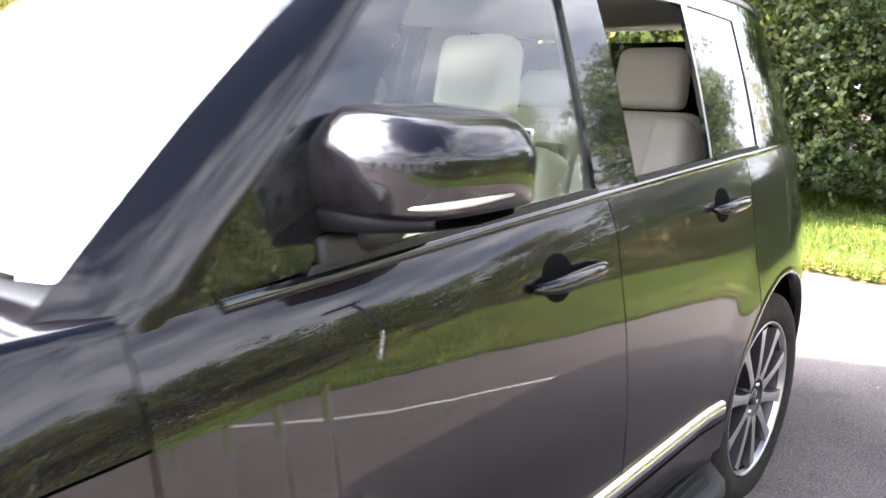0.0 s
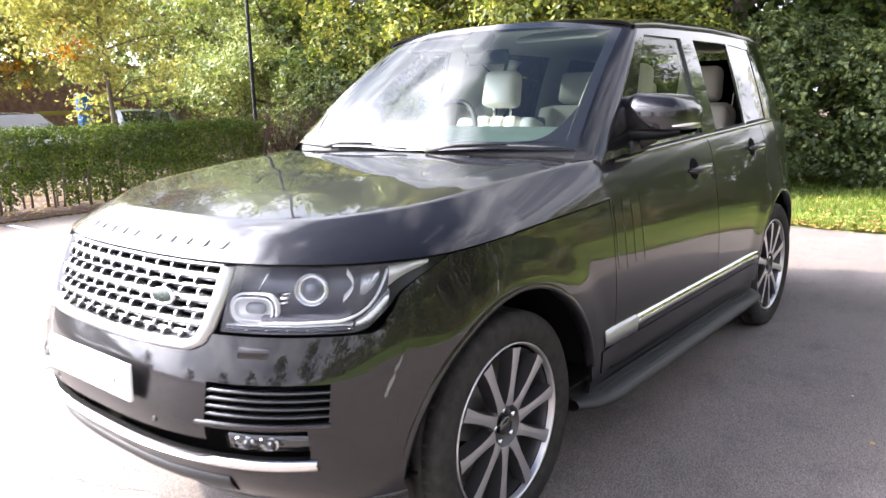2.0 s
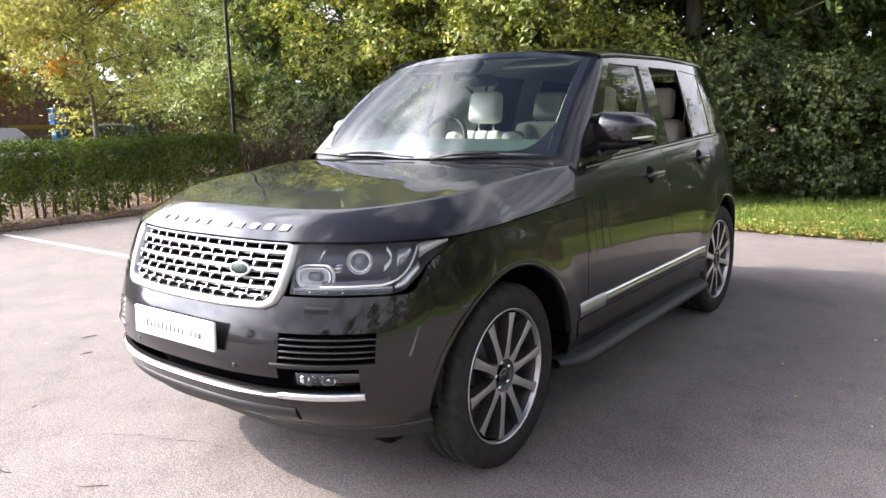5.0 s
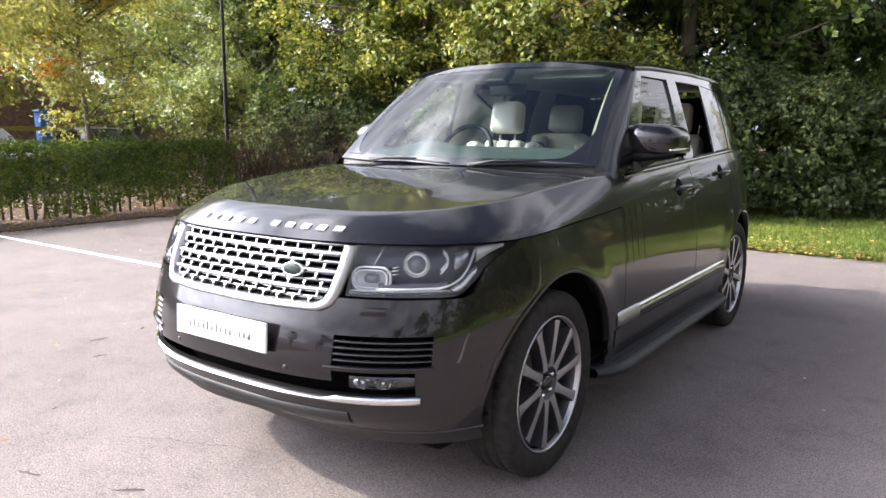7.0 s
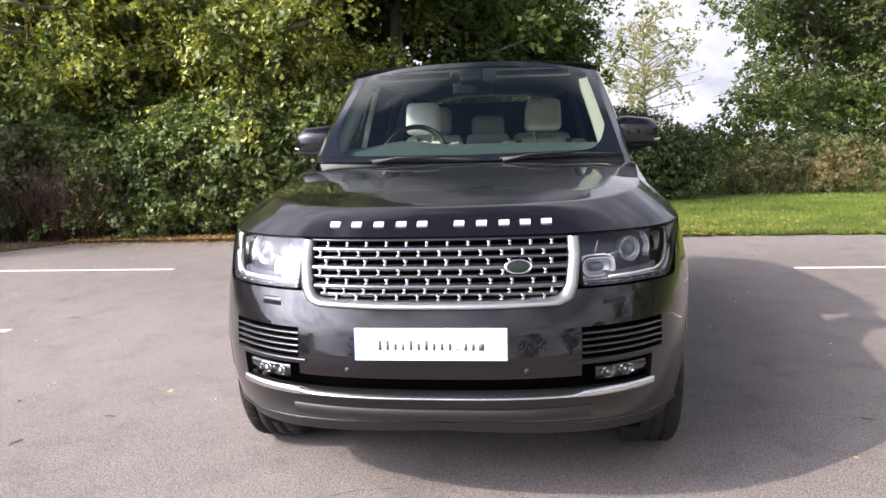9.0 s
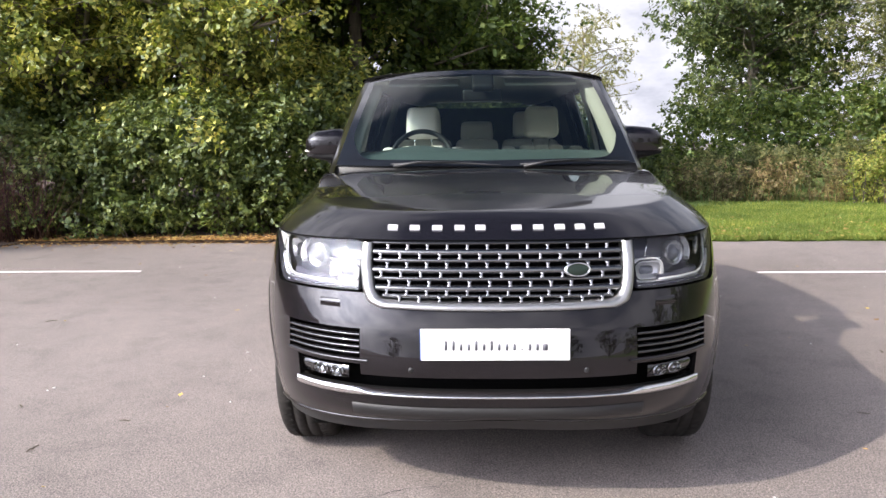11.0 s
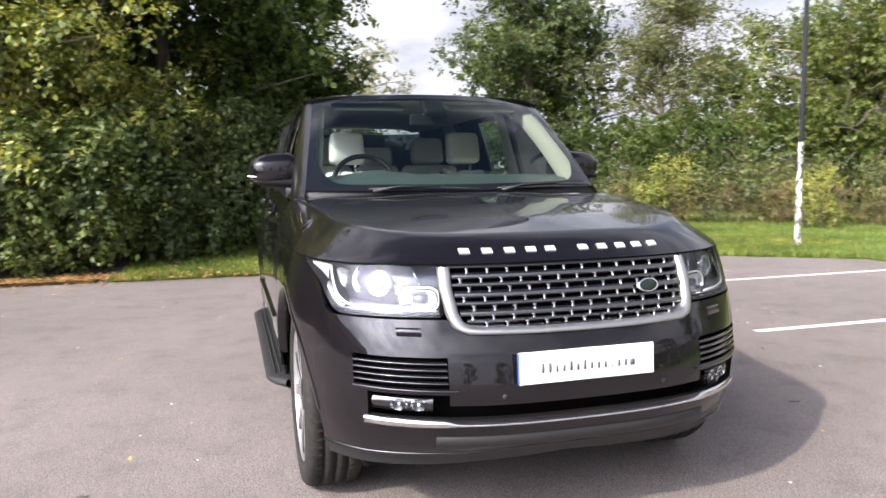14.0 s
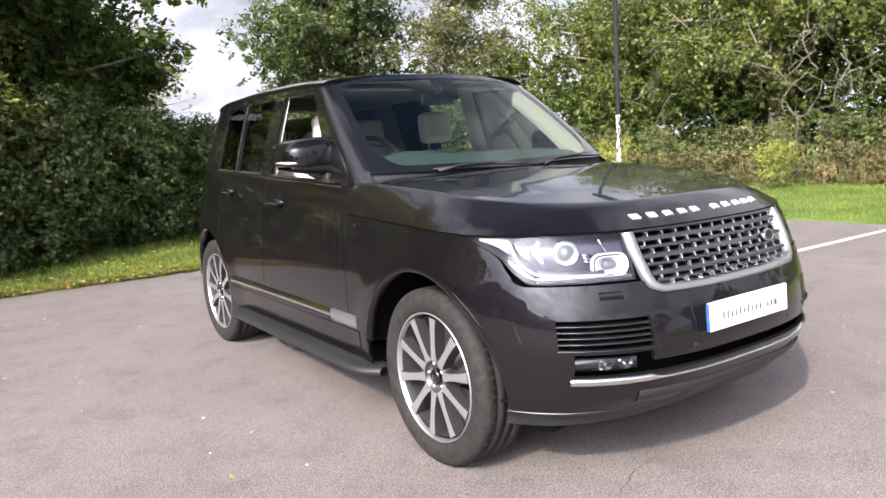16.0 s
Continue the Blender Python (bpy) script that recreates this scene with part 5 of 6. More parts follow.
# --- headlights ---
def headlight(s):
    h = new("headlight")
    h.parent = car
    p0, p1 = phi_x(0.505, 0.93), phi_y(-0.295, 1.0)
    ph = np.linspace(p0, p1, 34)
    v = np.linspace(0, 1, 12)

    def skin(push, lo_in=0.004, hi_in=0.004):
        P = np.zeros((len(ph), len(v), 3))
        for i, p in enumerate(ph):
            y = float(nose_at(np.array(p), np.array(0.95))[1])
            lo, hi = hl_low(y) + lo_in, 1.029 - hi_in
            if y < -0.6:
                lo = 0.850 + lo_in
            lo = min(lo, hi - 0.002)
            for j, k in enumerate(v):
                z = lo + (hi - lo) * k
                P[i, j] = nose_at(np.array(p), np.array(z), push)
        return mirrored(P, s)

    panel("cover", skin(-0.002), GLASS_CLEAR, 0, "clear curved cover", h, centre=(0, 0, 0.9)).visible_shadow = False
    panel("housing", skin(-0.10), HL_DARK, 0, "", h, centre=(0, 0, 0.9))
    # side walls of the housing
    A, B = skin(-0.004), skin(-0.10)
    for name, a, b in (("floor", A[:, 0], B[:, 0]), ("roof", A[:, -1], B[:, -1]), ("inner_wall", A[0], B[0])):
        panel(name, np.stack([a, b]), HL_DARK, 0, "", h)

    def spot(x, z, push):
        q = nose_at(np.array(phi_x(x, z)), np.array(z), push)
        return Vector((s * q[0], q[1], q[2]))

    def oblong(rx, rz, y, power=3.2, n=48):
        an = np.linspace(0, 2 * np.pi, n)
        c, q = np.cos(an), np.sin(an)
        if power < 2.5:
            return np.stack([rx * c, np.full(n, y), rz * q], -1)
        flat = max(0.0, rx - rz)
        return np.stack([rz * c + flat * np.clip(c * 4, -1, 1), np.full(n, y), rz * np.sign(q) * np.abs(q) ** 0.8], -1)

    def cup(name, rows, mat, at, turn, label="", power=3.2, parent=None):
        """Rings of (half width, half height, depth) joined into one moulded cup."""
        ob = part(name, sheet(np.stack([oblong(*r, power=power) for r in rows]), (0, 0.3, 0)), mat, parent or h, label)
        ob.location, ob.rotation_euler = at, (radians(-6), 0, s * turn)
        return ob

    def strip(name, pts, mat, label="", back=-0.02):
        """A ribbon through points of (phi, low, high, push)."""
        P = np.zeros((4, len(pts), 3))
        for j, (p, lo, hi, push) in enumerate(pts):
            for i, (k, d) in enumerate(((0, back), (0.06, 0.0), (0.94, 0.0), (1, back))):
                P[i, j] = nose_at(np.array(p), np.array(lo + (hi - lo) * k), push + d)
        return panel(name, mirrored(P, s), mat, 0, label, h, centre=(0, 0, 0.9))

    # inner lamp: two nested oblong rings round a faceted bright bowl
    a, turn = spot(0.582, 0.908, -0.036), 0.44
    cup("outer_ring", [(0.073, 0.045, 0.012), (0.072, 0.044, -0.004), (0.068, 0.040, -0.006), (0.066, 0.038, 0.004)], HL_WHITE, a, turn, "bright oblong ring")
    cup("ring_recess", [(0.066, 0.038, 0.004), (0.063, 0.035, 0.006), (0.061, 0.033, 0.0)], HL_BEZEL, a, turn)
    bowl = cup("inner_lamp", [(0.062, 0.034, -0.008), (0.057, 0.030, -0.008), (0.053, 0.027, 0.008), (0.034, 0.020, 0.020), (0.004, 0.003, 0.024)], LAMP_BOWL, a, turn, "bright chromed oblong reflector")
    bowl.data.polygons.foreach_set("use_smooth", [False] * len(bowl.data.polygons))
    o = part("lens", sheet(np.stack([oblong(*r) for r in ((0.030, 0.017, 0.014), (0.026, 0.014, 0.0), (0.014, 0.007, -0.004), (0.002, 0.001, -0.005))]), (0, 0.3, 0)), PROJECTOR, h)
    o.location, o.rotation_euler = a, (radians(-6), 0, s * turn)
    # outer lamp: round projector in two rings, with an arc beside it
    a, turn = spot(0.717, 0.957, -0.045), 0.62
    cup("projector_ring", [(0.048, 0.047, 0.02), (0.047, 0.046, -0.006), (0.0445, 0.0435, -0.008), (0.0405, 0.0395, 0.006)], HL_SILVER, a, turn, "bright round ring", 2.0)
    cup("projector_bowl", [(0.040, 0.039, 0.006), (0.034, 0.033, 0.002), (0.031, 0.030, 0.010)], REFLECTOR, a, turn, "", 2.0)
    cup("projector_lens", [(0.031, 0.030, 0.010), (0.026, 0.025, -0.006), (0.016, 0.015, -0.014), (0.001, 0.001, -0.017)], PROJECTOR, a, turn, "", 2.0)
    strip("chrome_arc", [(0.690 - 0.034 * math.sin(math.pi * k), 0.925 + 0.073 * k - 0.004, 0.925 + 0.073 * k + 0.010, -0.042) for k in np.linspace(0, 1, 9)], HL_WHITE)
    # dark bezel behind the lamps, split by a slim divider
    strip("bezel", [(p, 0.872, 1.024, -0.068) for p in np.linspace(p0, 0.60, 18)], HL_BEZEL)
    part("divider", tube([spot(0.577, 0.955, -0.040), spot(0.590, 0.990, -0.040), spot(0.594, 1.018, -0.040)], 0.0035, 6), CHROME, h)
    for z in (0.918, 0.930, 0.942):
        part("chrome_fin", tube([spot(0.637, z, -0.055), spot(0.655, z + 0.003, -0.05), spot(0.668, z + 0.006, -0.05)], 0.0045, 6), CHROME, h)
    # light guide: runs below the lamps, then sweeps up to the top edge
    guide = [(1.00, 0.8765), (0.85, 0.878), (0.70, 0.880), (0.655, 0.887), (0.620, 0.898), (0.590, 0.914), (0.566, 0.936), (0.548, 0.962), (0.536, 0.986), (0.528, 1.008)]
    line = [Vector(mirrored(nose_at(np.array(p), np.array(z), -0.018), s)) for p, z in guide]
    part("light_guide", tube(line, 0.0042, 8), LIGHT_GUIDE, h, "bright curved light guide")
    strip("guide_shelf", [(p, z - 0.010, z + 0.014, -0.030) for p, z in guide[:3]] + [(0.655, 0.880, 0.903, -0.030)], HL_BEZEL)
    strip("side_reflector", [(0.628, 0.935, 0.993, -0.034), (0.605, 0.938, 0.996, -0.034), (0.580, 0.955, 1.000, -0.032), (0.556, 0.985, 1.004, -0.030)], HL_SILVER, "silver ribbed side reflector")
    for k in range(3):
        part("rib", tube([Vector(mirrored(nose_at(np.array(0.622 - 0.018 * k), np.array(0.938 + 0.010 * k), -0.031), s)), Vector(mirrored(nose_at(np.array(0.622 - 0.018 * k), np.array(0.99), -0.031), s))], 0.0022, 5), CHROME, h)
    # bright outer wing of the lamp: a long panel up to the tip and a chunk below it
    strip("indicator_panel", [(p, lo, hi, -0.012) for p, lo, hi in ((0.522, 0.960, 1.012), (0.49, 0.976, 1.016), (0.45, 0.990, 1.019), (0.40, 1.002, 1.022), (0.355, 1.012, 1.024))], INDICATOR, "pale indicator panel")
    strip("corner_lens", [(p, lo, hi, -0.012) for p, lo, hi in ((0.636, 0.866, 0.876), (0.600, 0.866, 0.892), (0.570, 0.872, 0.914), (0.540, 0.894, 0.938), (0.515, 0.918, 0.955))], HL_SILVER, "silver corner lens")
    # lower shelf with a row of small lights
    strip("ledge", [(p, 0.856, 0.868, -0.014) for p in np.linspace(p0 - 0.01, 0.645, 16)], HL_BEZEL)
    strip("ledge_line", [(p, 0.8690, 0.8725, -0.012) for p in np.linspace(p0 - 0.01, 0.645, 16)], HL_SILVER)
    for k in range(7):
        p = 1.12 - 0.077 * k
        q = mirrored(nose_at(np.array(p), np.array(0.861), -0.010), s)
        part("led", box(0.010, 0.006, 0.005, tuple(q), 0.001, 1), CHROME, h)


for s in (1, -1):
    headlight(s)


# --- upper body ---
def side_top(y, z):
    """Half width of the cabin above the belt."""
    y, z = np.asarray(y, float), np.asarray(z, float)
    zb = belt(y)
    u = np.clip((z - zb) / (1.775 - zb), 0, 1.2)
    a = 0.880 - 0.150 * (0.80 * u + 0.20 * u * u)
    re = np.clip((y - 2.4) / (tail_y(z) - 2.4), 0, 0.9999)
    return a * (1 - re**2.8) ** (1 / 2.8)


def roof_edge(y):
    return np.interp(y, [1.2, 1.5, 2.2, 3.0, 3.9], [1.766, 1.788, 1.800, 1.785, 1.735])


def ya(z):
    """Outer line of the windscreen pillar."""
    return np.interp(z, [1.13, 1.19, 1.21, 1.50, 1.70, 1.78], [0.655, 0.675, 0.70, 1.005, 1.215, 1.31])


def yw(z):
    """Front edge of the front side window."""
    return np.interp(z, [1.20, 1.24, 1.50, 1.69, 1.735], [0.92, 0.955, 1.155, 1.305, 1.36])


def slant(y0, y1):
    return lambda z: np.interp(z, [1.25, 1.70], [y0, y1])


WIN_TOP = 1.730
cols = [ya, yw, slant(1.765, 1.765), slant(1.83, 1.825), slant(1.955, 1.925), slant(2.40, 2.405), slant(2.445, 2.445), slant(2.80, 2.80), slant(2.90, 2.90)]


def cabin_patch(ca, cb, za, zb, ny=6, nz=10, push=0.0):
    """A patch of the cabin side between two column lines, from za(y) to zb(y)."""
    P = np.zeros((ny, nz, 3))
    for i in range(ny):
        for j in range(nz):
            k = j / (nz - 1)
            z = 1.25 + 0.45 * k
            for _ in range(3):
                y = float(ca(z) + (cb(z) - ca(z)) * i / (ny - 1))
                lo, hi = za(y), zb(y)
                z = lo + (hi - lo) * k
            P[i, j] = (float(side_top(y, z)) + push, y, z)
    return P


def lowbelt(y):
    return float(belt(y)) - 0.002


def sillz(y):
    return float(belt(y)) + 0.016


def wtop(y):
    return min(WIN_TOP - 0.01 * max(0.0, y - 2.2) - 0.05 * max(0.0, y - 2.45), float(roof_edge(y)) - 0.035)


def railz(y):
    return float(roof_edge(y)) - 0.012


for s in (1, -1):
    frame_of = lambda name, P, mat, t=0.012, label="": panel(name, mirrored(P, s), mat, t, label, centre=(0, 1.8, 1.2))
    # screen pillar side, door frames, centre pillar and rear pillars
    frame_of("windscreen_pillar", cabin_patch(cols[0], cols[1], lambda y: float(np.interp(y, [0.66, 0.96, 1.4], [1.20, 1.235, 1.235])), railz, 6, 22), BLACK_GLOSS)
    for a, b, nm in ((2, 3, "door_frame"), (3, 4, "door_frame"), (5, 6, "door_frame"), (7, 8, "rear_pillar")):
        frame_of(nm, cabin_patch(cols[a], cols[b], lowbelt, railz, 4, 16), BLACK_GLOSS)
    frame_of("rear_pillar", cabin_patch(cols[8], slant(3.86, 3.56), lowbelt, railz, 30, 16), BLACK_GLOSS)
    for a, b in ((1, 2), (4, 5), (6, 7)):
        frame_of("door_frame", cabin_patch(cols[a], cols[b], wtop, railz, 10, 4), BLACK_GLOSS)
        frame_of("window_seal", cabin_patch(cols[a], cols[b], lowbelt, sillz, 10, 3, 0.004), BLACK_TRIM)
    # glass; the passenger-side rear and the driver's window are wound down
    if s == 1:
        g = frame_of("side_window", cabin_patch(cols[1], cols[2], sillz, wtop, 10, 12, -0.012), GLASS_SIDE, 0, "closed greenish side window")
        g.visible_shadow = False
    else:
        g = frame_of("side_window", cabin_patch(cols[4], cols[5], sillz, wtop, 8, 10, -0.012), GLASS_DARK, 0, "dark tinted rear side window")
    frame_of("quarter_window", cabin_patch(cols[6], cols[7], sillz, wtop, 8, 10, -0.004), GLASS_DARK if s < 0 else BLACK_GLOSS, 0, "dark glossy quarter window")
    # bright slim strip on the rear edge of the rear door and belt moulding
    frame_of("window_strip", cabin_patch(slant(2.394, 2.398), slant(2.408, 2.412), sillz, wtop, 2, 8, 0.004), SATIN, 0)
    yy = lines(0.80, 3.3, step=0.08)
    P = np.stack([np.stack([half(yy, belt(yy) - 0.004) + dx, yy, belt(yy) + dz], -1) for dz, dx in ((-0.016, 0.0), (-0.014, 0.007), (0.002, 0.008), (0.006, -0.012))])
    panel("belt_moulding", mirrored(P, s), BLACK_GLOSS, 0)
    # roof rail seam
    yy = lines(1.26, 3.6, step=0.1)
    P = np.stack([np.stack([side_top(yy, roof_edge(yy) - 0.014) + dx, yy, roof_edge(yy) + dz], -1) for dz, dx in ((-0.020, 0.004), (-0.004, 0.008), (0.004, 0.002), (0.006, -0.012))])
    panel("roof_drip_rail", mirrored(P, s), PAINT, 0)


# windscreen: a bowed sheet between the two pillars
def screen(u, v):
    """u across -1..1, v from base 0 to top 1."""
    au = np.abs(u)
    base = np.stack([0.815 * u, 0.475 + 0.145 * au**2.2, 1.252 + 0.012 * au], -1)
    top = np.stack([0.692 * u, 1.150 + 0.100 * au**2.2, 1.814 - 0.046 * au**2.4], -1)
    bow = np.sin(np.pi * v)[..., None] * np.array([0, -0.012, 0.016])
    return base * (1 - v[..., None]) + top * v[..., None] + bow


def screen_patch(us, vs):
    U, V = np.meshgrid(us, vs, indexing="ij")
    return screen(U, V)


panel("windscreen", screen_patch(np.linspace(-0.945, 0.945, 40), np.linspace(0.055, 0.945, 20)), GLASS_FRONT, 0, "greenish curved windscreen", centre=(0, 2, 1)).visible_shadow = False
for a, b, c, d in ((-1, -0.945, 0, 1), (0.945, 1, 0, 1), (-0.945, 0.945, 0, 0.055), (-0.945, 0.945, 0.945, 1)):
    panel("windscreen_border", screen_patch(np.linspace(a, b, 3 if b - a < 0.1 else 40), np.linspace(c, d, 20 if d - c > 0.5 else 4)), BLACK_GLOSS, 0, centre=(0, 2, 1))
for s in (1, -1):
    us = np.linspace(0.72, 0.946, 14)
    P = np.stack([screen(us, 0.05 + (0.004 + 0.24 * ((us - 0.72) / 0.226) ** 3.2) * k) + np.array([0, -0.0015, 0.002]) for k in np.linspace(0, 1, 6)])
    panel("windscreen_border", mirrored(P, s), BLACK_GLOSS, 0, centre=(0, 2, 1))
    vs = np.linspace(-0.07, 1, 28)
    E1 = screen(np.full(28, 1.0), vs)
    zz = np.linspace(1.135, 1.775, 28)
    E2 = np.stack([np.minimum(side_top(ya(zz), zz), half(ya(zz), zz) + 0.02), ya(zz), zz], -1)
    P = np.stack([E1, E1 * 0.5 + E2 * 0.5 + np.array([0.008, -0.008, 0.003]), E2 + np.array([0.004, -0.002, 0.0]), E2 + np.array([0.004, 0.02, -0.004])])
    panel("windscreen_pillar_skin", mirrored(P, s), PAINT, 0, centre=(0, 2, 1.2))

# roof
ys = np.linspace(0, 1, 40)
us = np.r_[np.linspace(-1, -0.86, 8), np.linspace(-0.8, 0.8, 21), np.linspace(0.86, 1, 8)]
P = np.zeros((len(ys), len(us), 3))
for i, k in enumerate(ys):
    for j, u in enumerate(us):
        y0 = 1.156 + 0.100 * abs(u) ** 2.2
        y = y0 + (3.86 - 0.25 * u * u - y0) * k
        ztop = float(np.interp(y, [1.15, 1.35, 1.8, 2.4, 3.2, 3.9], [1.812, 1.838, 1.860, 1.862, 1.842, 1.792]))
        ze = float(roof_edge(y)) - 0.004
        f = (1 - abs(u) ** 9) ** 0.6 if abs(u) < 1 else 0
        z = ze + (ztop - 0.028 * u * u - ze) * f
        P[i, j] = (u * float(side_top(y, ze)), y, z)
panel("roof", P, PAINT, 0.012, centre=(0, 2.2, 1.2))
panel("headliner", P * np.array([0.97, 1, 1]) - np.array([0, 0, 0.035]), LINER, 0, "pale fabric headliner", centre=(0, 2.2, 3))
# tail: lower body, tailgate glass
ph = np.linspace(-1, 1, 31)
zs = np.linspace(0.32, 1.34, 16)
P = np.zeros((16, 31, 3))
for i, z in enumerate(zs):
    for j, u in enumerate(ph):
        w = float(half(4.069, z))
        ytail = float(tail_y(z)) - 0.02
        P[i, j] = (u * w, 4.06 + (max(ytail, 4.065) - 4.06) * (1 - u * u), z)
panel("tailgate", P, PAINT, 0.01, centre=(0, 2, 0.8))
kk = np.linspace(0, 1, 8)
zz = 1.31 + (1.70 - 1.31) * kk
ye = np.interp(zz, [1.25, 1.70], [3.86, 3.56])
P = np.stack([np.stack([u * side_top(ye, zz), ye + (tail_y(zz) - 0.03 - ye) * (1 - u * u) * 0.9, zz], -1) for u in np.linspace(-1, 1, 13)])
panel("rear_window", P, GLASS_DARK, 0, "dark tinted tailgate window", centre=(0, 2, 1.2))

# scuttle and wipers
us = np.linspace(-1, 1, 31)
A = np.stack([0.84 * us, 0.455 + 0.165 * np.abs(us) ** 2, 1.236 - 0.020 * us**2], -1)
B = np.stack([0.82 * us, 0.50 + 0.135 * np.abs(us) ** 2.2, 1.256 + 0.006 * np.abs(us)], -1)
panel("scuttle_panel", np.stack([A, (A + B) / 2 + np.array([0, 0, -0.012]), B]), BLACK_TRIM, 0, centre=(0, 0.6, 0))
for u0, u1 in ((-0.62, 0.10), (0.22, 0.95)):
    pts = [Vector(screen(np.array(u0 + (u1 - u0) * k), np.array(0.004 + 0.018 * math.sin(math.pi * k) - 0.004 * k))) + Vector((0, -0.012, 0.007)) for k in np.linspace(0, 1, 9)]
    part("wiper_blade", tube(pts, [0.004] + [0.0055] * 7 + [0.004], 8), BLACK_TRIM, car, "black wiper blade")
    part("wiper_arm", tube([pts[0] + Vector((0.02, -0.02, -0.01)), pts[2] + Vector((0, -0.010, 0.006)), pts[5] + Vector((0, -0.004, 0.008))], [0.009, 0.006, 0.004], 8), BLACK_TRIM, car)

# --- door mirrors ---
def mirror(s):
    m = new("door_mirror")
    m.parent = car
    # shell: lower half upright, upper half drawn in above a soft line, flat towards the rear
    cx, cy, cz = 0.938, 1.130, 1.386
    an = np.linspace(0, 2 * np.pi, 49)
    co, si = np.cos(an), np.sin(an)

    def ring(z, k, lift=0.0):
        px = 0.142 * k * np.sign(co) * np.abs(co) ** 0.48
        py = 0.155 * (0.35 + 0.65 * k) * np.sign(si) * np.abs(si) ** 0.48
        py = np.where(py > 0, np.minimum(py, 0.142), py + 0.030 * np.clip(px / 0.142, 0, 1) ** 2)
        return np.stack([s * (cx + px - 0.006 * (1 - k)), cy + py + lift, np.full(49, cz + z) - 0.10 * px * (z / 0.08) * (z > 0)], -1)

    rows = [ring(z, k, y) for z, k, y in ((-0.068, 0.90, 0), (-0.066, 0.96, 0), (-0.058, 0.985, 0), (-0.02, 1.0, 0), (0.010, 0.998, 0), (0.020, 0.985, 0), (0.030, 0.955, 0),
                                          (0.050, 0.87, 0.006), (0.064, 0.78, 0.010), (0.073, 0.68, 0.012), (0.0775, 0.55, 0.014), (0.0795, 0.30, 0.014), (0.080, 0.02, 0.014))]
    panel("shell", np.stack([rows[0] * np.array([0, 1, 1]) + np.array([s * cx, 0, 0])] + rows), PAINT, 0, "", m, centre=(s * cx, cy, cz))
    part("mirror_glass", box(0.205, 0.006, 0.100, (s * cx, cy + 0.145, cz - 0.004), 0.002), material("mirror_silver", (0.85, 0.86, 0.86), 0.02, 1.0), m)
    # black shoe under the shell, tapering into the arm on the door
    P = np.zeros((6, 13, 3))
    for j, k in enumerate(np.linspace(0, 1, 13)):
        x = 0.835 + 0.225 * k
        deep = 0.052 * (1 - 0.75 * k ** 1.6)
        front, back = 0.980 + 0.040 * k ** 3, 1.225 - 0.02 * k
        P[:, j] = [(s * x, front + 0.012, cz - 0.064), (s * x, front, cz - 0.070), (s * x, front + 0.006, cz - 0.072 - deep * 0.6), (s * x, (front + back) / 2, cz - 0.072 - deep), (s * x, back, cz - 0.072 - deep * 0.6), (s * x, back, cz - 0.066)]
    panel("shoe", P, SHOE_BLACK, 0, "black plastic lower shoe", m, centre=(s * 0.95, 1.07, cz - 0.07))
    bm = tube([(s * 0.845, 1.065, 1.262), (s * 0.885, 1.07, 1.272), (s * 0.93, 1.075, 1.290)], [0.034, 0.030, 0.026], 12)
    part("arm", bm, BLACK_TRIM, m)
    part("mount", box(0.03, 0.16, 0.05, (s * 0.868, 1.05, 1.252), 0.01, 2), BLACK_TRIM, m)
    # indicator: slim white strip wrapping the lower front edge
    pts = []
    for k in np.linspace(0, 1, 9):
        turn = math.radians(-62 + 66 * k)
        px = 0.142 * math.cos(turn) ** 0.48 if turn < 0 else 0.142
        py = 0.155 * math.copysign(abs(math.sin(turn)) ** 0.48, turn)
        py += 0.030 * (px / 0.142) ** 2 if py < 0 else 0.0
        pts.append(Vector((s * (cx + px), cy + py, cz - 0.050 + 0.006 * k)))
    part("indicator", tube(pts, [0.002, 0.004, 0.005, 0.006, 0.006, 0.006, 0.006, 0.005, 0.003], 8), AMBER_WHITE, m, "white indicator strip")


for s in (1, -1):
    mirror(s)

# --- wheels ---
def spoke_mesh():
    """One spoke: bright face with dark flanks."""
    prof = [(0.070, 0.028), (0.10, 0.021), (0.15, 0.0185), (0.20, 0.020), (0.245, 0.0235), (0.268, 0.028)]
    face = [0.002, 0.006, 0.009, 0.011, 0.012, 0.012]
    V, F = [], []
    for (r, w), x in zip(prof, face):
        V += [(x - 0.05, r, -w * 1.05), (x, r, -w * 0.86), (x + 0.002, r, 0), (x, r, w * 0.86), (x - 0.05, r, w * 1.05)]
    for i in range(len(prof) - 1):
        for j in range(4):
            F.append((i * 5 + j, i * 5 + j + 1, (i + 1) * 5 + j + 1, (i + 1) * 5 + j))
    me = mesh_of("spoke", V, F, smooth=False)
    me.materials.append(ALLOY)
    me.materials.append(ALLOY_DARK)
    me.polygons.foreach_set("material_index", [0 if (k % 4) in (1, 2) else 1 for k in range(len(F))])
    return me


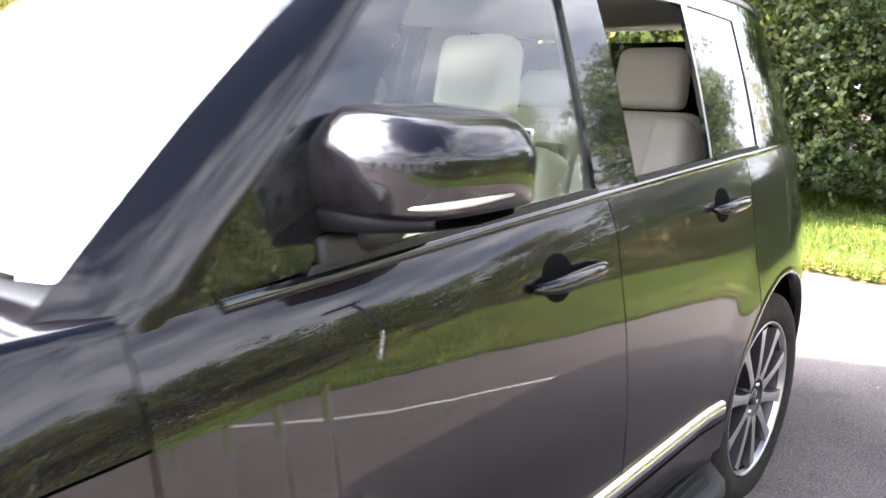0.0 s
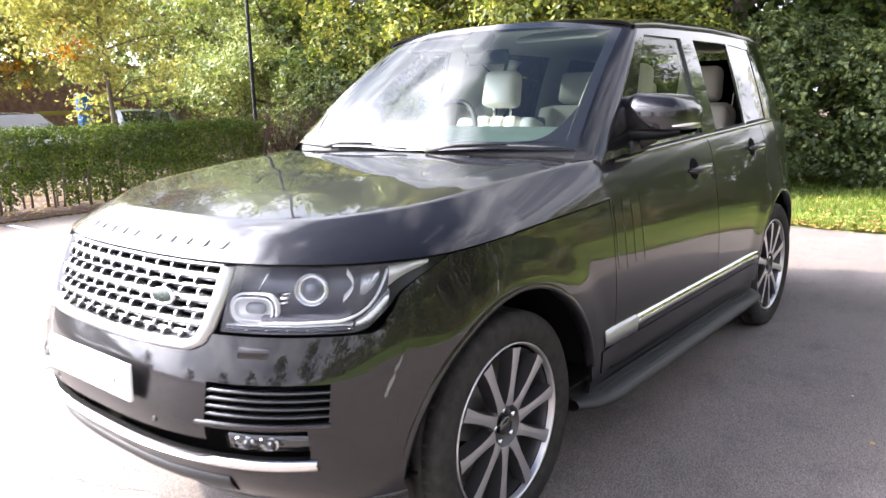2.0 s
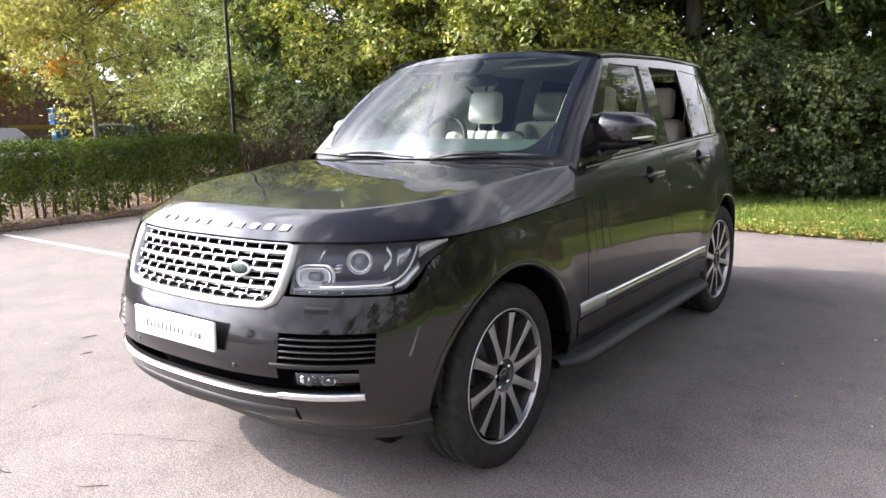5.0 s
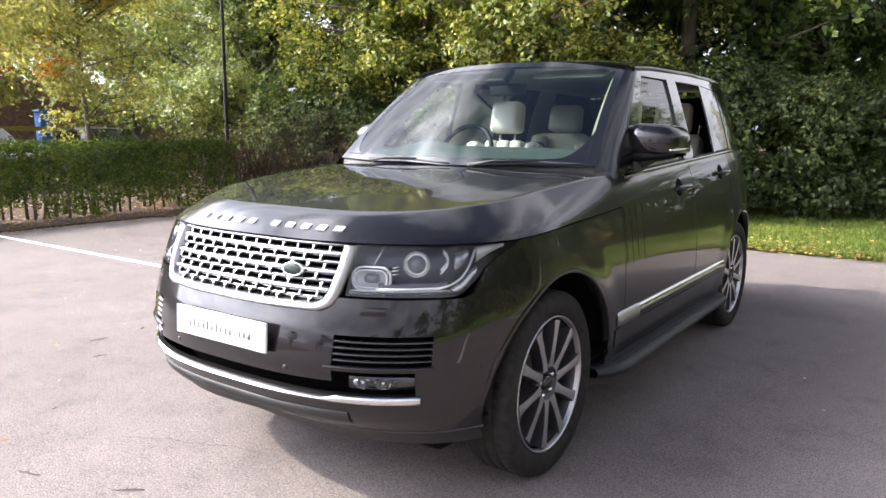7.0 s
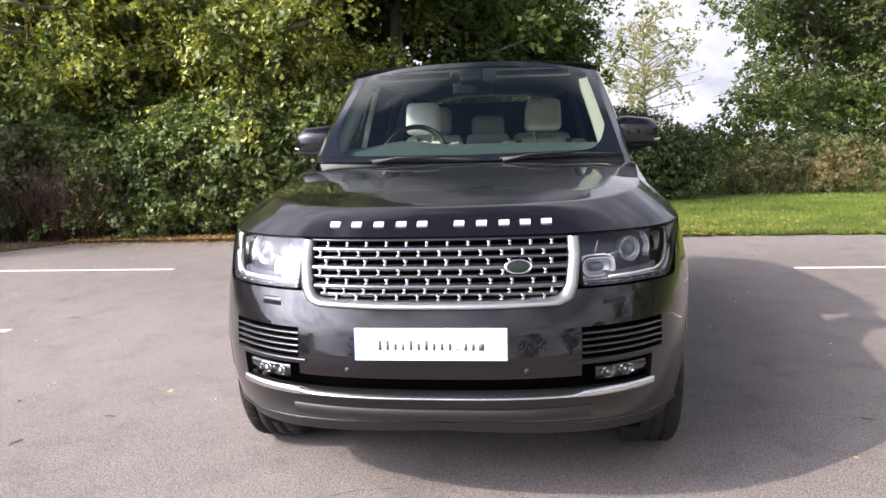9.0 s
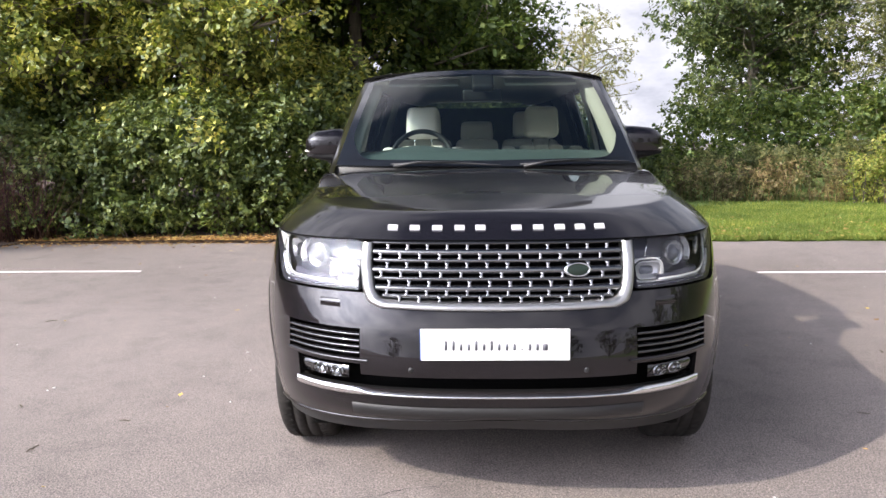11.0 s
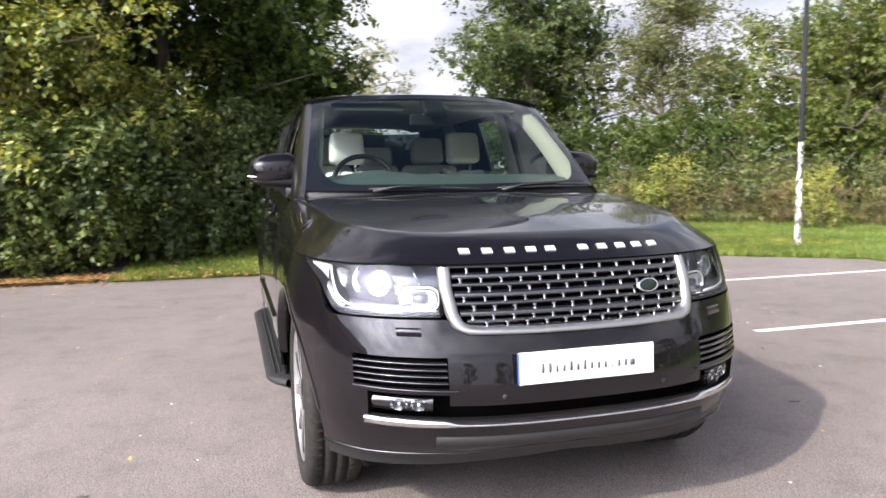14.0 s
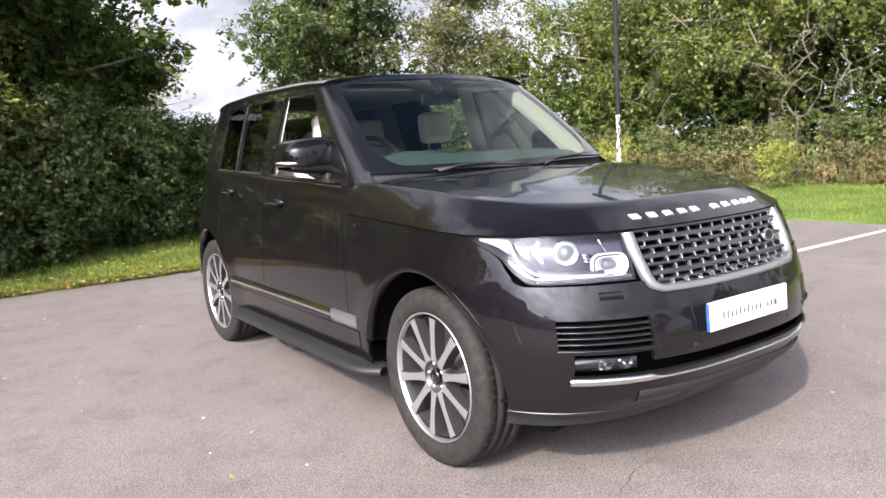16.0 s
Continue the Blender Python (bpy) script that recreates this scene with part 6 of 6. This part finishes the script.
TYRE = lathe([(0.87 * x, r) for x, r in [(-0.10, 0.285), (-0.128, 0.300), (-0.137, 0.335), (-0.132, 0.368), (-0.118, 0.385), (-0.10, 0.390), (-0.062, 0.392), (-0.060, 0.384), (-0.052, 0.384), (-0.050, 0.392),
              (-0.006, 0.392), (-0.004, 0.384), (0.004, 0.384), (0.006, 0.392), (0.050, 0.392), (0.052, 0.384), (0.060, 0.384), (0.062, 0.392), (0.10, 0.390), (0.118, 0.385), (0.132, 0.368), (0.137, 0.335), (0.128, 0.300), (0.112, 0.287), (0.09, 0.284)]], 72)
RIM = lathe([(-0.11, 0.275), (-0.09, 0.26), (0.03, 0.255), (0.075, 0.262), (0.085, 0.266)], 64)
RIM_EDGE = lathe([(0.085, 0.274), (0.100, 0.279), (0.107, 0.2825), (0.107, 0.2860), (0.100, 0.2872)], 64)
DISC = lathe([(-0.01, 0.0), (-0.01, 0.18), (-0.03, 0.19), (-0.03, 0.255)], 48)
HUBCAP = lathe([(0.094, 0.0), (0.092, 0.028), (0.086, 0.033), (0.07, 0.034)], 32)
HUBRING = lathe([(0.056, 0.0), (0.066, 0.034), (0.070, 0.066), (0.090, 0.074), (0.094, 0.080), (0.080, 0.088), (0.05, 0.09)], 40)
NUT = lathe([(0.088, 0.0), (0.088, 0.009), (0.076, 0.011), (0.06, 0.011)], 6)
for me, mt in ((TYRE, RUBBER), (RIM, ALLOY_DARK), (RIM_EDGE, ALLOY), (DISC, material("brake_disc", (0.22, 0.21, 0.20), 0.45, 0.8)), (HUBCAP, BLACK_GLOSS), (HUBRING, ALLOY_DARK), (NUT, CHROME)):
    me.materials.append(mt)
SPOKE = spoke_mesh()


def tread_blocks():
    """Transverse grooves on the shoulders, as one mesh of thin dark ribs."""
    bm = bmesh.new()
    for k in range(64):
        a = 2 * math.pi * k / 64
        for x in (-0.073, 0.073):
            one = box(0.036, 0.010, 0.004, (0, 0, 0))
            bmesh.ops.transform(one, matrix=pose(0, 0, 0, math.degrees(a), 0, 0) @ pose(x, 0, 0.3898, 0, math.copysign(3, x), 14), verts=one.verts)
            me = bpy.data.meshes.new("t")
            one.to_mesh(me)
            one.free()
            bm.from_mesh(me)
            bpy.data.meshes.remove(me)
    me = bpy.data.meshes.new("tread")
    bm.to_mesh(me)
    bm.free()
    me.materials.append(RUBBER)
    return me


TREAD = tread_blocks()


def wheel(s, y, spin, steer=0.0):
    w = new("wheel")
    w.parent = car
    w.location = (s * 0.822, y, HUB_Z + 0.004)
    w.rotation_euler = (0, 0, radians(steer) + (0 if s > 0 else math.pi))
    ty = part("tyre", TYRE, None, w, "black low-profile tyre")
    part("tread", TREAD, None, ty)["kind"] = "stuff"
    part("rim_barrel", RIM, None, w)
    part("rim_edge", RIM_EDGE, None, w, "polished alloy rim edge")
    part("brake_disc", DISC, None, w)
    part("hub_ring", HUBRING, None, w)
    part("hub_cap", HUBCAP, None, w, "small black hub cap")
    for k in range(5):
        n = part("wheel_nut", NUT, None, w)
        a = radians(72 * k + spin + 18)
        n.location = (0, 0.056 * math.cos(a), 0.056 * math.sin(a))
    for k in range(10):
        o = part("spoke", SPOKE, None, w, "polished alloy spoke")
        o.location = (0.090, 0, 0)
        o.rotation_euler = (radians(36 * k + spin), 0, 0)


wheel(1, 0.0, 8, 0)
wheel(1, WB, 20)
wheel(-1, 0.0, 12, 0)
wheel(-1, WB, 30)

# --- underbody ---
part("underbody", box(1.5, 4.3, 0.12, (0, 1.6, 0.30), 0.03), DARK, car)
part("engine_bay_floor", box(1.0, 1.0, 0.5, (0, -0.10, 0.62), 0.05), DARK, car)

# --- cabin ---
part("cabin_floor", box(1.55, 3.2, 0.06, (0, 2.3, 0.42)), CARPET, car)
for s in (1, -1):
    ys = lines(0.75, 3.0, step=0.15)
    P = np.stack([np.stack([half(ys, np.full(len(ys), z)) * 0 + x, ys, belt(ys) + dz], -1) for x, dz, z in ((0.83, 0.004, 1.0), (0.815, -0.01, 1.0), (0.79, -0.12, 1.0), (0.78, -0.30, 1.0), (0.78, -0.80, 1.0))])
    panel("door_lining", mirrored(P, s), LEATHER, 0, "cream door lining", centre=(s * 2, 2, 0.9))
    # pale inner faces of the pillars
    for a, b, n in ((0, 1, 5), (2, 4, 4), (8, None, 8)):
        cb = cols[b] if b else slant(3.25, 3.15)
        Pp = cabin_patch(cols[a], cb, lambda y: float(belt(y)) if y > 1 else 1.25, railz, n, 14, -0.035)
        panel("pillar_lining", mirrored(Pp, s), LINER, 0, "pale pillar lining", centre=(s * 3, 2, 1.5))


for s in (1, -1):
    vs = np.linspace(0.07, 0.97, 20)
    a = screen(np.full(20, 0.985), vs) + np.array([0, 0.03, -0.02])
    b = screen(np.full(20, 0.895), vs) + np.array([0, 0.055, -0.03])
    c = screen(np.full(20, 0.90), vs) + np.array([0, 0.17, -0.05])
    panel("pillar_lining", mirrored(np.stack([a, b, c]), s), LINER, 0, "pale pillar lining", centre=(s * 3, 2, 1.5))


def dash():
    prof = [(0.58, 1.262), (0.72, 1.318), (0.93, 1.338), (1.06, 1.300), (1.10, 1.19), (1.06, 1.05), (1.14, 0.98), (1.08, 0.75), (0.95, 0.5)]
    P = np.zeros((len(prof), 25, 3))
    for i, (y, z) in enumerate(prof):
        for j, u in enumerate(np.linspace(-1, 1, 25)):
            hump = 0.030 * math.exp(-((u * 0.8 + 0.38) / 0.16) ** 2) if i in (2, 3) else 0
            P[i, j] = (0.80 * u, y + 0.06 * u * u * (i < 3), z - 0.012 * u * u + hump)
    panel("dashboard", P, DASH, 0, "dark leather dashboard, windscreen reflection put into its teal colour", centre=(0, 0.7, 0.5))


dash()
sw = new("steering_wheel")
sw.parent = car
a = np.linspace(0, 2 * np.pi, 49)
part("rim", tube([(0.19 * math.cos(t), 0.19 * math.sin(t), 0) for t in a], 0.016, 10), BLACK_TRIM, sw)
part("boss", box(0.15, 0.12, 0.05, (0, -0.02, -0.02), 0.02, 3), BLACK_TRIM, sw)
for ang in (0, 180, 270):
    t = radians(ang)
    part("spoke", tube([(0.05 * math.cos(t), 0.05 * math.sin(t), -0.01), (0.18 * math.cos(t), 0.18 * math.sin(t), 0)], 0.014, 8), SATIN if ang == 270 else BLACK_TRIM, sw)
sw.location, sw.rotation_euler = (-0.38, 1.30, 1.285), (radians(62), 0, 0)
part("steering_column", tube([(-0.38, 1.28, 1.275), (-0.38, 1.05, 1.16)], 0.04, 10), BLACK_TRIM, car)


def seat(x, y, name="front_seat"):
    t = new(name)
    t.parent = car
    t.location = (x, y, 0)
    part("seat_cushion", turned(box(0.54, 0.52, 0.20, (0, 0, 0), 0.07, 4), 6, 0, 0, (0, 0, 0.72)), LEATHER, t)
    for sx in (-0.235, 0.235):
        part("seat_bolster", turned(box(0.11, 0.16, 0.58, (0, 0, 0), 0.05, 4), -17, 0, 0, (sx, 0.27, 1.06)), LEATHER, t)
    for sx in (-0.10, 0.0, 0.10):
        part("backrest_flute", turned(box(0.108, 0.13, 0.60, (0, 0, 0), 0.035, 3), -17, 0, 0, (sx, 0.285, 1.06)), LEATHER, t)
    part("backrest_shell", turned(box(0.50, 0.06, 0.62, (0, 0, 0), 0.03, 3), -17, 0, 0, (0, 0.37, 1.05)), DASH, t)
    part("headrest", turned(box(0.245, 0.12, 0.22, (0, 0, 0), 0.05, 4, 0.94), -10, 0, 0, (0, 0.375, 1.515)), LEATHER, t, "cream leather headrest")
    for sx in (-0.06, 0.06):
        part("headrest_post", tube([(sx, 0.37, 1.33), (sx, 0.375, 1.45)], 0.008, 8), CHROME, t)


for x in (0.435, -0.40):
    seat(x, 1.50)
bench = new("rear_seat")
bench.parent = car
part("seat_cushion", turned(box(1.34, 0.52, 0.22, (0, 0, 0), 0.08, 4), 6, 0, 0, (0, 2.42, 0.76)), LEATHER, bench)
for x, w in ((-0.44, 0.46), (0, 0.36), (0.44, 0.46)):
    part("backrest", turned(box(w, 0.18, 0.66, (0, 0, 0), 0.07, 4), -20, 0, 0, (x, 2.76, 1.08)), LEATHER, bench)
    part("headrest", turned(box(0.28, 0.12, 0.22 if x else 0.16, (0, 0, 0), 0.05, 4, 0.94), -12, 0, 0, (x, 2.88, 1.52 if x else 1.47)), LEATHER, bench, "cream leather headrest")
for sx in (-0.60, 0.60):
    part("bolster", turned(box(0.14, 0.22, 0.62, (0, 0, 0), 0.06, 4), -20, 0, 0, (sx, 2.70, 1.08)), LEATHER, bench)
part("rear_view_mirror", box(0.24, 0.03, 0.07, (0, 1.18, 1.665), 0.015, 3), BLACK_TRIM, car)
part("sensor_pod", turned(box(0.13, 0.14, 0.05, (0, 0, 0), 0.02, 3), 38, 0, 0, (0, 1.10, 1.735)), BLACK_TRIM, car)
for x in (-0.36, 0.36):
    part("sun_visor", turned(box(0.44, 0.17, 0.02, (0, 0, 0), 0.009, 2), 14, 0, 0, (x, 1.30, 1.752)), LINER, car)


# ---- small ground cover ----
def inside(poly, P):
    x, y = P[:, 0], P[:, 1]
    r = np.zeros(len(P), bool)
    for (x0, y0), (x1, y1) in zip(poly, poly[1:] + poly[:1]):
        hit = (y0 > y) != (y1 > y)
        r ^= hit & (x < (x1 - x0) * (y - y0) / (y1 - y0 + 1e-12) + x0)
    return r


def grass():
    rng = np.random.default_rng(71)
    lawn_shape = lawn_edge + [(30, -30), (30, 40), (-2.6, 40)]
    P = np.r_[np.c_[rng.uniform(-2.6, 9, 66000), rng.uniform(6.4, 11.5, 66000)], np.c_[rng.uniform(5, 13.5, 44000), rng.uniform(-1, 12.5, 44000)]]
    P = P[inside(lawn_shape, P)]
    edge = np.array(lawn_edge)
    e = edge[rng.integers(0, 66, 9000)] + rng.normal(0, 0.035, (9000, 2))
    P = np.r_[P, e]
    n = len(P)
    h, a = rng.uniform(0.03, 0.075, n), rng.uniform(0, 2 * np.pi, n)
    lean = rng.normal(0, 0.022, (n, 2))
    w = 0.007
    base = np.c_[P, np.full(n, 0.025)]
    d = np.c_[np.cos(a), np.sin(a), np.zeros(n)] * w
    tip = base + np.c_[lean, h]
    V = np.stack([base - d, base + d, tip + d * 0.3, tip - d * 0.3], 1).reshape(-1, 3)
    tagged(part("grass", leaf_mesh("grass", V), GRASS), "short green lawn grass blades", "grass", kind="stuff")


def litter():
    rng = np.random.default_rng(72)
    on_bed = np.c_[rng.uniform(-11.5, -2.6, 9000), rng.uniform(-2, 7.6, 9000)]
    bed_shape = [(-12, -30)] + bed_edge + [(-2.6, 9), (-12, 9)]
    on_bed = on_bed[inside(bed_shape, on_bed)]
    edge = np.array(bed_edge)
    spill = edge[rng.integers(70, len(edge), 3600)] + rng.normal(0, 0.22, (3600, 2))
    verge = np.c_[rng.uniform(-7.4, -2.4, 3800), 6.72 + np.abs(rng.normal(0, 0.26, 3800))]
    verge = verge[verge[:, 1] > 6.72 - 1.27 * np.minimum(verge[:, 0] + 6.4, 0)]
    on_lawn = np.c_[rng.uniform(-2.6, 9, 900), 6.55 + np.abs(rng.normal(0, 1.3, 900))]
    rim = np.c_[rng.uniform(-2.6, 3.0, 1500), 6.78 + rng.normal(0, 0.17, 1500)]
    on_lot = np.c_[rng.uniform(-8, 7, 170), rng.uniform(-3, 6.6, 170)]
    on_lot = on_lot[(np.abs(on_lot[:, 0]) > 1.05) | (on_lot[:, 1] < -1.1)]
    V = []
    for P, z, size in ((on_bed, 0.036, 0.065), (spill, 0.012, 0.055), (verge, 0.048, 0.06), (on_lawn, 0.075, 0.07), (rim, 0.05, 0.06), (on_lot, 0.012, 0.045)):
        C = np.c_[P, np.full(len(P), z) + rng.uniform(0, 0.012, len(P))]
        q = leaf_cloud(C, size, rng, 0.0, 0.7)
        q = q.reshape(-1, 4, 3)
        q[:, :, 2] = C[:, None, 2] + (q[:, :, 2] - C[:, None, 2]) * 0.22
        V.append(q.reshape(-1, 3))
    tagged(part("fallen_leaves", leaf_mesh("fallen_leaves", np.concatenate(V)), LITTER), "scattered dry brown and yellow fallen leaves", "leaves", kind="stuff")


TWIGS = ((-0.36, -1.14, 25, 0.16), (-2.11, -0.25, 70, 0.10), (-2.46, -0.05, 80, 0.14), (-0.83, -1.30, 30, 0.15), (-1.84, 0.10, 10, 0.07), (-2.5, 0.30, 120, 0.09), (2.6, 1.3, 60, 0.10), (1.9, 0.2, 150, 0.08), (-3.4, 2.2, 40, 0.12))


def twig(x, y, turn, length, seed):
    rng = np.random.default_rng(seed)
    k = np.linspace(-0.5, 0.5, 6)
    pts = [(length * q, 0.10 * length * math.sin(4 * q + seed) + rng.normal(0, 0.003), 0.006) for q in k]
    t = thing("fallen_twig", "thin dark fallen twig lying on the asphalt", "twig", "fallen twigs", at=(x, y, 0))
    t.rotation_euler = (0, 0, radians(turn))
    part("stem", tube(pts, [0.0012, 0.0025, 0.003, 0.003, 0.0025, 0.0012], 6), BARK, t)
    part("side_stem", tube([pts[2], (pts[2][0] + 0.05 * length, pts[2][1] + 0.14 * length, 0.008)], [0.0022, 0.001], 5), BARK, t)


def stones():
    """Small pale stones and grit lying about the car park."""
    rng = np.random.default_rng(77)
    bm = bmesh.new()
    for _ in range(150):
        x, y = rng.uniform(-7.5, 7.0), rng.uniform(-3.2, 6.4)
        if abs(x) < 1.05 and -1.0 < y < 4.2:
            continue
        r = rng.uniform(0.004, 0.011)
        one = bmesh.new()
        bmesh.ops.create_icosphere(one, subdivisions=1, radius=r)
        for v in one.verts:
            v.co = Vector((v.co.x * rng.uniform(0.7, 1.3) + x, v.co.y * rng.uniform(0.7, 1.3) + y, max(0.0, v.co.z * 0.6 + r * 0.4)))
        me = bpy.data.meshes.new("t")
        one.to_mesh(me)
        one.free()
        bm.from_mesh(me)
        bpy.data.meshes.remove(me)
    tagged(part("pale_grit", bm, GRIT, smooth=False), "small pale stones scattered on the asphalt", "stones", kind="stuff")


def crack(x, y, turn, length, seed):
    """A hairline crack in the asphalt, a thin dark ribbon with a ragged edge."""
    rng = np.random.default_rng(seed)
    n = 40
    bm = bmesh.new()
    rows, off = [], 0.0
    for k in range(n + 1):
        off += rng.normal(0, 0.012)
        w = 0.0020 * math.sin(math.pi * k / n) ** 0.5 * rng.uniform(0.5, 1.5)
        rows.append([bm.verts.new((length * (k / n - 0.5), off + q * w, 0.003)) for q in (-1, 1)])
    for a, b in zip(rows, rows[1:]):
        bm.faces.new((a[0], b[0], b[1], a[1]))
    ob = part("asphalt_crack", bm, CRACK, smooth=False)
    ob.matrix_world = pose(x, y, 0, 0, 0, turn)
    tagged(ob, "hairline dark crack in the worn asphalt", "crack", "asphalt cracks", "structure")


grass()
litter()
stones()
for k, (x, y, turn, length) in enumerate(((-0.45, -0.75, 28, 1.5), (-2.7, 2.6, 15, 1.4))):
    crack(x, y, turn, length, k + 90)
for k, (x, y, turn, length) in enumerate(TWIGS):
    twig(x, y, turn, length * 0.8, k)


# ---- beyond the hedge: parked cars, a wheeled bin, a rail standing for a bank and a brick wall ----
def plain_car(x, y, turn, paint, label):
    t = thing("parked_car", label, "car", "cars behind the hedge", at=(x, y, 0))
    t.rotation_euler = (0, 0, radians(turn))
    prof = [(-2.0, 0.35), (-2.05, 0.62), (-1.9, 0.78), (-0.95, 0.93), (-0.35, 1.38), (0.2, 1.45), (1.1, 1.42), (1.75, 1.05), (2.0, 0.95), (2.05, 0.5), (2.0, 0.3)]
    P = np.zeros((len(prof), 9, 3))
    for i, (py, pz) in enumerate(prof):
        for j, u in enumerate(np.linspace(-1, 1, 9)):
            w = 0.86 - 0.18 * max(0, pz - 0.9) / 0.5
            P[i, j] = (u * w, py, pz - 0.05 * abs(u) ** 4)
    part("body", sheet(P, (0, 0, 0.2)), paint, t)
    for s in (1, -1):
        side = [(py, pz) for py, pz in prof]
        bm = bmesh.new()
        bm.faces.new([bm.verts.new((s * (0.86 - 0.18 * max(0, pz - 0.9) / 0.5), py, pz - 0.05)) for py, pz in side])
        part("body_side", bm, paint, t, smooth=False)
        bm = bmesh.new()
        bm.faces.new([bm.verts.new((s * (0.872 - 0.18 * max(0, pz - 0.9) / 0.5), py, pz)) for py, pz in ((-0.75, 0.93), (-0.30, 1.30), (1.05, 1.33), (1.5, 0.98))])
        part("side_window", bm, BLACK_GLOSS, t, smooth=False)
        for wy in (-1.3, 1.25):
            w = part("wheel", lathe([(-0.1, 0.0), (-0.1, 0.3), (0.1, 0.3), (0.1, 0.0)], 24), RUBBER, t)
            w.location = (s * 0.78, wy, 0.30)
    Q = np.array([[(u * 0.66, -0.93 + 0.01, 0.95) for u in np.linspace(-1, 1, 5)], [(u * 0.60, -0.36 - 0.01, 1.375) for u in np.linspace(-1, 1, 5)]])
    part("windscreen", sheet(Q + np.array([0, -0.01, 0.012]), (0, 1, 0)), BLACK_GLOSS, t)
    return t


plain_car(-17.2, 8.6, 80, material("dark_blue_paint", (0.03, 0.04, 0.06), 0.3, 0.3, 1.0), "dark hatchback parked behind the hedge")
plain_car(-16.6, 5.0, 100, material("dark_grey_paint", (0.05, 0.05, 0.055), 0.3, 0.5, 1.0), "dark grey car parked behind the hedge")
wb = thing("wheeled_bin", "blue plastic wheeled bin behind the hedge", "bin", at=(-19.4, 8.15, 0.74))
part("body", box(0.30, 0.32, 1.1, (0, 0, 0.55), 0.03, 2, 1.15), material("blue_plastic", (0.03, 0.13, 0.42), 0.45), wb)
part("lid", box(0.37, 0.40, 0.07, (0, 0, 1.13), 0.02), material("dark_blue_plastic", (0.025, 0.10, 0.34), 0.45), wb)
part("platform", box(0.9, 0.9, 0.74, (0, 0, -0.37), 0.02), BRICK_FAR, wb)
# rail and posts are added in place of a sunlit yellow-green bank
bar = thing("barrier", "low yellow rail standing in for a sunlit grass bank", "barrier", at=(-18.7, 7.6, 0))
part("rail", box(0.08, 2.2, 0.12, (0, 0, 1.38), 0.01), material("sunlit_bank_yellow", (0.24, 0.20, 0.03), 0.6), bar)
for y in (-1.0, 1.0):
    part("post", box(0.07, 0.07, 1.34, (0, y, 0.67), 0.008), POST, bar)
tagged(part("wall_far", box(0.3, 26, 2.9, (-22.5, 6, 1.45), 0.02), BRICK_FAR, smooth=False), "brown brick wall beyond the hedge", "wall", kind="structure")
